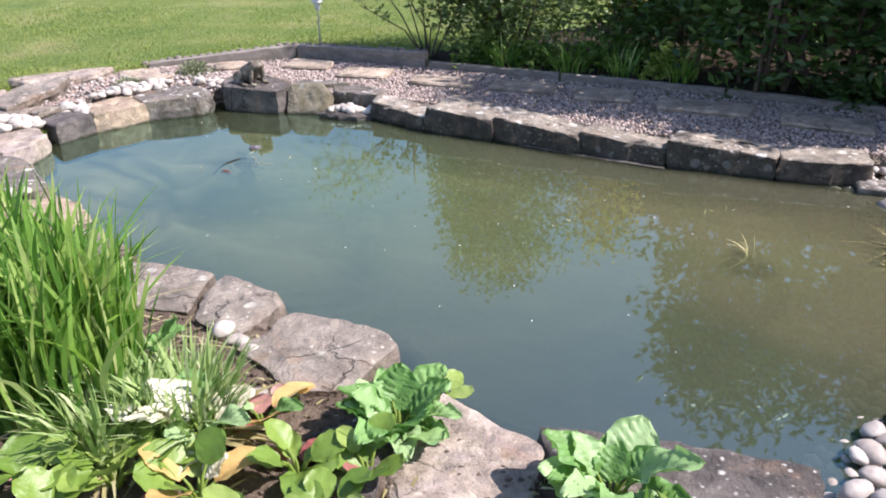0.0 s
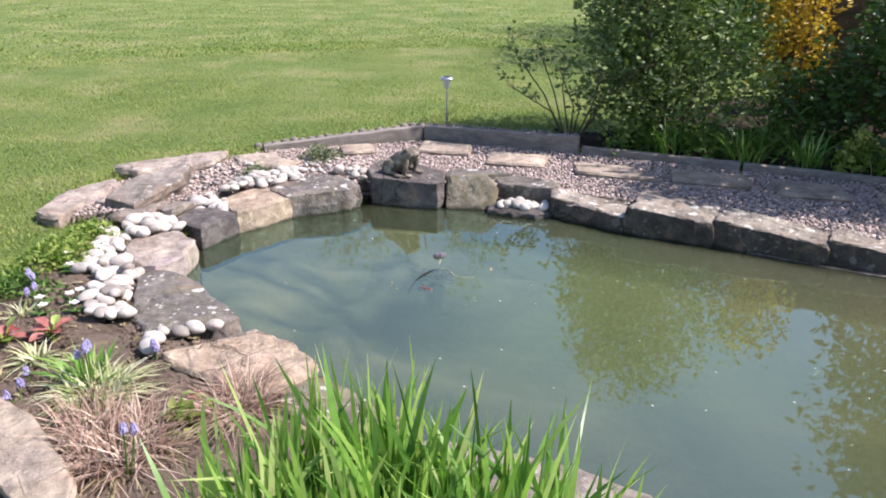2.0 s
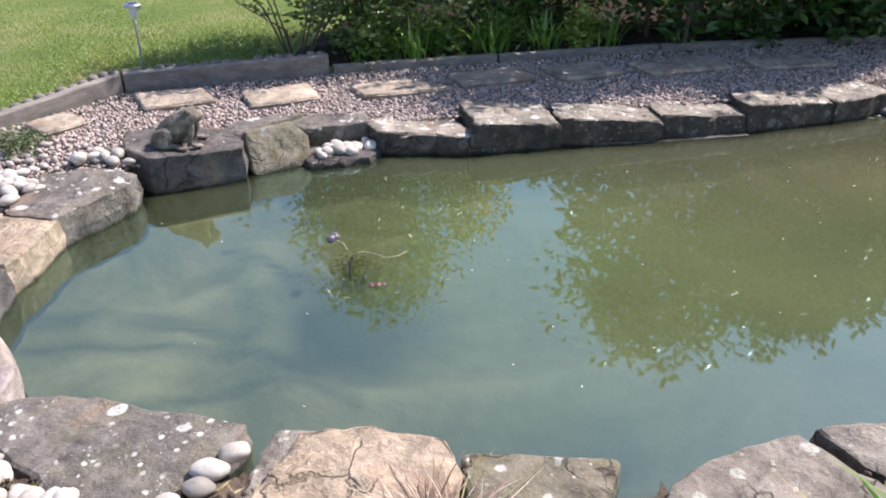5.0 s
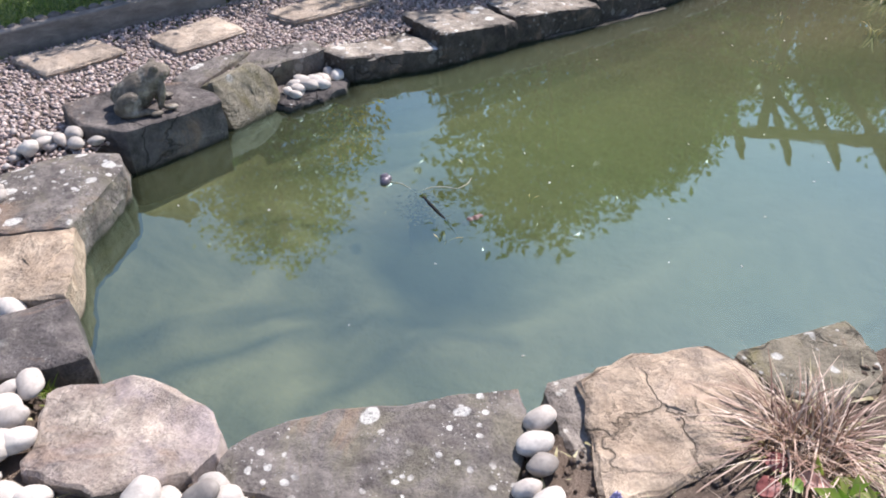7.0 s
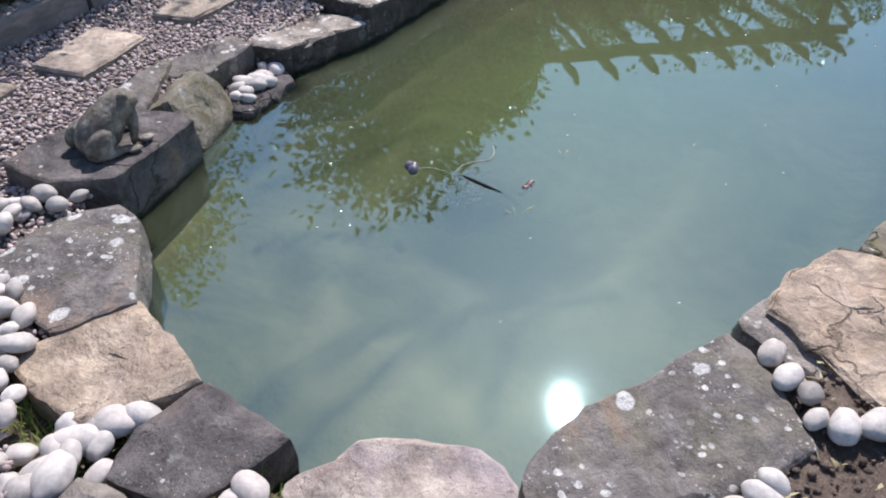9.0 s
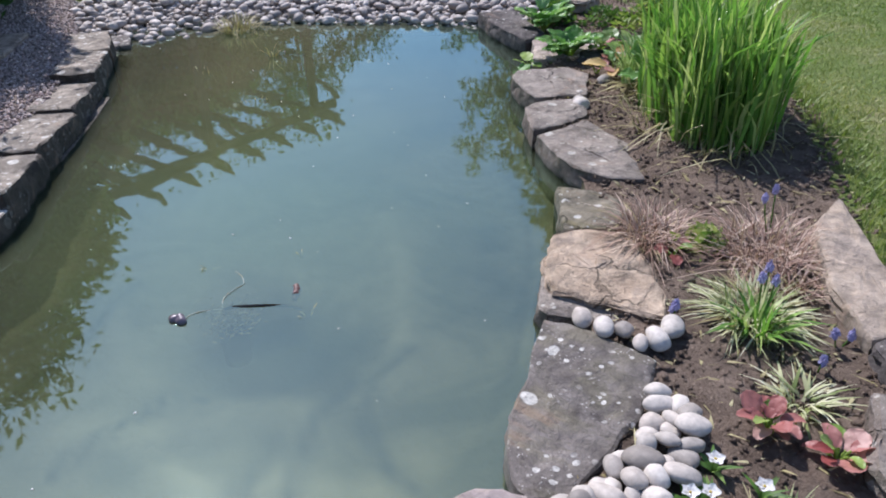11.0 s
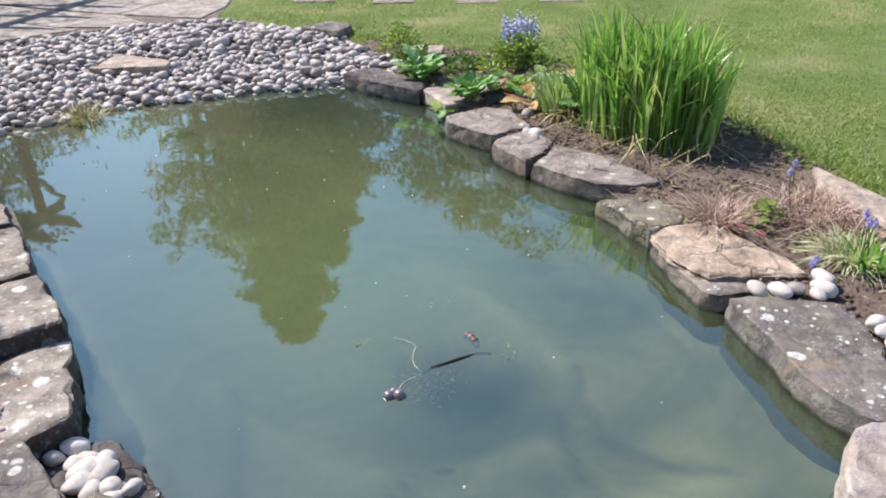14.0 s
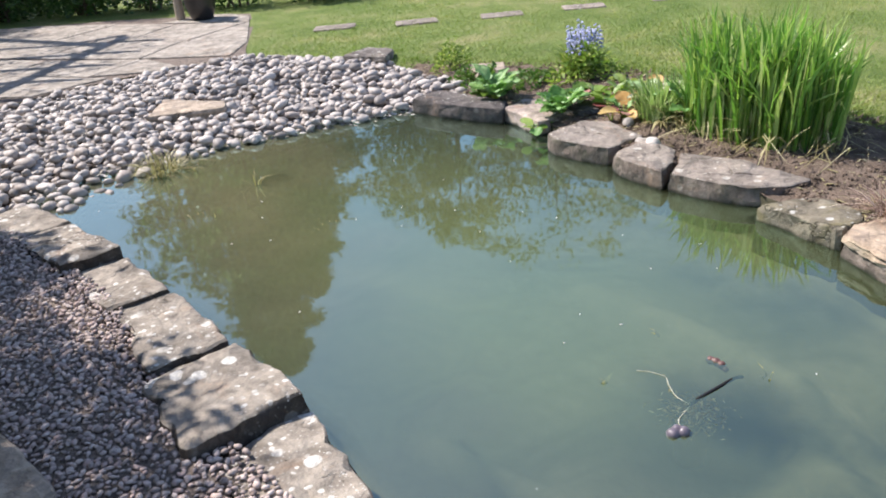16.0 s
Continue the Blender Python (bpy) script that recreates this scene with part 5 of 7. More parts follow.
def leafy_plant(name, x, y, leaves, label, add=0.025, category="plant", group=""):
    """A rosette of broad leaves; leaves: (kind, count, length, spread)."""
    root = tagged(new(name), label, category, group)
    root.location = ground_at(x, y, add)
    i = 0
    for kind, count, length, lift in leaves:
        if kind not in leaf_shapes:
            ribs, tip, crumple = (0.85, 0.7, 0.06) if kind in ("hosta", "cream") else (0.05, 0.45, 0.02)
            leaf_shapes[kind] = [broad_leaf_mesh("leaf", 1.0, w, c, ribs, M[kind], k, tip, crumple) for w, c, k in ((0.85, 0.25, 0.25), (0.72, 0.4, 0.4), (0.95, 0.12, 0.1))]
        for k in range(count):
            i += 1
            a = i * 2.4 + rng.uniform(-0.3, 0.3)
            tilt = lift + rng.uniform(-18, 18)
            s = length * rng.uniform(0.75, 1.15)
            out = rng.uniform(0.2, 0.55) * length
            z = 0.02 + out * math.tan(radians(min(60, max(tilt, 5)))) * 0.8 + rng.uniform(0, 0.02)
            ob = part("leaf", leaf_shapes[kind][int(rng.integers(3))], root)
            ob.matrix_local = Matrix.LocRotScale((out * math.cos(a), out * math.sin(a), z), Euler((rng.uniform(-0.3, 0.3), -radians(tilt), a)), (s, s, s))
            v, f = tube([(0, 0, -0.02), (out * 0.6 * math.cos(a), out * 0.6 * math.sin(a), z * 0.75), (out * math.cos(a), out * math.sin(a), z)], [0.006, 0.005, 0.004], 5)
            part("stalk", mesh_np("stalk", v, f, M["lime"]), root)
    return root


leafy_plant("primula", -0.14, 1.9, [("hosta", 19, 0.15, 38), ("cream", 1, 0.1, 30)], "leafy plant with ribbed fresh green leaves on the rim", group="ribbed leaf plants")
leafy_plant("primula", 0.44, 1.58, [("hosta", 18, 0.145, 42)], "leafy plant with ribbed fresh green leaves by the water", group="ribbed leaf plants")
leafy_plant("primula", 0.0, 2.14, [("hosta", 2, 0.09, 5), ("berg", 3, 0.09, 12)], "few lime green leaves overhanging the water", add=-0.03, group="ribbed leaf plants")
leafy_plant("bergenia", -0.57, 1.94, [("amber", 3, 0.11, 40), ("hosta", 2, 0.1, 45), ("red", 2, 0.08, 15)], "bergenia with amber, green and red leaves", group="bergenias")
leafy_plant("bergenia", -0.42, 1.72, [("berg", 8, 0.11, 42), ("red", 3, 0.09, 18)], "bergenia with green and a few red leaves", group="bergenias")
leafy_plant("bergenia", -0.68, 1.62, [("berg", 6, 0.11, 40), ("amber", 3, 0.13, 35), ("cream", 2, 0.1, 30), ("red", 1, 0.12, 25)], "bergenia with orange and faded cream leaves", group="bergenias")
leafy_plant("bergenia", -0.92, 1.66, [("berg", 7, 0.11, 40)], "bergenia with rounded leathery green leaves", group="bergenias")
for bx, by in ((-0.82, 1.78), (-1.12, 1.62), (-0.3, 1.52), (-0.22, 1.7), (-1.0, 1.5)):
    leafy_plant("bergenia", bx, by, [("berg", 6, 0.11, 38), ("red", 1, 0.07, 25)], "bergenia with rounded glossy green leaves", group="bergenias")
leafy_plant("variegated_plant", -0.72, 1.83, [("cream", 4, 0.15, 28), ("hosta", 3, 0.13, 40)], "plant with large cream and green leaves", group="cream leaved plants", add=0.07)
leafy_plant("variegated_plant", -0.99, 2.14, [("hosta", 5, 0.14, 38)], "plant with a few heart-shaped green leaves", group="cream leaved plants", add=0.12)
leafy_plant("variegated_plant", -0.97, 1.93, [("cream", 2, 0.12, 28), ("hosta", 2, 0.1, 40)], "plant with a faded cream leaf among strap leaves", group="cream leaved plants", add=0.11)
leafy_plant("bergenia", -0.5, 1.42, [("berg", 8, 0.11, 38), ("red", 1, 0.1, 20)], "bergenia at the back of the bed", group="bergenias")
leafy_plant("bergenia", -2.92, 3.86, [("red", 9, 0.065, 32), ("berg", 3, 0.055, 35)], "small bergenia with pinkish red leaves", group="bergenias")
leafy_plant("bergenia", -3.1, 3.82, [("red", 8, 0.065, 28), ("berg", 3, 0.06, 35), ("amber", 1, 0.06, 20)], "small bergenia with red and green leaves", group="bergenias")
leafy_plant("bergenia", -2.16, 3.34, [("red", 3, 0.055, 20), ("berg", 1, 0.05, 30)], "few red leaves beside the sedge", group="bergenias")
leafy_plant("bergenia", -0.5, 2.02, [("red", 2, 0.07, 20), ("amber", 1, 0.07, 20)], "few red and amber leaves by white pebbles", group="bergenias")


# ---- pebbles ----
def pebble_shape(seed, sub=2, lumpy=0.26):
    bm = bmesh.new()
    bmesh.ops.create_icosphere(bm, subdivisions=sub, radius=0.5)
    for v in bm.verts:
        v.co *= 1 + lumpy * noise.noise(v.co * 2.2 + Vector((seed, 0, 0)))
    v = np.array([x.co[:] for x in bm.verts])
    f = np.array([[q.index for q in p.verts] for p in bm.faces])
    bm.free()
    return v, f


SHAPES = [pebble_shape(s * 3.7) for s in range(6)]
CHIPS = [pebble_shape(s * 5.1, 1) for s in range(5)]


def shape_meshes(mat, shapes=SHAPES):
    return [mesh_np("pebble", v, f, mat, True) for v, f in shapes]


def scatter(poly, step, jitter=0.35):
    """Jittered hexagonal points inside the polygon."""
    poly = np.asarray(poly)
    x0, y0 = poly.min(0)
    x1, y1 = poly.max(0)
    ys = np.arange(y0, y1, step * 0.866)
    pts = []
    for k, y in enumerate(ys):
        xs = np.arange(x0 + (k % 2) * step / 2, x1, step)
        pts.append(np.column_stack([xs, np.full(len(xs), y)]))
    p = np.vstack(pts)
    p = p + rng.uniform(-jitter, jitter, p.shape) * step
    return p[inside(poly, p[:, 0], p[:, 1])]


def joined_pebbles(name, pos, size, shapes, mat, squash=(1.0, 0.72, 0.5), tumble=0.35, smooth=True):
    """Many pebbles as one mesh: pos (n, 3), size (n)."""
    n = len(pos)
    kind = rng.integers(0, len(shapes), n)
    vs, fs, o = [], [], 0
    for k, (v, f) in enumerate(shapes):
        ids = np.where(kind == k)[0]
        m = len(ids)
        sc = size[ids][:, None] * np.array(squash) * rng.uniform(0.8, 1.2, (m, 3))
        p = v[None] * sc[:, None, :]
        tx = rng.normal(0, tumble, m)
        c, s = np.cos(tx)[:, None], np.sin(tx)[:, None]
        y, z = p[..., 1] * c - p[..., 2] * s, p[..., 1] * s + p[..., 2] * c
        a = rng.uniform(0, 6.3, m)
        c, s = np.cos(a)[:, None], np.sin(a)[:, None]
        q = np.stack([p[..., 0] * c - y * s, p[..., 0] * s + y * c, z], axis=-1) + pos[ids][:, None, :]
        vs.append(q.reshape(-1, 3))
        fs.append((f[None] + (np.arange(m) * len(v))[:, None, None]).reshape(-1, 3) + o)
        o += m * len(v)
    return mesh_np(name, np.vstack(vs), np.vstack(fs), mat, smooth)


white_shapes = shape_meshes(M["white_pebble"], [pebble_shape(s * 4.3, 3, 0.2) for s in range(6)])


def loose_pebbles(poly, step, size, base, label, group, count=99, pile=0.0):
    """Separate pale pebbles lying in a patch."""
    pts = scatter(poly, step, 0.25)
    for x, y in pts[:count]:
        ob = new("pebble", white_shapes[int(rng.integers(6))])
        s = size * rng.uniform(0.75, 1.25)
        sc = (s * rng.uniform(1.02, 1.28), s * rng.uniform(0.74, 0.95), s * rng.uniform(0.55, 0.72))
        z = (float(ground_z(x, y)) + 0.02 if base is None else base) + sc[2] * 0.42 + rng.uniform(0, pile)
        ob.matrix_world = Matrix.LocRotScale((x, y, z), Euler((rng.normal(0, 0.2), rng.normal(0, 0.2), rng.uniform(0, 6.3))), sc)
        tagged(ob, label, "pebble", group)


ROW_PEBBLES = [(-2.25, 3.91, 0.075), (-2.33, 3.89, 0.082), (-2.38, 3.85, 0.070), (-2.46, 3.86, 0.060), (-2.48, 3.80, 0.085), (-2.47, 3.72, 0.095)]
WP = "smooth pale grey-white pebble"
loose_pebbles([(-2.63, 3.96), (-2.72, 3.95), (-2.84, 4.02), (-2.92, 4.2), (-2.9, 4.34), (-2.82, 4.5), (-2.74, 4.52), (-2.77, 4.34), (-2.7, 4.12)], 0.058, 0.074, None, WP + " piled beside the grey slab", "white pebbles by the slab", pile=0.045)
for k, (x, y, s) in enumerate(ROW_PEBBLES):
    ob = new("pebble", white_shapes[k % 6])
    ob.matrix_world = Matrix.LocRotScale((x, y, -0.028), Euler((0.15 * math.sin(k * 2.1), 0.1 * math.cos(k * 1.7), 2.5 + 0.5 * math.sin(k * 3.3))), (s * 1.2, s * 0.85, s * 0.68))
    tagged(ob, WP + " in the gap between slabs", "pebble", "white pebbles between slabs")
loose_pebbles([(-2.72, 5.1), (-2.8, 5.05), (-2.92, 4.95), (-3.05, 5.12), (-3.02, 5.33), (-2.9, 5.36), (-2.82, 5.27)], 0.066, 0.084, None, WP + " heaped in a hollow of the rim", "white pebbles on the west rim", pile=0.045)
loose_pebbles([(-2.75, 5.48), (-2.6, 5.46), (-2.47, 5.45), (-2.6, 5.62), (-2.72, 5.75), (-2.82, 5.6)], 0.066, 0.082, None, WP + " beside the orange block", "white pebbles on the west rim", pile=0.02)
loose_pebbles([(-2.95, 4.6), (-3.08, 4.55), (-3.14, 4.8), (-3.12, 5.1), (-2.98, 4.98)], 0.066, 0.082, None, WP + " along the back of the tan slab", "white pebbles by the slab", pile=0.02)
loose_pebbles([(-2.34, 5.84), (-2.24, 5.82), (-2.1, 6.1), (-2.25, 6.2), (-2.48, 6.05), (-2.6, 5.85), (-2.66, 5.7)], 0.068, 0.07, 0.0, WP + " in the gravel behind the rim", "white pebbles behind the rim")
loose_pebbles([(-1.98, 6.12), (-1.84, 6.08), (-1.72, 5.9), (-1.68, 5.96), (-1.7, 6.1), (-1.8, 6.24)], 0.07, 0.07, 0.0, WP + " beside the frog's stone", "white pebbles behind the rim")
loose_pebbles([(-0.84, 5.68), (-0.64, 5.58), (-0.5, 5.62), (-0.52, 5.72), (-0.78, 5.78)], 0.062, 0.072, -0.112, WP + " on the ledge at the water", "white pebbles on the ledge")
loose_pebbles([(-2.8, 4.5), (-2.93, 4.38), (-3.0, 4.5), (-3.02, 4.6), (-2.92, 4.66)], 0.066, 0.082, None, WP + " heaped between two slabs", "white pebbles by the slab", pile=0.03)
loose_pebbles([(-0.54, 2.19), (-0.63, 2.27), (-0.76, 2.46), (-0.86, 2.5)], 0.068, 0.075, None, WP + " in a row behind the rim stone", "white pebbles by the tall grass")
loose_pebbles([(-0.74, 2.15), (-0.66, 2.05), (-0.5, 2.0), (-0.56, 2.12)], 0.08, 0.08, None, WP + " lying on the soil", "white pebbles by the tall grass")


def pebble_beach():
    root = tagged(new("pebble_beach"), "sloping beach of rounded grey and buff pebbles", "pebbles", kind="structure")
    p = scatter(BEACH, 0.063, 0.3)
    p = p[~inside(BEACH_SLAB, p[:, 0], p[:, 1])]
    z = ground_z(p[:, 0], p[:, 1])
    d = edge_distance(rim_curve[::3], p[:, 0], p[:, 1]) * np.where(inside(rim_curve[::3], p[:, 0], p[:, 1]), -1, 1)
    small = d < 0.05
    s = np.where(small, 0.062, np.clip(rng.normal(0.086, 0.02, len(p)), 0.05, 0.14))
    lay = np.column_stack([p, z + s * 0.18])
    q = scatter(BEACH, 0.1, 0.45)
    q = q[(edge_distance(BEACH, q[:, 0], q[:, 1]) > 0.1) & ~inside(BEACH_SLAB, q[:, 0], q[:, 1])]
    zq = ground_z(q[:, 0], q[:, 1])
    sq = np.clip(rng.normal(0.08, 0.024, len(q)), 0.045, 0.14)
    lay2 = np.column_stack([q, zq + 0.035 + sq * 0.2])
    pos, size = np.vstack([lay, lay2]), np.concatenate([s, sq])
    # the nearest stretch, at the shore, as single pebbles
    order = np.argsort(np.hypot(pos[:, 0] - 1.6, pos[:, 1] - 2.1))
    near, rest = order[:280], order[280:]
    meshes = shape_meshes(M["beach"])
    for i in near:
        sc = (size[i] * rng.uniform(0.95, 1.2), size[i] * rng.uniform(0.65, 0.85), size[i] * rng.uniform(0.45, 0.62))
        part("pebble", meshes[int(rng.integers(6))], root, m=Matrix.LocRotScale(Vector(pos[i]), Euler((rng.normal(0, 0.3), rng.normal(0, 0.25), rng.uniform(0, 6.3))), sc))
    ob = part("pebbles", joined_pebbles("pebbles", pos[rest], size[rest], SHAPES, M["beach_far"]), root)
    tagged(ob, kind="stuff")


pebble_beach()


def crumbs():
    p = scatter(BED, 0.024, 0.6)
    z = ground_z(p[:, 0], p[:, 1]) + 0.03
    s = 0.004 + 0.028 * rng.uniform(0, 1, len(p)) ** 3.5
    me = joined_pebbles("soil_crumbs", np.column_stack([p, z]), s, CHIPS, M["soil"], (1.0, 0.85, 0.6), 1.2)
    tagged(new("soil_crumbs", me), "loose brown crumbs and clods of garden soil", "soil", kind="stuff")
    n = 1700
    q = p[rng.integers(0, len(p), n)]
    v, f = blades(np.column_stack([q, ground_z(q[:, 0], q[:, 1]) + 0.03]), rng.uniform(0.005, 0.024, n), rng.uniform(0.002, 0.014, n), rng.uniform(0, 6.3, n), rng.uniform(1.0, 4.0, n), 0.2)
    tagged(new("dead_leaves", mesh_np("dead_leaves", v, f, M["straw"])), "dry straw and dead leaves lying on the soil", "litter", kind="stuff")


crumbs()


def gravel():
    p = scatter(GRAVEL, 0.0225, 0.45)
    z = gravel_level(p[:, 0], p[:, 1])
    s = rng.uniform(0.014, 0.034, len(p))
    me = joined_pebbles("gravel", np.column_stack([p, z + s * 0.2]), s, CHIPS, M["gravel"], (1.0, 0.72, 0.5), 0.8, False)
    tagged(new("gravel", me), "loose buff and pinkish gravel over the path", "gravel", kind="stuff")


gravel()


def mixed_pebbles():
    """Larger pale pebbles strewn through the gravel behind the west rim."""
    p = scatter([(-3.4, 5.5), (-3.0, 5.6), (-2.6, 5.85), (-2.2, 6.1), (-1.8, 6.1), (-1.75, 6.5), (-2.4, 6.6), (-3.2, 6.1)], 0.085, 0.5)
    s = rng.uniform(0.028, 0.06, len(p))
    me = joined_pebbles("mixed_pebbles", np.column_stack([p, gravel_level(p[:, 0], p[:, 1]) + 0.012 + s * 0.2]), s, SHAPES, M["beach_far"])
    tagged(new("mixed_pebbles", me), "larger pale pebbles strewn among the gravel", "pebbles", kind="stuff")


mixed_pebbles()


# ---- patio ----
def patio():
    root = tagged(new("patio"), "crazy-paved patio of worn pale flagstones", "patio", kind="structure")
    bm = bmesh.new()
    outline = [(3.42, 0.45), (3.6, 0.2), (4.4, -1.14), (5.0, -1.95), (7.0, -1.6), (9.6, -0.6), (9.6, 4.6), (4.9, 4.4), (4.35, 3.45), (4.6, 2.5), (4.45, 1.95), (4.0, 1.2)]
    f = bm.faces.new([bm.verts.new((x, y, 0.004)) for x, y in outline])
    part("bedding", mesh_bm("bedding", bm, M["grit"]), root, "dark gritty joints")
    lawn_a, lawn_b = np.array((3.42, 0.45)), np.array((5.0, -1.95))

    def cut(poly):
        """Cut a flag off along the lawn's edge."""
        d = lawn_b - lawn_a
        side = [(q[0] - lawn_a[0]) * d[1] - (q[1] - lawn_a[1]) * d[0] for q in poly]
        out = []
        for i in range(len(poly)):
            j = (i + 1) % len(poly)
            if side[i] <= 0:
                out.append(poly[i])
            if side[i] * side[j] < 0:
                out.append(poly[i] + (poly[j] - poly[i]) * side[i] / (side[i] - side[j]))
        return np.array(out)

    # rows of uneven flags, cut back for the joints
    k = 0
    y = -2.2
    while y < 4.6:
        h = rng.uniform(0.7, 1.15)
        x = 3.1 + rng.uniform(0, 0.5)
        while x < 9.6:
            w = rng.uniform(0.8, 1.5)
            g = 0.014
            poly = np.array([(x + g, y + g), (x + w - g, y + g), (x + w - g, y + h - g), (x + g, y + h - g)])
            poly += np.array([rumple(poly[:, 0], poly[:, 1], 2.1), rumple(poly[:, 0], poly[:, 1], 2.1, 9.0)]).T * 0.14
            poly = cut(poly)
            ins = inside(outline, poly[:, 0], poly[:, 1]) if len(poly) > 2 else np.array([False])
            if ins.any():
                c = poly.mean(0)
                for _ in range(6):
                    ins = inside(outline, poly[:, 0], poly[:, 1])
                    poly[~ins] = poly[~ins] * 0.8 + c * 0.2
                if inside(outline, np.array([c[0]]), np.array([c[1]]))[0]:
                    bm = bmesh.new()
                    z = 0.018 + rng.uniform(-0.003, 0.004)
                    low = [bm.verts.new((a - c[0], b - c[1], -0.02)) for a, b in poly]
                    mid = [bm.verts.new((a - c[0], b - c[1], z - 0.006)) for a, b in poly]
                    top = [bm.verts.new(((a - c[0]) * 0.975, (b - c[1]) * 0.975, z)) for a, b in poly]
                    for i in range(len(poly)):
                        j = (i + 1) % len(poly)
                        bm.faces.new((low[i], low[j], mid[j], mid[i]))
                        bm.faces.new((mid[i], mid[j], top[j], top[i]))
                    bm.faces.new(top)
                    part("flagstone", mesh_bm("flagstone", bm, M["patio"]), root, m=Matrix.Translation((c[0], c[1], 0)))
            x += w
        y += h


patio()


# ---- pergola over the patio ----
def beam_mesh(name, size, mat, nose=False):
    """A timber of size (x, y, z) with eased edges; nose: its -x end is cut to a point below."""
    bm = bmesh.new()
    bmesh.ops.create_cube(bm, size=1)
    for v in bm.verts:
        v.co = Vector((v.co.x * size[0], v.co.y * size[1], v.co.z * size[2]))
        if nose and v.co.x < 0 and v.co.z < 0:
            v.co.x += size[2] * 1.1
    bmesh.ops.bevel(bm, geom=list(bm.edges), offset=0.006, segments=1, affect="EDGES")
    return mesh_bm(name, bm, mat)


def pergola():
    root = tagged(new("pergola"), "dark timber pergola with cut rafter tails over the patio", "pergola")
    a, b = Vector((7.05, 4.2, 0)), Vector((8.4, -0.6, 0))
    along = (b - a).normalized()
    out = Vector((along.y, -along.x, 0)) * -1
    if out.x < 0:
        out = -out
    rot = math.atan2(along.y, along.x)
    post = beam_mesh("post", (0.11, 0.11, 3.2), M["pergola"])
    for row in (0.0, 2.3):
        for u in (0.25, 2.5, 4.75):
            p = a + along * u + out * row
            part("post", post, root, m=Matrix.Translation((p.x, p.y, 1.6)) @ Matrix.Rotation(rot, 4, "Z"))
        p = a + along * 2.5 + out * row
        part("beam", beam_mesh("beam", (5.5, 0.07, 0.17), M["pergola"]), root, m=Matrix.Translation((p.x, p.y, 3.2)) @ Matrix.Rotation(rot, 4, "Z"))
    raft = beam_mesh("rafter", (3.3, 0.06, 0.16), M["pergola"], True)
    for i in range(9):
        p = a + along * (0.0 + 0.62 * i) + out * 1.15
        part("rafter", raft, root, m=Matrix.Translation((p.x, p.y, 3.35)) @ Matrix.Rotation(math.atan2(out.y, out.x), 4, "Z"))
    for u in (0.25, 2.5, 4.75):
        p = a + along * (u + 0.3)
        part("brace", beam_mesh("brace", (0.8, 0.05, 0.09), M["pergola"]), root, m=Matrix.Translation((p.x, p.y, 2.85)) @ Matrix.Rotation(rot, 4, "Z") @ Matrix.Rotation(radians(-45), 4, "Y"))
    # a climber over its southern end
    n = 900
    u = rng.beta(3.2, 1.3, n) * 5.4
    w = rng.uniform(-0.4, 2.6, n)
    at = np.column_stack([a.x + along.x * u + out.x * w, a.y + along.y * u + out.y * w, 3.4 + rng.normal(0, 0.16, n) * (u / 5)])
    v, f = leaflets(at, rng.uniform(0.06, 0.12, n), 0.6, 0.5)
    cl = tagged(new("climber"), "leafy green climber trained over the pergola", "climbing plant")
    part("foliage", mesh_np("foliage", v, f, M["laurel"]), cl)
    stems = []
    for k in range(4):
        p = a + along * 4.75 + Vector((0.08 * math.cos(k * 1.6), 0.08 * math.sin(k * 1.6), 0))
        q = p - along * (0.9 * k + 0.4) + out * (0.5 * k)
        stems.append(tube([p, p + Vector((0.03, 0.02, 1.5)), p + Vector((0, 0, 3.2)), (q.x, q.y, 3.45)], [0.02, 0.017, 0.014, 0.006]))
    part("stem", mesh_np("stem", *join(stems), M["bark"]), cl)


pergola()


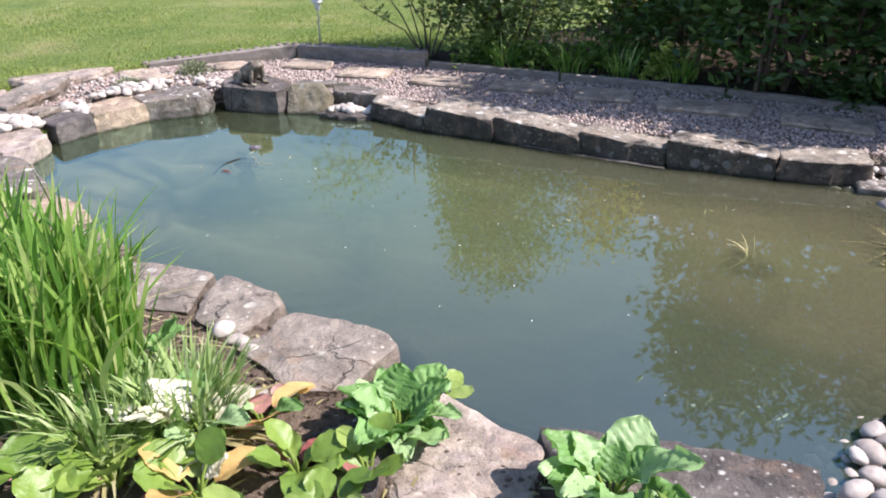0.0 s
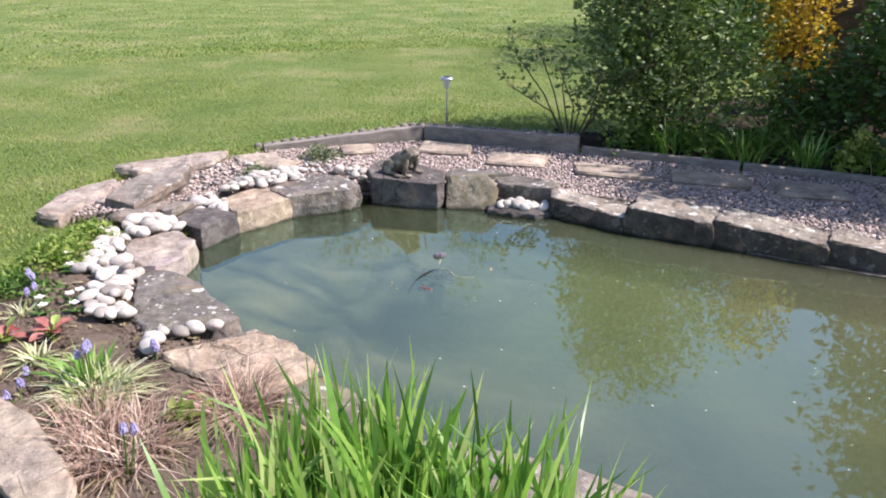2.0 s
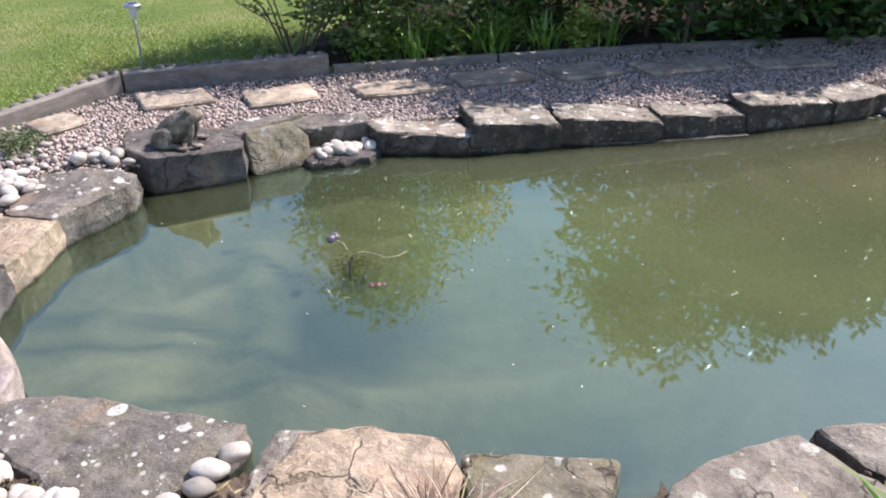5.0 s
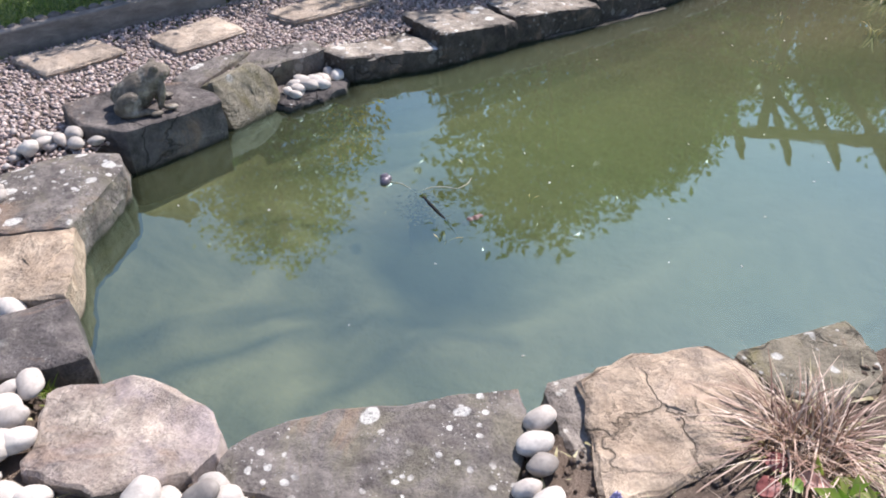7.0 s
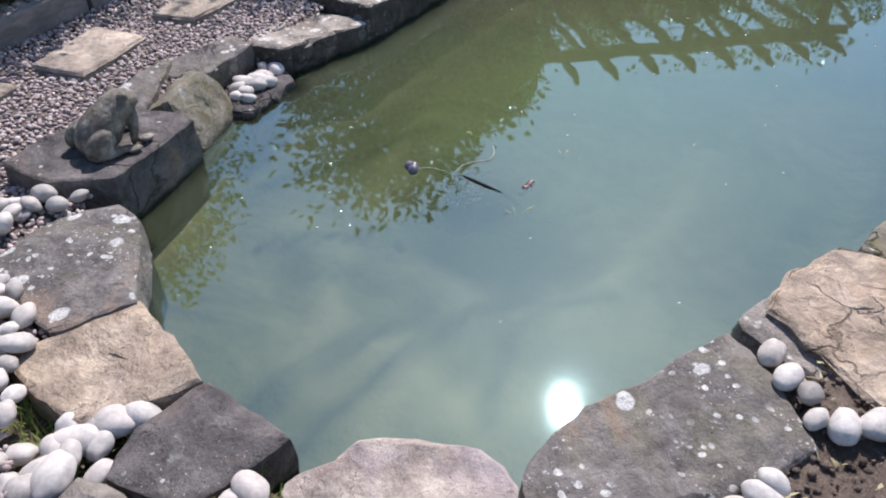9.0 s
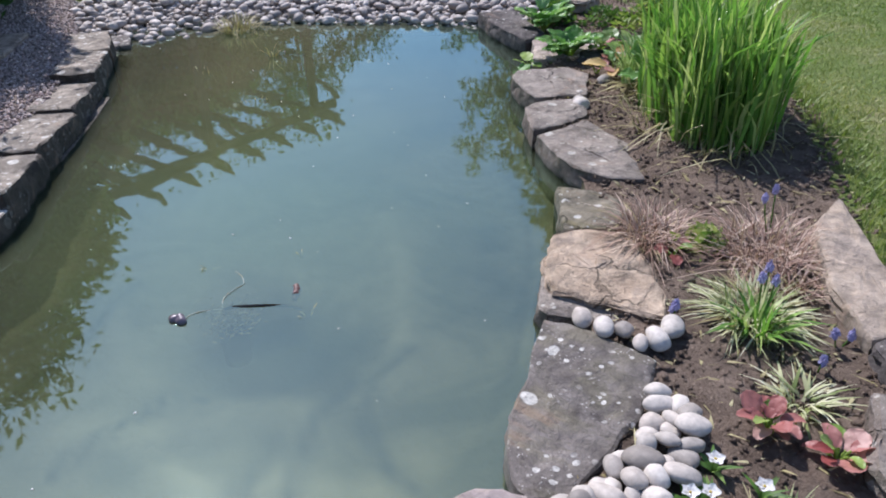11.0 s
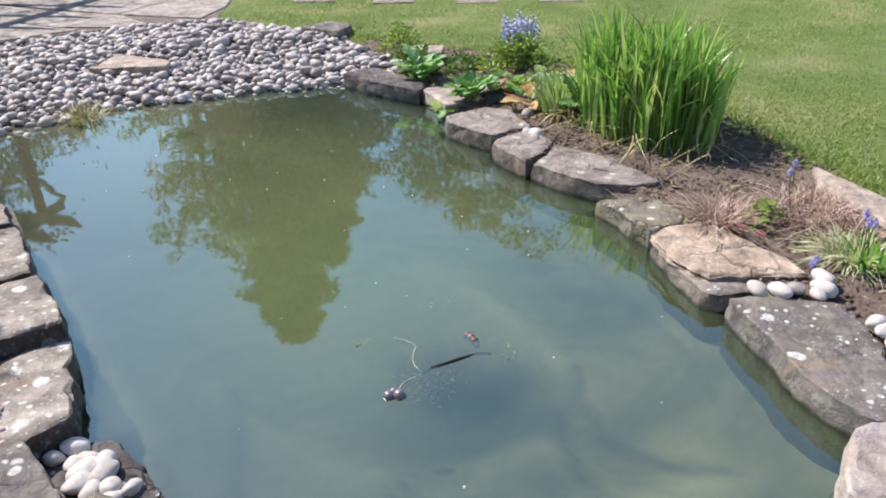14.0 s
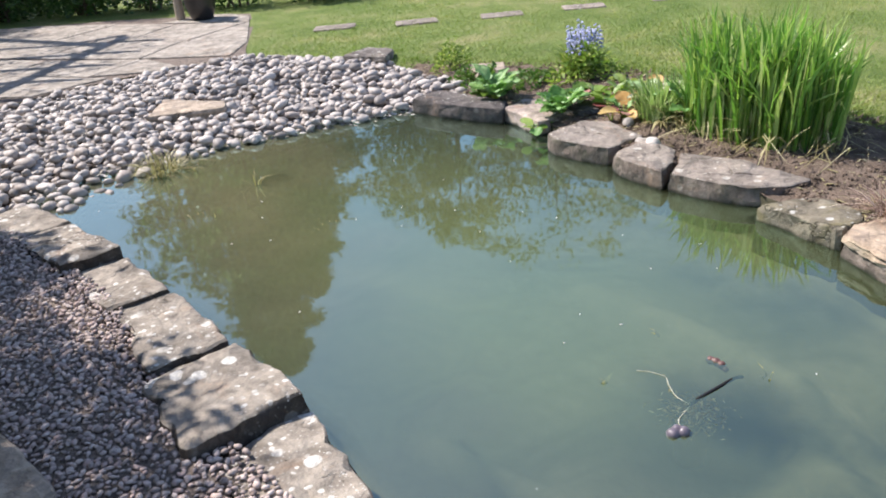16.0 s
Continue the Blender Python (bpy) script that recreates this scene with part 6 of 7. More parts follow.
# ---- shrubs and trees ----
def shrub(name, at, blobs, n, size, mat, label, aspect=0.5, stems=7, category="shrub", inner=0.35):
    """A shrub: stems and leaves gathered on lumpy shells. blobs: (x, y, z, rx, ry, rz)."""
    root = tagged(new(name), label, category)
    root.location = at
    vol = np.array([b[3] * b[4] + b[4] * b[5] + b[3] * b[5] for b in blobs])
    pick = rng.choice(len(blobs), n, p=vol / vol.sum())
    B = np.array(blobs)[pick]
    d = rng.normal(0, 1, (n, 3))
    d /= np.linalg.norm(d, axis=1)[:, None]
    r = 1 - np.abs(rng.normal(0, inner, n))
    wave = 1 + 0.22 * np.sin(d[:, 0] * 7 + B[:, 0] * 5) * np.cos(d[:, 1] * 6 + d[:, 2] * 5) + 0.12 * np.sin(d[:, 2] * 15 + d[:, 0] * 13)
    p = B[:, :3] + d * B[:, 3:] * (np.clip(r, 0.1, 1.05) * wave)[:, None]
    p = p[p[:, 2] > 0.02]
    v, f = leaflets(p, size * rng.uniform(0.6, 1.25, len(p)), aspect, 0.6)
    part("foliage", mesh_np("foliage", v, f, M[mat]), root)
    chunks = []
    for k in range(stems):
        b = blobs[k % len(blobs)]
        tip = Vector(b[:3]) + Vector((rng.uniform(-0.6, 0.6) * b[3], rng.uniform(-0.6, 0.6) * b[4], rng.uniform(0.0, 0.7) * b[5]))
        foot = Vector((b[0] * 0.7 + rng.uniform(-0.1, 0.1), b[1] * 0.7 + rng.uniform(-0.1, 0.1), -0.05))
        midp = foot.lerp(tip, 0.5) + Vector((rng.uniform(-0.08, 0.08), rng.uniform(-0.08, 0.08), 0.1))
        chunks.append(tube([foot, midp, tip], [0.022, 0.015, 0.005], 5))
        for q in range(3):
            t2 = midp.lerp(tip, 0.3 * q + 0.1)
            chunks.append(tube([t2, t2 + Vector((rng.uniform(-0.3, 0.3), rng.uniform(-0.3, 0.3), rng.uniform(0.05, 0.3)))], [0.008, 0.003], 4))
    part("branching", mesh_np("branching", *join(chunks), M["bark"]), root)
    return root


shrub("privet_bush", (0.62, 7.12, 0), [(0, 0, 1.1, 0.75, 0.75, 0.8), (-0.1, -0.1, 1.6, 0.5, 0.5, 0.5), (0.1, -0.2, 0.5, 0.75, 0.6, 0.5), (-0.3, -0.1, 0.4, 0.4, 0.4, 0.4), (-0.25, 0.0, 1.0, 0.45, 0.5, 0.5)], 16000, 0.055, "privet", "bushy shrub with small pale-edged leaves", 0.5, 12, inner=0.3)
shrub("golden_shrub", (1.6, 7.1, 0), [(0, 0, 1.2, 0.35, 0.35, 0.6), (0.1, 0.1, 0.7, 0.3, 0.3, 0.45)], 2600, 0.06, "gold", "shrub with golden yellow spring leaves")
shrub("laurel_hedge", (2.6, 5.82, 0), [(0, 0.1, 1.5, 0.85, 0.7, 1.25), (-0.3, 0.25, 0.9, 0.5, 0.5, 0.6), (0.5, -0.35, 1.1, 0.7, 0.55, 0.9), (0.1, -0.1, 0.4, 0.9, 0.6, 0.5), (0.0, -0.3, 1.95, 0.75, 0.65, 0.75), (-0.35, -0.4, 1.75, 0.5, 0.45, 0.55)], 9000, 0.105, "laurel", "tall laurel with broad glossy dark leaves", 0.42, 12, inner=0.25)
shrub("laurel_hedge", (3.85, 5.18, 0), [(0, 0, 1.5, 0.9, 0.7, 1.35), (-0.2, -0.4, 0.9, 0.7, 0.5, 0.8), (0, -0.1, 0.4, 1.0, 0.6, 0.5), (0.3, -0.1, 2.1, 0.7, 0.6, 0.7), (-0.1, -0.55, 1.7, 0.7, 0.45, 0.7)], 18000, 0.105, "laurel", "tall laurel with broad glossy dark leaves", 0.42, 12, inner=0.25)
shrub("laurel_hedge", (5.3, 4.75, 0), [(0, 0, 1.5, 0.9, 0.7, 1.35), (-0.1, -0.2, 0.8, 0.8, 0.6, 0.8), (0, 0, 0.35, 1.0, 0.7, 0.45), (0.1, 0, 2.2, 0.6, 0.5, 0.65)], 13000, 0.105, "laurel", "tall laurel with broad glossy dark leaves", 0.42, 12, inner=0.25)


# Shrubs hidden behind the bushes, added to cast the dark patch on the lawn.
shrub("far_shrub", (2.75, 11.3, 0), [(0, 0, 1.5, 1.15, 1.5, 1.8), (0.3, 0.2, 0.6, 1.3, 1.0, 0.6)], 6000, 0.11, "laurel", "rounded shrub across the lawn, added for its shadow", 0.5, 8, inner=0.25)
shrub("far_shrub", (4.0, 14.0, 0), [(0, 0, 1.8, 1.6, 1.8, 2.1), (-0.3, 0.2, 0.6, 1.3, 1.0, 0.6)], 6000, 0.13, "laurel", "rounded shrub across the lawn, added for its shadow", 0.5, 8, inner=0.25)


def rose():
    root = tagged(new("rose_bush"), "sparse young rose with thin dark stems", "shrub")
    root.location = (-0.1, 7.08, 0)
    ch, tips = [], []
    for k in range(9):
        a = rng.uniform(1.6, 6.0)
        h = rng.uniform(0.45, 0.95)
        s = rng.uniform(0.15, 0.75)
        pts = [Vector((0.05 * math.cos(a), 0.05 * math.sin(a), -0.03)), Vector((s * 0.45 * math.cos(a + 0.3), s * 0.45 * math.sin(a + 0.3), h * rng.uniform(0.45, 0.65))), Vector((s * math.cos(a), s * math.sin(a), h))]
        ch.append(tube(pts, [0.008, 0.006, 0.003], 5))
        for q in np.linspace(0.35, 1.0, 7):
            p = pts[1].lerp(pts[2], q)
            t = p + Vector((rng.uniform(-0.1, 0.1), rng.uniform(-0.1, 0.1), rng.uniform(0.0, 0.1)))
            ch.append(tube([p, t], [0.003, 0.002], 4))
            tips += [(t + Vector(rng.normal(0, 0.025, 3)))[:] for _ in range(6)]
    part("stem", mesh_np("stem", *join(ch), M["bark"]), root)
    v, f = leaflets(np.array(tips), rng.uniform(0.03, 0.06, len(tips)), 0.6, 0.6)
    part("foliage", mesh_np("foliage", v, f, M["privet"]), root)


rose()
for x, y, r, h, mat, label in ((0.35, 6.75, 0.3, 0.3, "herb", "low leafy plants under the shrubs"), (1.2, 6.42, 0.3, 0.35, "herb", "low leafy plants under the shrubs"), (1.75, 6.1, 0.22, 0.3, "lime", "low plant with pale leaves behind the boards"),
                               (0.8, 6.6, 0.3, 0.25, "herb", "low leafy plants under the shrubs"), (1.6, 6.6, 0.35, 0.5, "herb", "dark ferny plant under the shrubs"), (2.9, 5.4, 0.3, 0.25, "laurel", "low shoots at the foot of the laurel")):
    herb("undergrowth", x, y, r, h, 420, 0.07, mat, label, 0.4, 0.0)
shrub("undergrowth_shrub", (2.05, 6.55, 0), [(0, 0, 0.5, 0.5, 0.4, 0.5), (-0.4, 0.15, 0.35, 0.45, 0.35, 0.35), (0.3, 0.3, 0.8, 0.4, 0.4, 0.5)], 3600, 0.07, "laurel", "dark leafy undergrowth between the shrubs", 0.45, 6)
for x, y in ((1.45, 6.2), (1.85, 6.0), (1.05, 6.35), (0.55, 6.62)):
    clump("undergrowth", (x, y, 0.0), 0.14, 70, 0.34, 0.014, 0.5, "tall", "green strap leaves behind the timber edging")


def tree(name, at, height, trunk, crown, n, size, mat, label, limbs=9, first=0.35, aspect=0.5, inner=0.3, lean=(0, 0)):
    """A broadleaf tree: trunk, limbs and clumps of leaves round the limbs' ends. crown: (radius, squash)."""
    root = tagged(new(name), label, "tree")
    root.location = at
    top = Vector((lean[0], lean[1], height))
    ch = [tube([(0, 0, -0.1), (lean[0] * 0.2, lean[1] * 0.2, height * 0.3), (lean[0] * 0.6, lean[1] * 0.6, height * 0.65), top * 0.97], [trunk, trunk * 0.8, trunk * 0.5, trunk * 0.1], 9)]
    tips = []
    for k in range(limbs):
        h = first + (0.93 - first) * (k + 0.5) / limbs
        a = k * 2.4 + rng.uniform(-0.4, 0.4)
        reach = crown[0] * (0.55 + 0.5 * math.sin(math.pi * min(1.0, (h - first) / (1 - first) * 0.8 + 0.15))) * rng.uniform(0.75, 1.1)
        p0 = Vector((lean[0] * h, lean[1] * h, height * h * 0.92))
        p2 = p0 + Vector((math.cos(a) * reach, math.sin(a) * reach, reach * rng.uniform(0.25, 0.7) * crown[1]))
        p1 = p0.lerp(p2, 0.5) + Vector((0, 0, reach * 0.12))
        ch.append(tube([p0, p1, p2], [trunk * 0.35 * (1.1 - h), trunk * 0.2 * (1.1 - h) + 0.01, 0.01], 6))
        for q in (0.45, 0.7, 1.0):
            c = p1.lerp(p2, q * 1.2 - 0.2)
            tips.append((*c, reach * rng.uniform(0.28, 0.45)))
            for _ in range(2):
                e = c + Vector(rng.normal(0, reach * 0.22, 3))
                ch.append(tube([c, e], [0.018, 0.006], 4))
                tips.append((*e, reach * rng.uniform(0.18, 0.3)))
    tips.append((*top, crown[0] * 0.3))
    T = np.array(tips)
    pick = rng.integers(0, len(T), n)
    d = rng.normal(0, 1, (n, 3))
    d /= np.linalg.norm(d, axis=1)[:, None]
    p = T[pick, :3] + d * (T[pick, 3] * np.clip(1 - np.abs(rng.normal(0, inner, n)), 0.1, 1.1))[:, None] * np.array([1, 1, 0.75])
    v, f = leaflets(p, size * rng.uniform(0.6, 1.3, n), aspect, 0.5)
    part("trunk", mesh_np("trunk", *join(ch), M["bark"], True), root)
    part("crown", mesh_np("crown", v, f, M[mat]), root)


def conifer(name, at, height, radius, n, label):
    root = tagged(new(name), label, "tree")
    root.location = at
    part("trunk", mesh_np("trunk", *tube([(0, 0, -0.1), (0, 0, height * 0.5), (0, 0, height * 0.98)], [height * 0.02, height * 0.012, 0.02], 8), M["bark"], True), root)
    tiers = 26
    t = rng.integers(0, tiers, n)
    h = 0.08 + 0.9 * (t + rng.uniform(0, 0.8, n)) / tiers
    bough = rng.integers(0, 9, n)
    a = bough * 0.7 + t * 1.3 + rng.normal(0, 0.16, n)
    q = np.sqrt(rng.uniform(0.03, 1, n))
    reach = radius * (1 - h) ** 0.7 * (0.8 + 0.35 * np.sin(t * 2.1 + bough * 1.7))
    p = np.column_stack([np.cos(a) * reach * q, np.sin(a) * reach * q, height * h - q * reach * 0.25 + rng.normal(0, height * 0.006, n)])
    v, f = leaflets(p, height * 0.02 * rng.uniform(0.6, 1.3, n), 0.35, 0.3)
    part("crown", mesh_np("crown", v, f, M["conifer"]), root)


conifer("conifer", (17.3, -16.9, 0), 18.3, 7.2, 40000, "tall narrow conifer beyond the garden")
conifer("conifer", (15.9, -18.1, 0), 14.6, 5.6, 24000, "dense conifer beyond the garden")
tree("broadleaf_tree", (17.0, -12.6, 0), 11.0, 0.2, (2.3, 1.0), 6000, 0.15, "privet", "loose spring tree beyond the garden", 12)
tree("broadleaf_tree", (9.6, -20.5, 0), 11.0, 0.25, (3.6, 0.8), 18000, 0.2, "conifer", "leafy tree beyond the garden", 12)
tree("broadleaf_tree", (5.5, -20.0, 0), 10.5, 0.22, (3.4, 0.8), 8000, 0.17, "conifer", "thinly leaved tree beyond the garden", 11)
tree("broadleaf_tree", (12.6, -2.2, 0), 4.35, 0.12, (1.8, 0.6), 15000, 0.11, "laurel", "dense small tree behind the pergola", 11, 0.25)
tree("broadleaf_tree", (12.5, 1.5, 0), 4.6, 0.12, (2.0, 0.7), 12000, 0.11, "laurel", "dense small tree behind the pergola", 10, 0.2)
tree("bare_tree", (-1.0, 27.0, 0), 9.0, 0.2, (3.5, 1.0), 2500, 0.14, "privet", "almost bare tree far across the lawn", 14)


for x, y, top in ((10.1, 4.4, 4.1), (10.6, 2.7, 3.9), (11.0, 1.0, 3.95), (11.6, -0.6, 3.6)):
    shrub("tall_hedge", (x, y, 0), [(0, 0, top - 1.0, 1.0, 1.15, 1.0), (0.1, 0.1, 1.9, 1.05, 1.2, 1.3), (0, 0, 0.7, 1.1, 1.2, 0.8), (-0.2, 0.4, top - 0.6, 0.6, 0.7, 0.7)], 9000, 0.15, "laurel", "tall dark evergreen hedge behind the pergola", 0.45, 9, category="hedge", inner=0.25)


# ---- back boundary of the garden ----
def fence(a, b, h, label):
    a, b = Vector((*a, 0)), Vector((*b, 0))
    root = tagged(new("fence"), label, "fence")
    n = int((b - a).length / 0.15)
    rot = math.atan2(b.y - a.y, b.x - a.x)
    board = beam_mesh("board", (0.155, 0.02, h), M["fence"])
    for i in range(n):
        p = a.lerp(b, (i + 0.5) / n)
        part("board", board, root, m=Matrix.Translation((p.x, p.y, h / 2 + 0.01 * (i % 2))) @ Matrix.Rotation(rot + (0.12 if i % 2 else -0.05), 4, "Z"))
    for i in range(int((b - a).length / 1.8) + 1):
        p = a.lerp(b, min(1.0, i * 1.8 / (b - a).length))
        part("post", beam_mesh("post", (0.1, 0.1, h + 0.08), M["fence"]), root, m=Matrix.Translation((p.x, p.y - 0.08, h / 2)) @ Matrix.Rotation(rot, 4, "Z"))


fence((2.0, 8.11), (7.0, 5.9), 1.7, "brown featherboard fence behind the shrubs")
for x, y, s in ((5.6, -2.6, 0.9), (6.9, -2.45, 1.0), (4.4, -3.0, 0.5)):
    shrub("border_shrub", (x, y, 0), [(0, 0, 0.5 * s, 0.7, 0.5, 0.55 * s), (0.2, 0.1, 0.3, 0.6, 0.5, 0.35)], 1500, 0.09, "laurel", "dark evergreen shrub behind the patio", 0.45, 6)


for x, y in ((8.1, -2.15), (9.2, -1.75), (10.3, -1.4)):
    shrub("border_shrub", (x, y, 0), [(0, 0, 0.75, 0.75, 0.55, 0.85), (0.1, 0.0, 0.3, 0.8, 0.6, 0.4), (-0.2, 0.1, 1.2, 0.5, 0.45, 0.5)], 5000, 0.09, "laurel", "tall dark evergreen shrub behind the patio", 0.45, 8, inner=0.25)
shrub("flowering_shrub", (7.45, -2.75, 0), [(0, 0, 0.25, 0.55, 0.35, 0.28)], 420, 0.07, "white_flower", "low shrub covered in white blossom", 0.7, 6)


def pot(x, y):
    root = tagged(new("plant_pot"), "round black glazed pot standing on the patio", "pot")
    root.location = (x, y, 0.018)
    prof = [(0.0, 0.0), (0.13, 0.0), (0.17, 0.1), (0.2, 0.24), (0.19, 0.32), (0.22, 0.33), (0.22, 0.37), (0.19, 0.37), (0.17, 0.3), (0.0, 0.3)]
    n = 28
    vs = [(r * math.cos(2 * math.pi * k / n), r * math.sin(2 * math.pi * k / n), z) for r, z in prof for k in range(n)]
    fs = [(i * n + k, i * n + (k + 1) % n, (i + 1) * n + (k + 1) % n, (i + 1) * n + k) for i in range(len(prof) - 1) for k in range(n)]
    part("body", mesh_np("body", np.array(vs), np.array(fs), M["pot"], True), root)


pot(5.42, -1.5)
stump = tagged(new("timber_post", mesh_np("timber_post", *tube([(0, 0, 0), (-0.03, 0.02, 0.5), (-0.08, 0.03, 1.1)], [0.06, 0.055, 0.05], 10), M["stump"], True)), "pale leaning timber post beside the pot", "post")
stump.location = (5.78, -1.5, 0.015)


def planter(x, y, turn, size):
    """A dark timber planter box on the patio."""
    root = tagged(new("planter_box"), "dark timber planter box standing on the patio", "planter")
    root.matrix_world = pose(x, y, 0.02, 0, 0, turn)
    w, d, h = size
    for sx, sy, length, spin in ((0, -d / 2, w, 0), (0, d / 2, w, 0), (-w / 2, 0, d - 0.03, 90), (w / 2, 0, d - 0.03, 90)):
        for k in range(4):
            part("board", beam_mesh("board", (length, 0.025, h / 4 - 0.006), M["pergola"]), root, m=pose(sx, sy, h * (k + 0.5) / 4, 0, 0, spin))
    for sx, sy in ((-1, -1), (1, -1), (1, 1), (-1, 1)):
        part("post", beam_mesh("post", (0.06, 0.06, h + 0.03), M["pergola"]), root, m=pose(sx * (w / 2 - 0.045), sy * (d / 2 - 0.045), (h + 0.03) / 2))
    bm = bmesh.new()
    bmesh.ops.create_grid(bm, x_segments=12, y_segments=8, size=0.5, matrix=Matrix.Translation((0, 0, h - 0.06)) @ Matrix.Diagonal((w - 0.05, d - 0.05, 1, 1)))
    for v in bm.verts:
        v.co.z += 0.02 * noise.noise(v.co * 9)
    part("soil", mesh_bm("soil", bm, M["mulch"], True), root, "dark potting soil")


planter(7.75, 1.25, 52, (0.95, 0.6, 0.5))


# ---- frog statue ----
def frog():
    bm = bmesh.new()

    def blob(x, y, z, rx, ry, rz, tilt=0.0, sub=3):
        m = Matrix.Translation((x, y, z)) @ Matrix.Rotation(tilt, 4, "Y") @ Matrix.Diagonal((rx, ry, rz, 1))
        bmesh.ops.create_icosphere(bm, subdivisions=sub, radius=1, matrix=m)

    blob(-0.03, 0, 0.082, 0.125, 0.086, 0.072, -0.5)
    blob(-0.05, 0, 0.05, 0.09, 0.09, 0.05, 0.0)
    blob(0.04, 0, 0.13, 0.085, 0.078, 0.055, -0.42)
    blob(0.09, 0, 0.15, 0.05, 0.068, 0.034, -0.1)
    for s in (-1, 1):
        blob(-0.085, 0.08 * s, 0.052, 0.07, 0.034, 0.05, -0.4)
        blob(-0.05, 0.102 * s, 0.016, 0.085, 0.02, 0.016)
        blob(0.03, 0.112 * s, 0.008, 0.034, 0.026, 0.009)
        blob(0.072, 0.064 * s, 0.065, 0.019, 0.018, 0.072, 0.3)
        blob(0.105, 0.072 * s, 0.01, 0.034, 0.024, 0.011)
        blob(0.066, 0.046 * s, 0.182, 0.02, 0.018, 0.017, 0, 2)
    ob = new("frog_statue", mesh_bm("frog_statue", bm, M["frog"], True))
    mod = ob.modifiers.new("fuse", "REMESH")
    mod.mode, mod.voxel_size, mod.use_smooth_shade = "VOXEL", 0.006, True
    ob.matrix_world = pose(-1.455, 5.955, 0.046, 0, 0, -38) @ Matrix.Diagonal((0.86, 0.86, 0.94, 1))
    tagged(ob, "weathered cast-stone frog statue sitting on a dark stone", "statue")


frog()


# ---- solar lamp ----
def lathe(prof, n=20):
    vs = np.array([(r * math.cos(2 * math.pi * k / n), r * math.sin(2 * math.pi * k / n), z) for r, z in prof for k in range(n)])
    fs = np.array([(i * n + k, i * n + (k + 1) % n, (i + 1) * n + (k + 1) % n, (i + 1) * n + k) for i in range(len(prof) - 1) for k in range(n)])
    return vs, fs


def solar_lamp(x, y):
    root = tagged(new("solar_lamp"), "slim steel solar lamp staked in the lawn", "garden lamp")
    root.location = (x, y, 0)
    part("stake", mesh_np("stake", *lathe([(0.0, -0.1), (0.008, 0.0), (0.008, 0.36), (0.0, 0.36)], 12), M["stake"], True), root, "dull grey stake")
    part("lens", mesh_np("lens", *lathe([(0.01, 0.37), (0.022, 0.385), (0.034, 0.44), (0.033, 0.445)]), M["lens"], True), root, "frosted clear lens")
    cap = part("cap", mesh_np("cap", *lathe([(0.033, 0.443), (0.054, 0.446), (0.056, 0.453), (0.046, 0.464), (0.03, 0.468), (0.0, 0.468)]), M["steel"], True), root)
    bm = bmesh.new()
    bmesh.ops.create_cube(bm, size=1, matrix=Matrix.Translation((0, 0, 0.47)) @ Matrix.Diagonal((0.05, 0.05, 0.004, 1)))
    part("solar_panel", mesh_bm("solar_panel", bm, M["panel"]), cap, "dark square solar cell")


solar_lamp(-1.11, 7.28)


# ---- things in the pond ----
def hose(points, r, label):
    pts = smooth_path(points, 30)
    ob = new("hose", mesh_np("hose", *tube(pts, [r] * len(pts), 8), M["rubber"], True))
    tagged(ob, label, "hose", "pond hoses")


def smooth_path(points, n):
    p = np.array(points, dtype=float)
    p = np.vstack([2 * p[0] - p[1], p, 2 * p[-1] - p[-2]])
    out = []
    for t in np.linspace(1, len(p) - 2.001, n):
        i, u = int(t), t - int(t)
        a, b, c, d = p[i - 1], p[i], p[i + 1], p[i + 2]
        out.append(0.5 * (2 * b + (c - a) * u + (2 * a - 5 * b + 4 * c - d) * u * u + (3 * b - a - 3 * c + d) * u ** 3))
    return out


hose([(-1.265, 4.775, -0.16), (-1.29, 4.745, -0.15), (-1.325, 4.7, -0.1465), (-1.36, 4.65, -0.147), (-1.395, 4.59, -0.156), (-1.42, 4.54, -0.18)], 0.006, "black curved hose just breaking the surface")


def small_float(name, at, lobes, mat, rot, label):
    """A float of rounded lobes run together; lobes: (x, y, z, radius)."""
    bm = bmesh.new()
    for x, y, z, r in lobes:
        bmesh.ops.create_icosphere(bm, subdivisions=3, radius=r, matrix=Matrix.Translation((x, y, z)))
    for v in bm.verts:
        v.co *= 1 + 0.1 * noise.noise(v.co * 60 + Vector((at[0], at[1], 0)))
    ob = new(name, mesh_bm(name, bm, M[mat], True))
    mod = ob.modifiers.new("fuse", "REMESH")
    mod.mode, mod.voxel_size, mod.use_smooth_shade = "VOXEL", 0.004, True
    ob.matrix_world = pose(at[0], at[1], at[2], 0, 0, rot)
    tagged(ob, label, "float")


small_float("pump_float", (-1.245, 4.945, WATER_Z - 0.004), [(-0.018, 0, 0.006, 0.02), (0.018, 0.004, 0.004, 0.021), (0.0, -0.01, 0.012, 0.016)], "float", 20, "wet grey-violet double float of the pond pump")
small_float("pump_float", (-1.335, 4.515, WATER_Z - 0.016), [(-0.03, 0, 0.006, 0.016), (-0.008, 0.003, 0.008, 0.017), (0.016, 0.0, 0.007, 0.016), (0.036, -0.004, 0.0, 0.011)], "float_red", 150, "red-brown slug-shaped float just at the surface")


def cord(points, r, label):
    ob = new("cord", mesh_np("cord", *tube(smooth_path(points, 16), [r] * 16, 5), M["string"], True))
    tagged(ob, label, "cord", "pump cords")


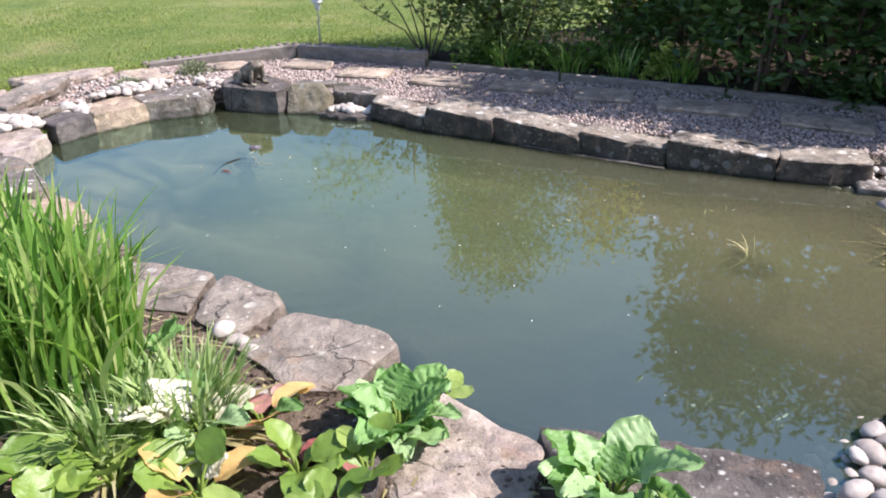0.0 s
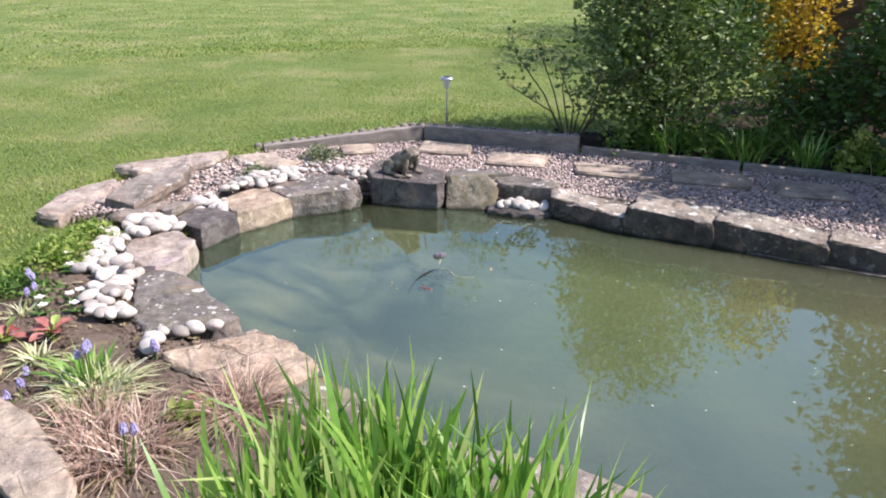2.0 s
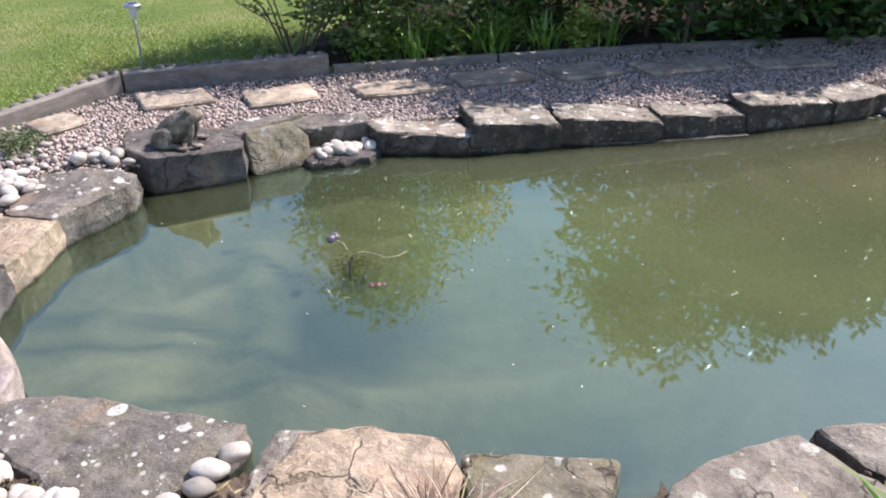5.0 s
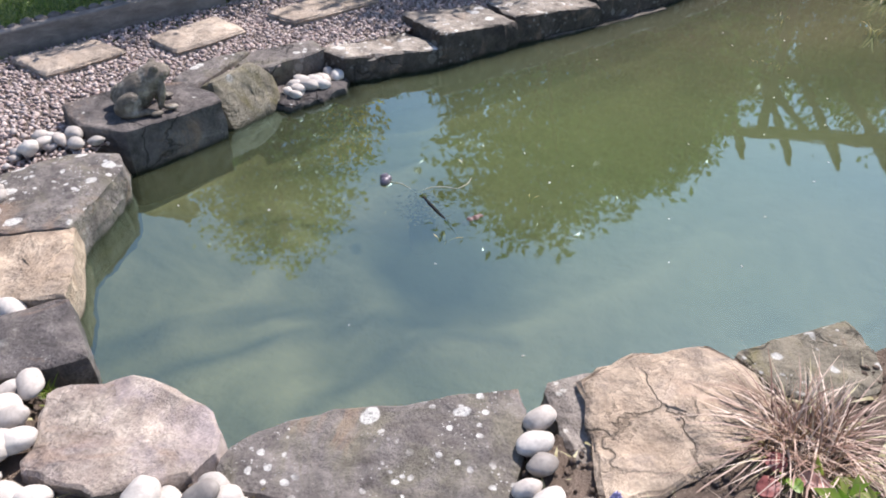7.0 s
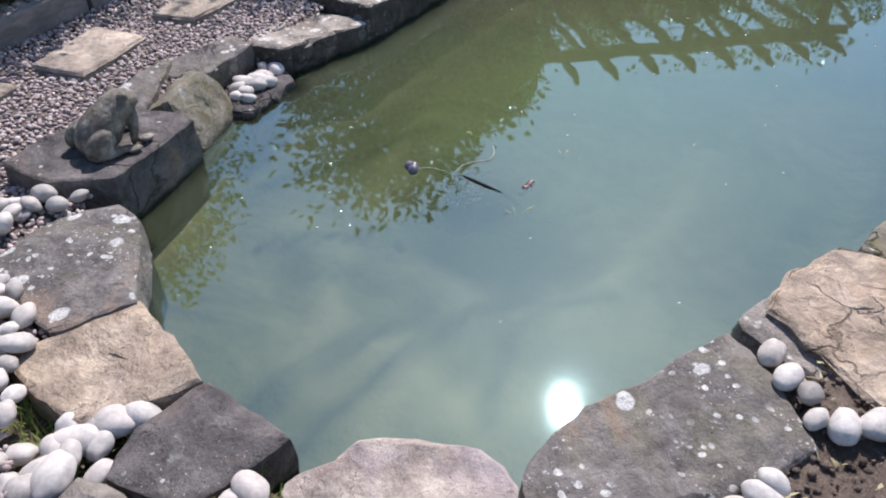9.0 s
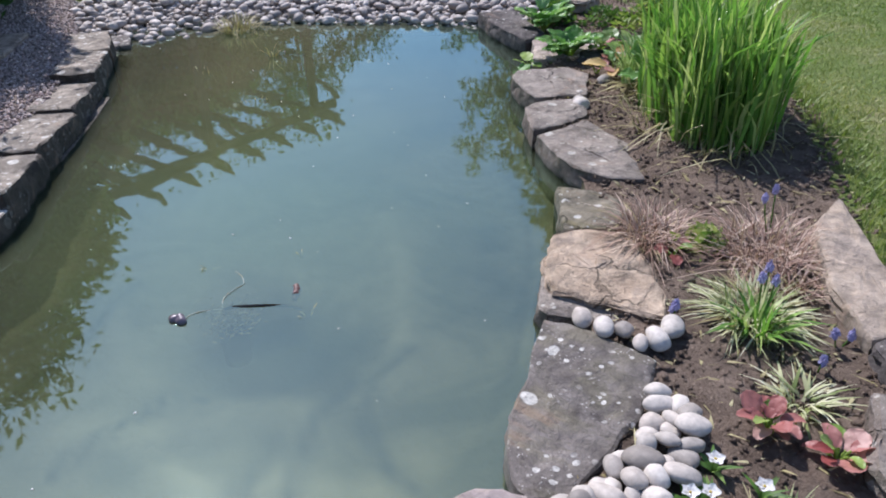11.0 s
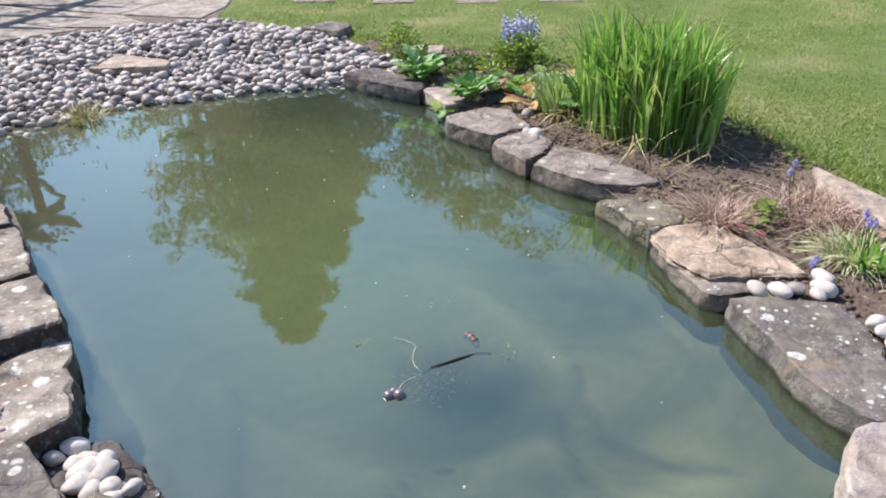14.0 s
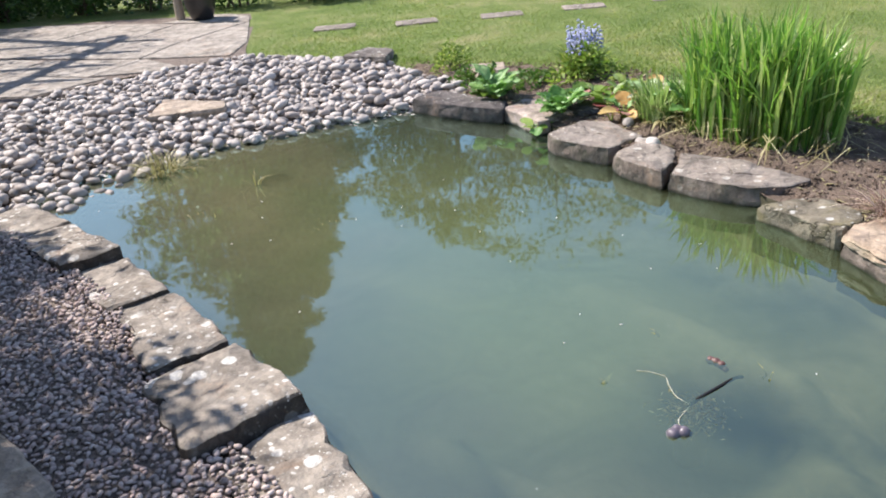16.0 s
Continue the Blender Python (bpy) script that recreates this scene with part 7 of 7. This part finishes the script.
W = WATER_Z
cord([(-1.25, 4.925, W + 0.003), (-1.24, 4.88, W + 0.002), (-1.255, 4.83, W), (-1.265, 4.785, W - 0.01)], 0.0014, "pale cord from the float to the pump")
cord([(-1.265, 4.785, W - 0.004), (-1.22, 4.76, W + 0.002), (-1.19, 4.71, W + 0.004), (-1.175, 4.66, W + 0.001)], 0.0014, "pale cord trailing over the water")
cord([(-1.17, 4.655, W + 0.003), (-1.12, 4.64, W + 0.001), (-1.07, 4.645, W + 0.002)], 0.0012, "thin pale cord end afloat")


def pump_weed():
    """Brown weed hanging below the surface round the pump's hose."""
    n = 600
    d = rng.normal(0, 1, (n, 3)) * np.array([0.045, 0.04, 0.014])
    v, f = leaflets(d, rng.uniform(0.01, 0.03, n), 0.3, 0.3)
    root = tagged(new("pump_weed"), "brown weed clinging to the sunken pump", "pond weed")
    root.location = (-1.275, 4.765, W - 0.055)
    part("foliage", mesh_np("foliage", v, f, M["weed"]), root)
    part("strainer", mesh_np("strainer", *lathe([(0.0, -0.2), (0.05, -0.2), (0.055, -0.06), (0.03, -0.03), (0.0, -0.03)], 16), M["rubber"], True), root, "black strainer cage")


pump_weed()
for x, y, n, h, label, r in ((2.25, 3.18, 160, 0.2, "tuft of pale dry grass at the shore", 0.12), (1.45, 3.27, 7, 0.15, "few pale reed shoots on a drowned clump", 0.03), (0.7, 3.75, 9, 0.05, "wisps of floating weed", 0.08), (1.46, 3.78, 8, 0.05, "wisps of floating straw", 0.1),
                             (2.05, 3.1, 8, 0.08, "few reed shoots near the shore", 0.07), (-0.97, 4.72, 5, 0.05, "pale twig afloat on the pond", 0.015), (-1.5, 4.55, 4, 0.05, "pale twig afloat on the pond", 0.02), (-1.12, 4.38, 2, 0.05, "pale twig afloat on the pond", 0.01)):
    root = clump("water_grass", (x, y, WATER_Z), r, n, h, 0.008, 0.55 if n < 10 else 0.9, "straw", label, droop=0.5)


def drowned_clump(x, y, r):
    bm = bmesh.new()
    bmesh.ops.create_icosphere(bm, subdivisions=3, radius=1)
    for v in bm.verts:
        v.co *= 1 + 0.3 * noise.noise(v.co * 2.5 + Vector((x, y, 0)))
        v.co = Vector((v.co.x * r, v.co.y * r, v.co.z * 0.13))
    ob = new("drowned_clump", mesh_bm("drowned_clump", bm, M["mulch"], True))
    ob.location = (x, y, WATER_Z - 0.135)
    tagged(ob, "dark root clump of a water plant under the surface", "root clump")


drowned_clump(1.4, 3.15, 0.2)
drowned_clump(2.0, 3.1, 0.22)


# specks afloat on the water
def specks():
    n = 55
    x, y = rng.uniform(-2.4, 2.2, n), rng.uniform(2.4, 5.6, n)
    k = inside(rim_curve[::3], x, y) & (edge_distance(rim_curve[::3], x, y) > 0.25)
    pos = np.column_stack([x, y, np.full(n, WATER_Z + 0.001)])[k]
    me = joined_pebbles("floating_petals", pos, rng.uniform(0.005, 0.016, len(pos)), CHIPS, M["white_flower"], (1.0, 0.6, 0.12), 0.05)
    tagged(new("floating_petals", me), "pale petals and seeds afloat on the water", "petals", kind="stuff")


specks()


# ---- lawn blades ----
def lawn_blades():
    def area(x, y, h, wide=1.0):
        ok = ~inside(BED, x, y) & ~inside(GRAVEL, x, y) & ~inside(BEACH, x, y) & ~inside(rim_curve[::3], x, y) & ~inside(BORDER, x, y)
        ok &= ~((x > 3.4 + np.clip(-(y - 0.4) * 0.62, 0, 1.6)) & (y > -2.0) & (y < 4.7))
        x, y = x[ok], y[ok]
        m = len(x)
        z = ground_z(x, y) - 0.004
        edge = np.minimum(edge_distance(GRAVEL, x, y), edge_distance(BED, x, y))
        hh = h * rng.uniform(0.4, 1.3, m) * (1 + 0.9 * (edge < 0.14)) * (1 + 0.35 * rumple(x, y, 1.6, 4.0))
        a = rng.uniform(0, 6.3, m)
        lean = rng.uniform(0.3, 1.5, m) * hh
        w = rng.uniform(0.0022, 0.005, m) * wide
        c = np.column_stack([x, y, z])
        s = np.column_stack([-np.sin(a), np.cos(a), np.zeros(m)]) * w[:, None]
        t = c + np.column_stack([np.cos(a) * lean, np.sin(a) * lean, hh])
        return np.stack([c - s, c + s, t], axis=1).reshape(-1, 3)

    # denser near the pond, thinning out with distance
    def fan(n, a0, a1, r0, r1):
        a, q = rng.uniform(radians(a0), radians(a1), n), r0 + (r1 - r0) * rng.uniform(0, 1, n) ** 1.35
        return q, -0.5 + q * np.cos(a), 4.2 + q * np.sin(a)

    chunks = []
    for n, a0, a1, r0, r1, h in ((190000, 62, 190, 2.3, 9.5, 0.024), (50000, 70, 165, 8.5, 24.0, 0.03), (210000, 195, 335, 2.2, 9.5, 0.022), (16000, 330, 352, 3.0, 6.0, 0.022)):
        q, x, y = fan(n, a0, a1, r0, r1)
        chunks.append(area(x, y, h, 1.0 + (r0 > 8) * 2.4))
    v = np.vstack(chunks)
    f = np.arange(len(v)).reshape(-1, 3)
    tagged(new("grass", mesh_np("grass", v, f, M["grass"])), "short mown grass blades of the lawn", "grass", kind="stuff")


lawn_blades()
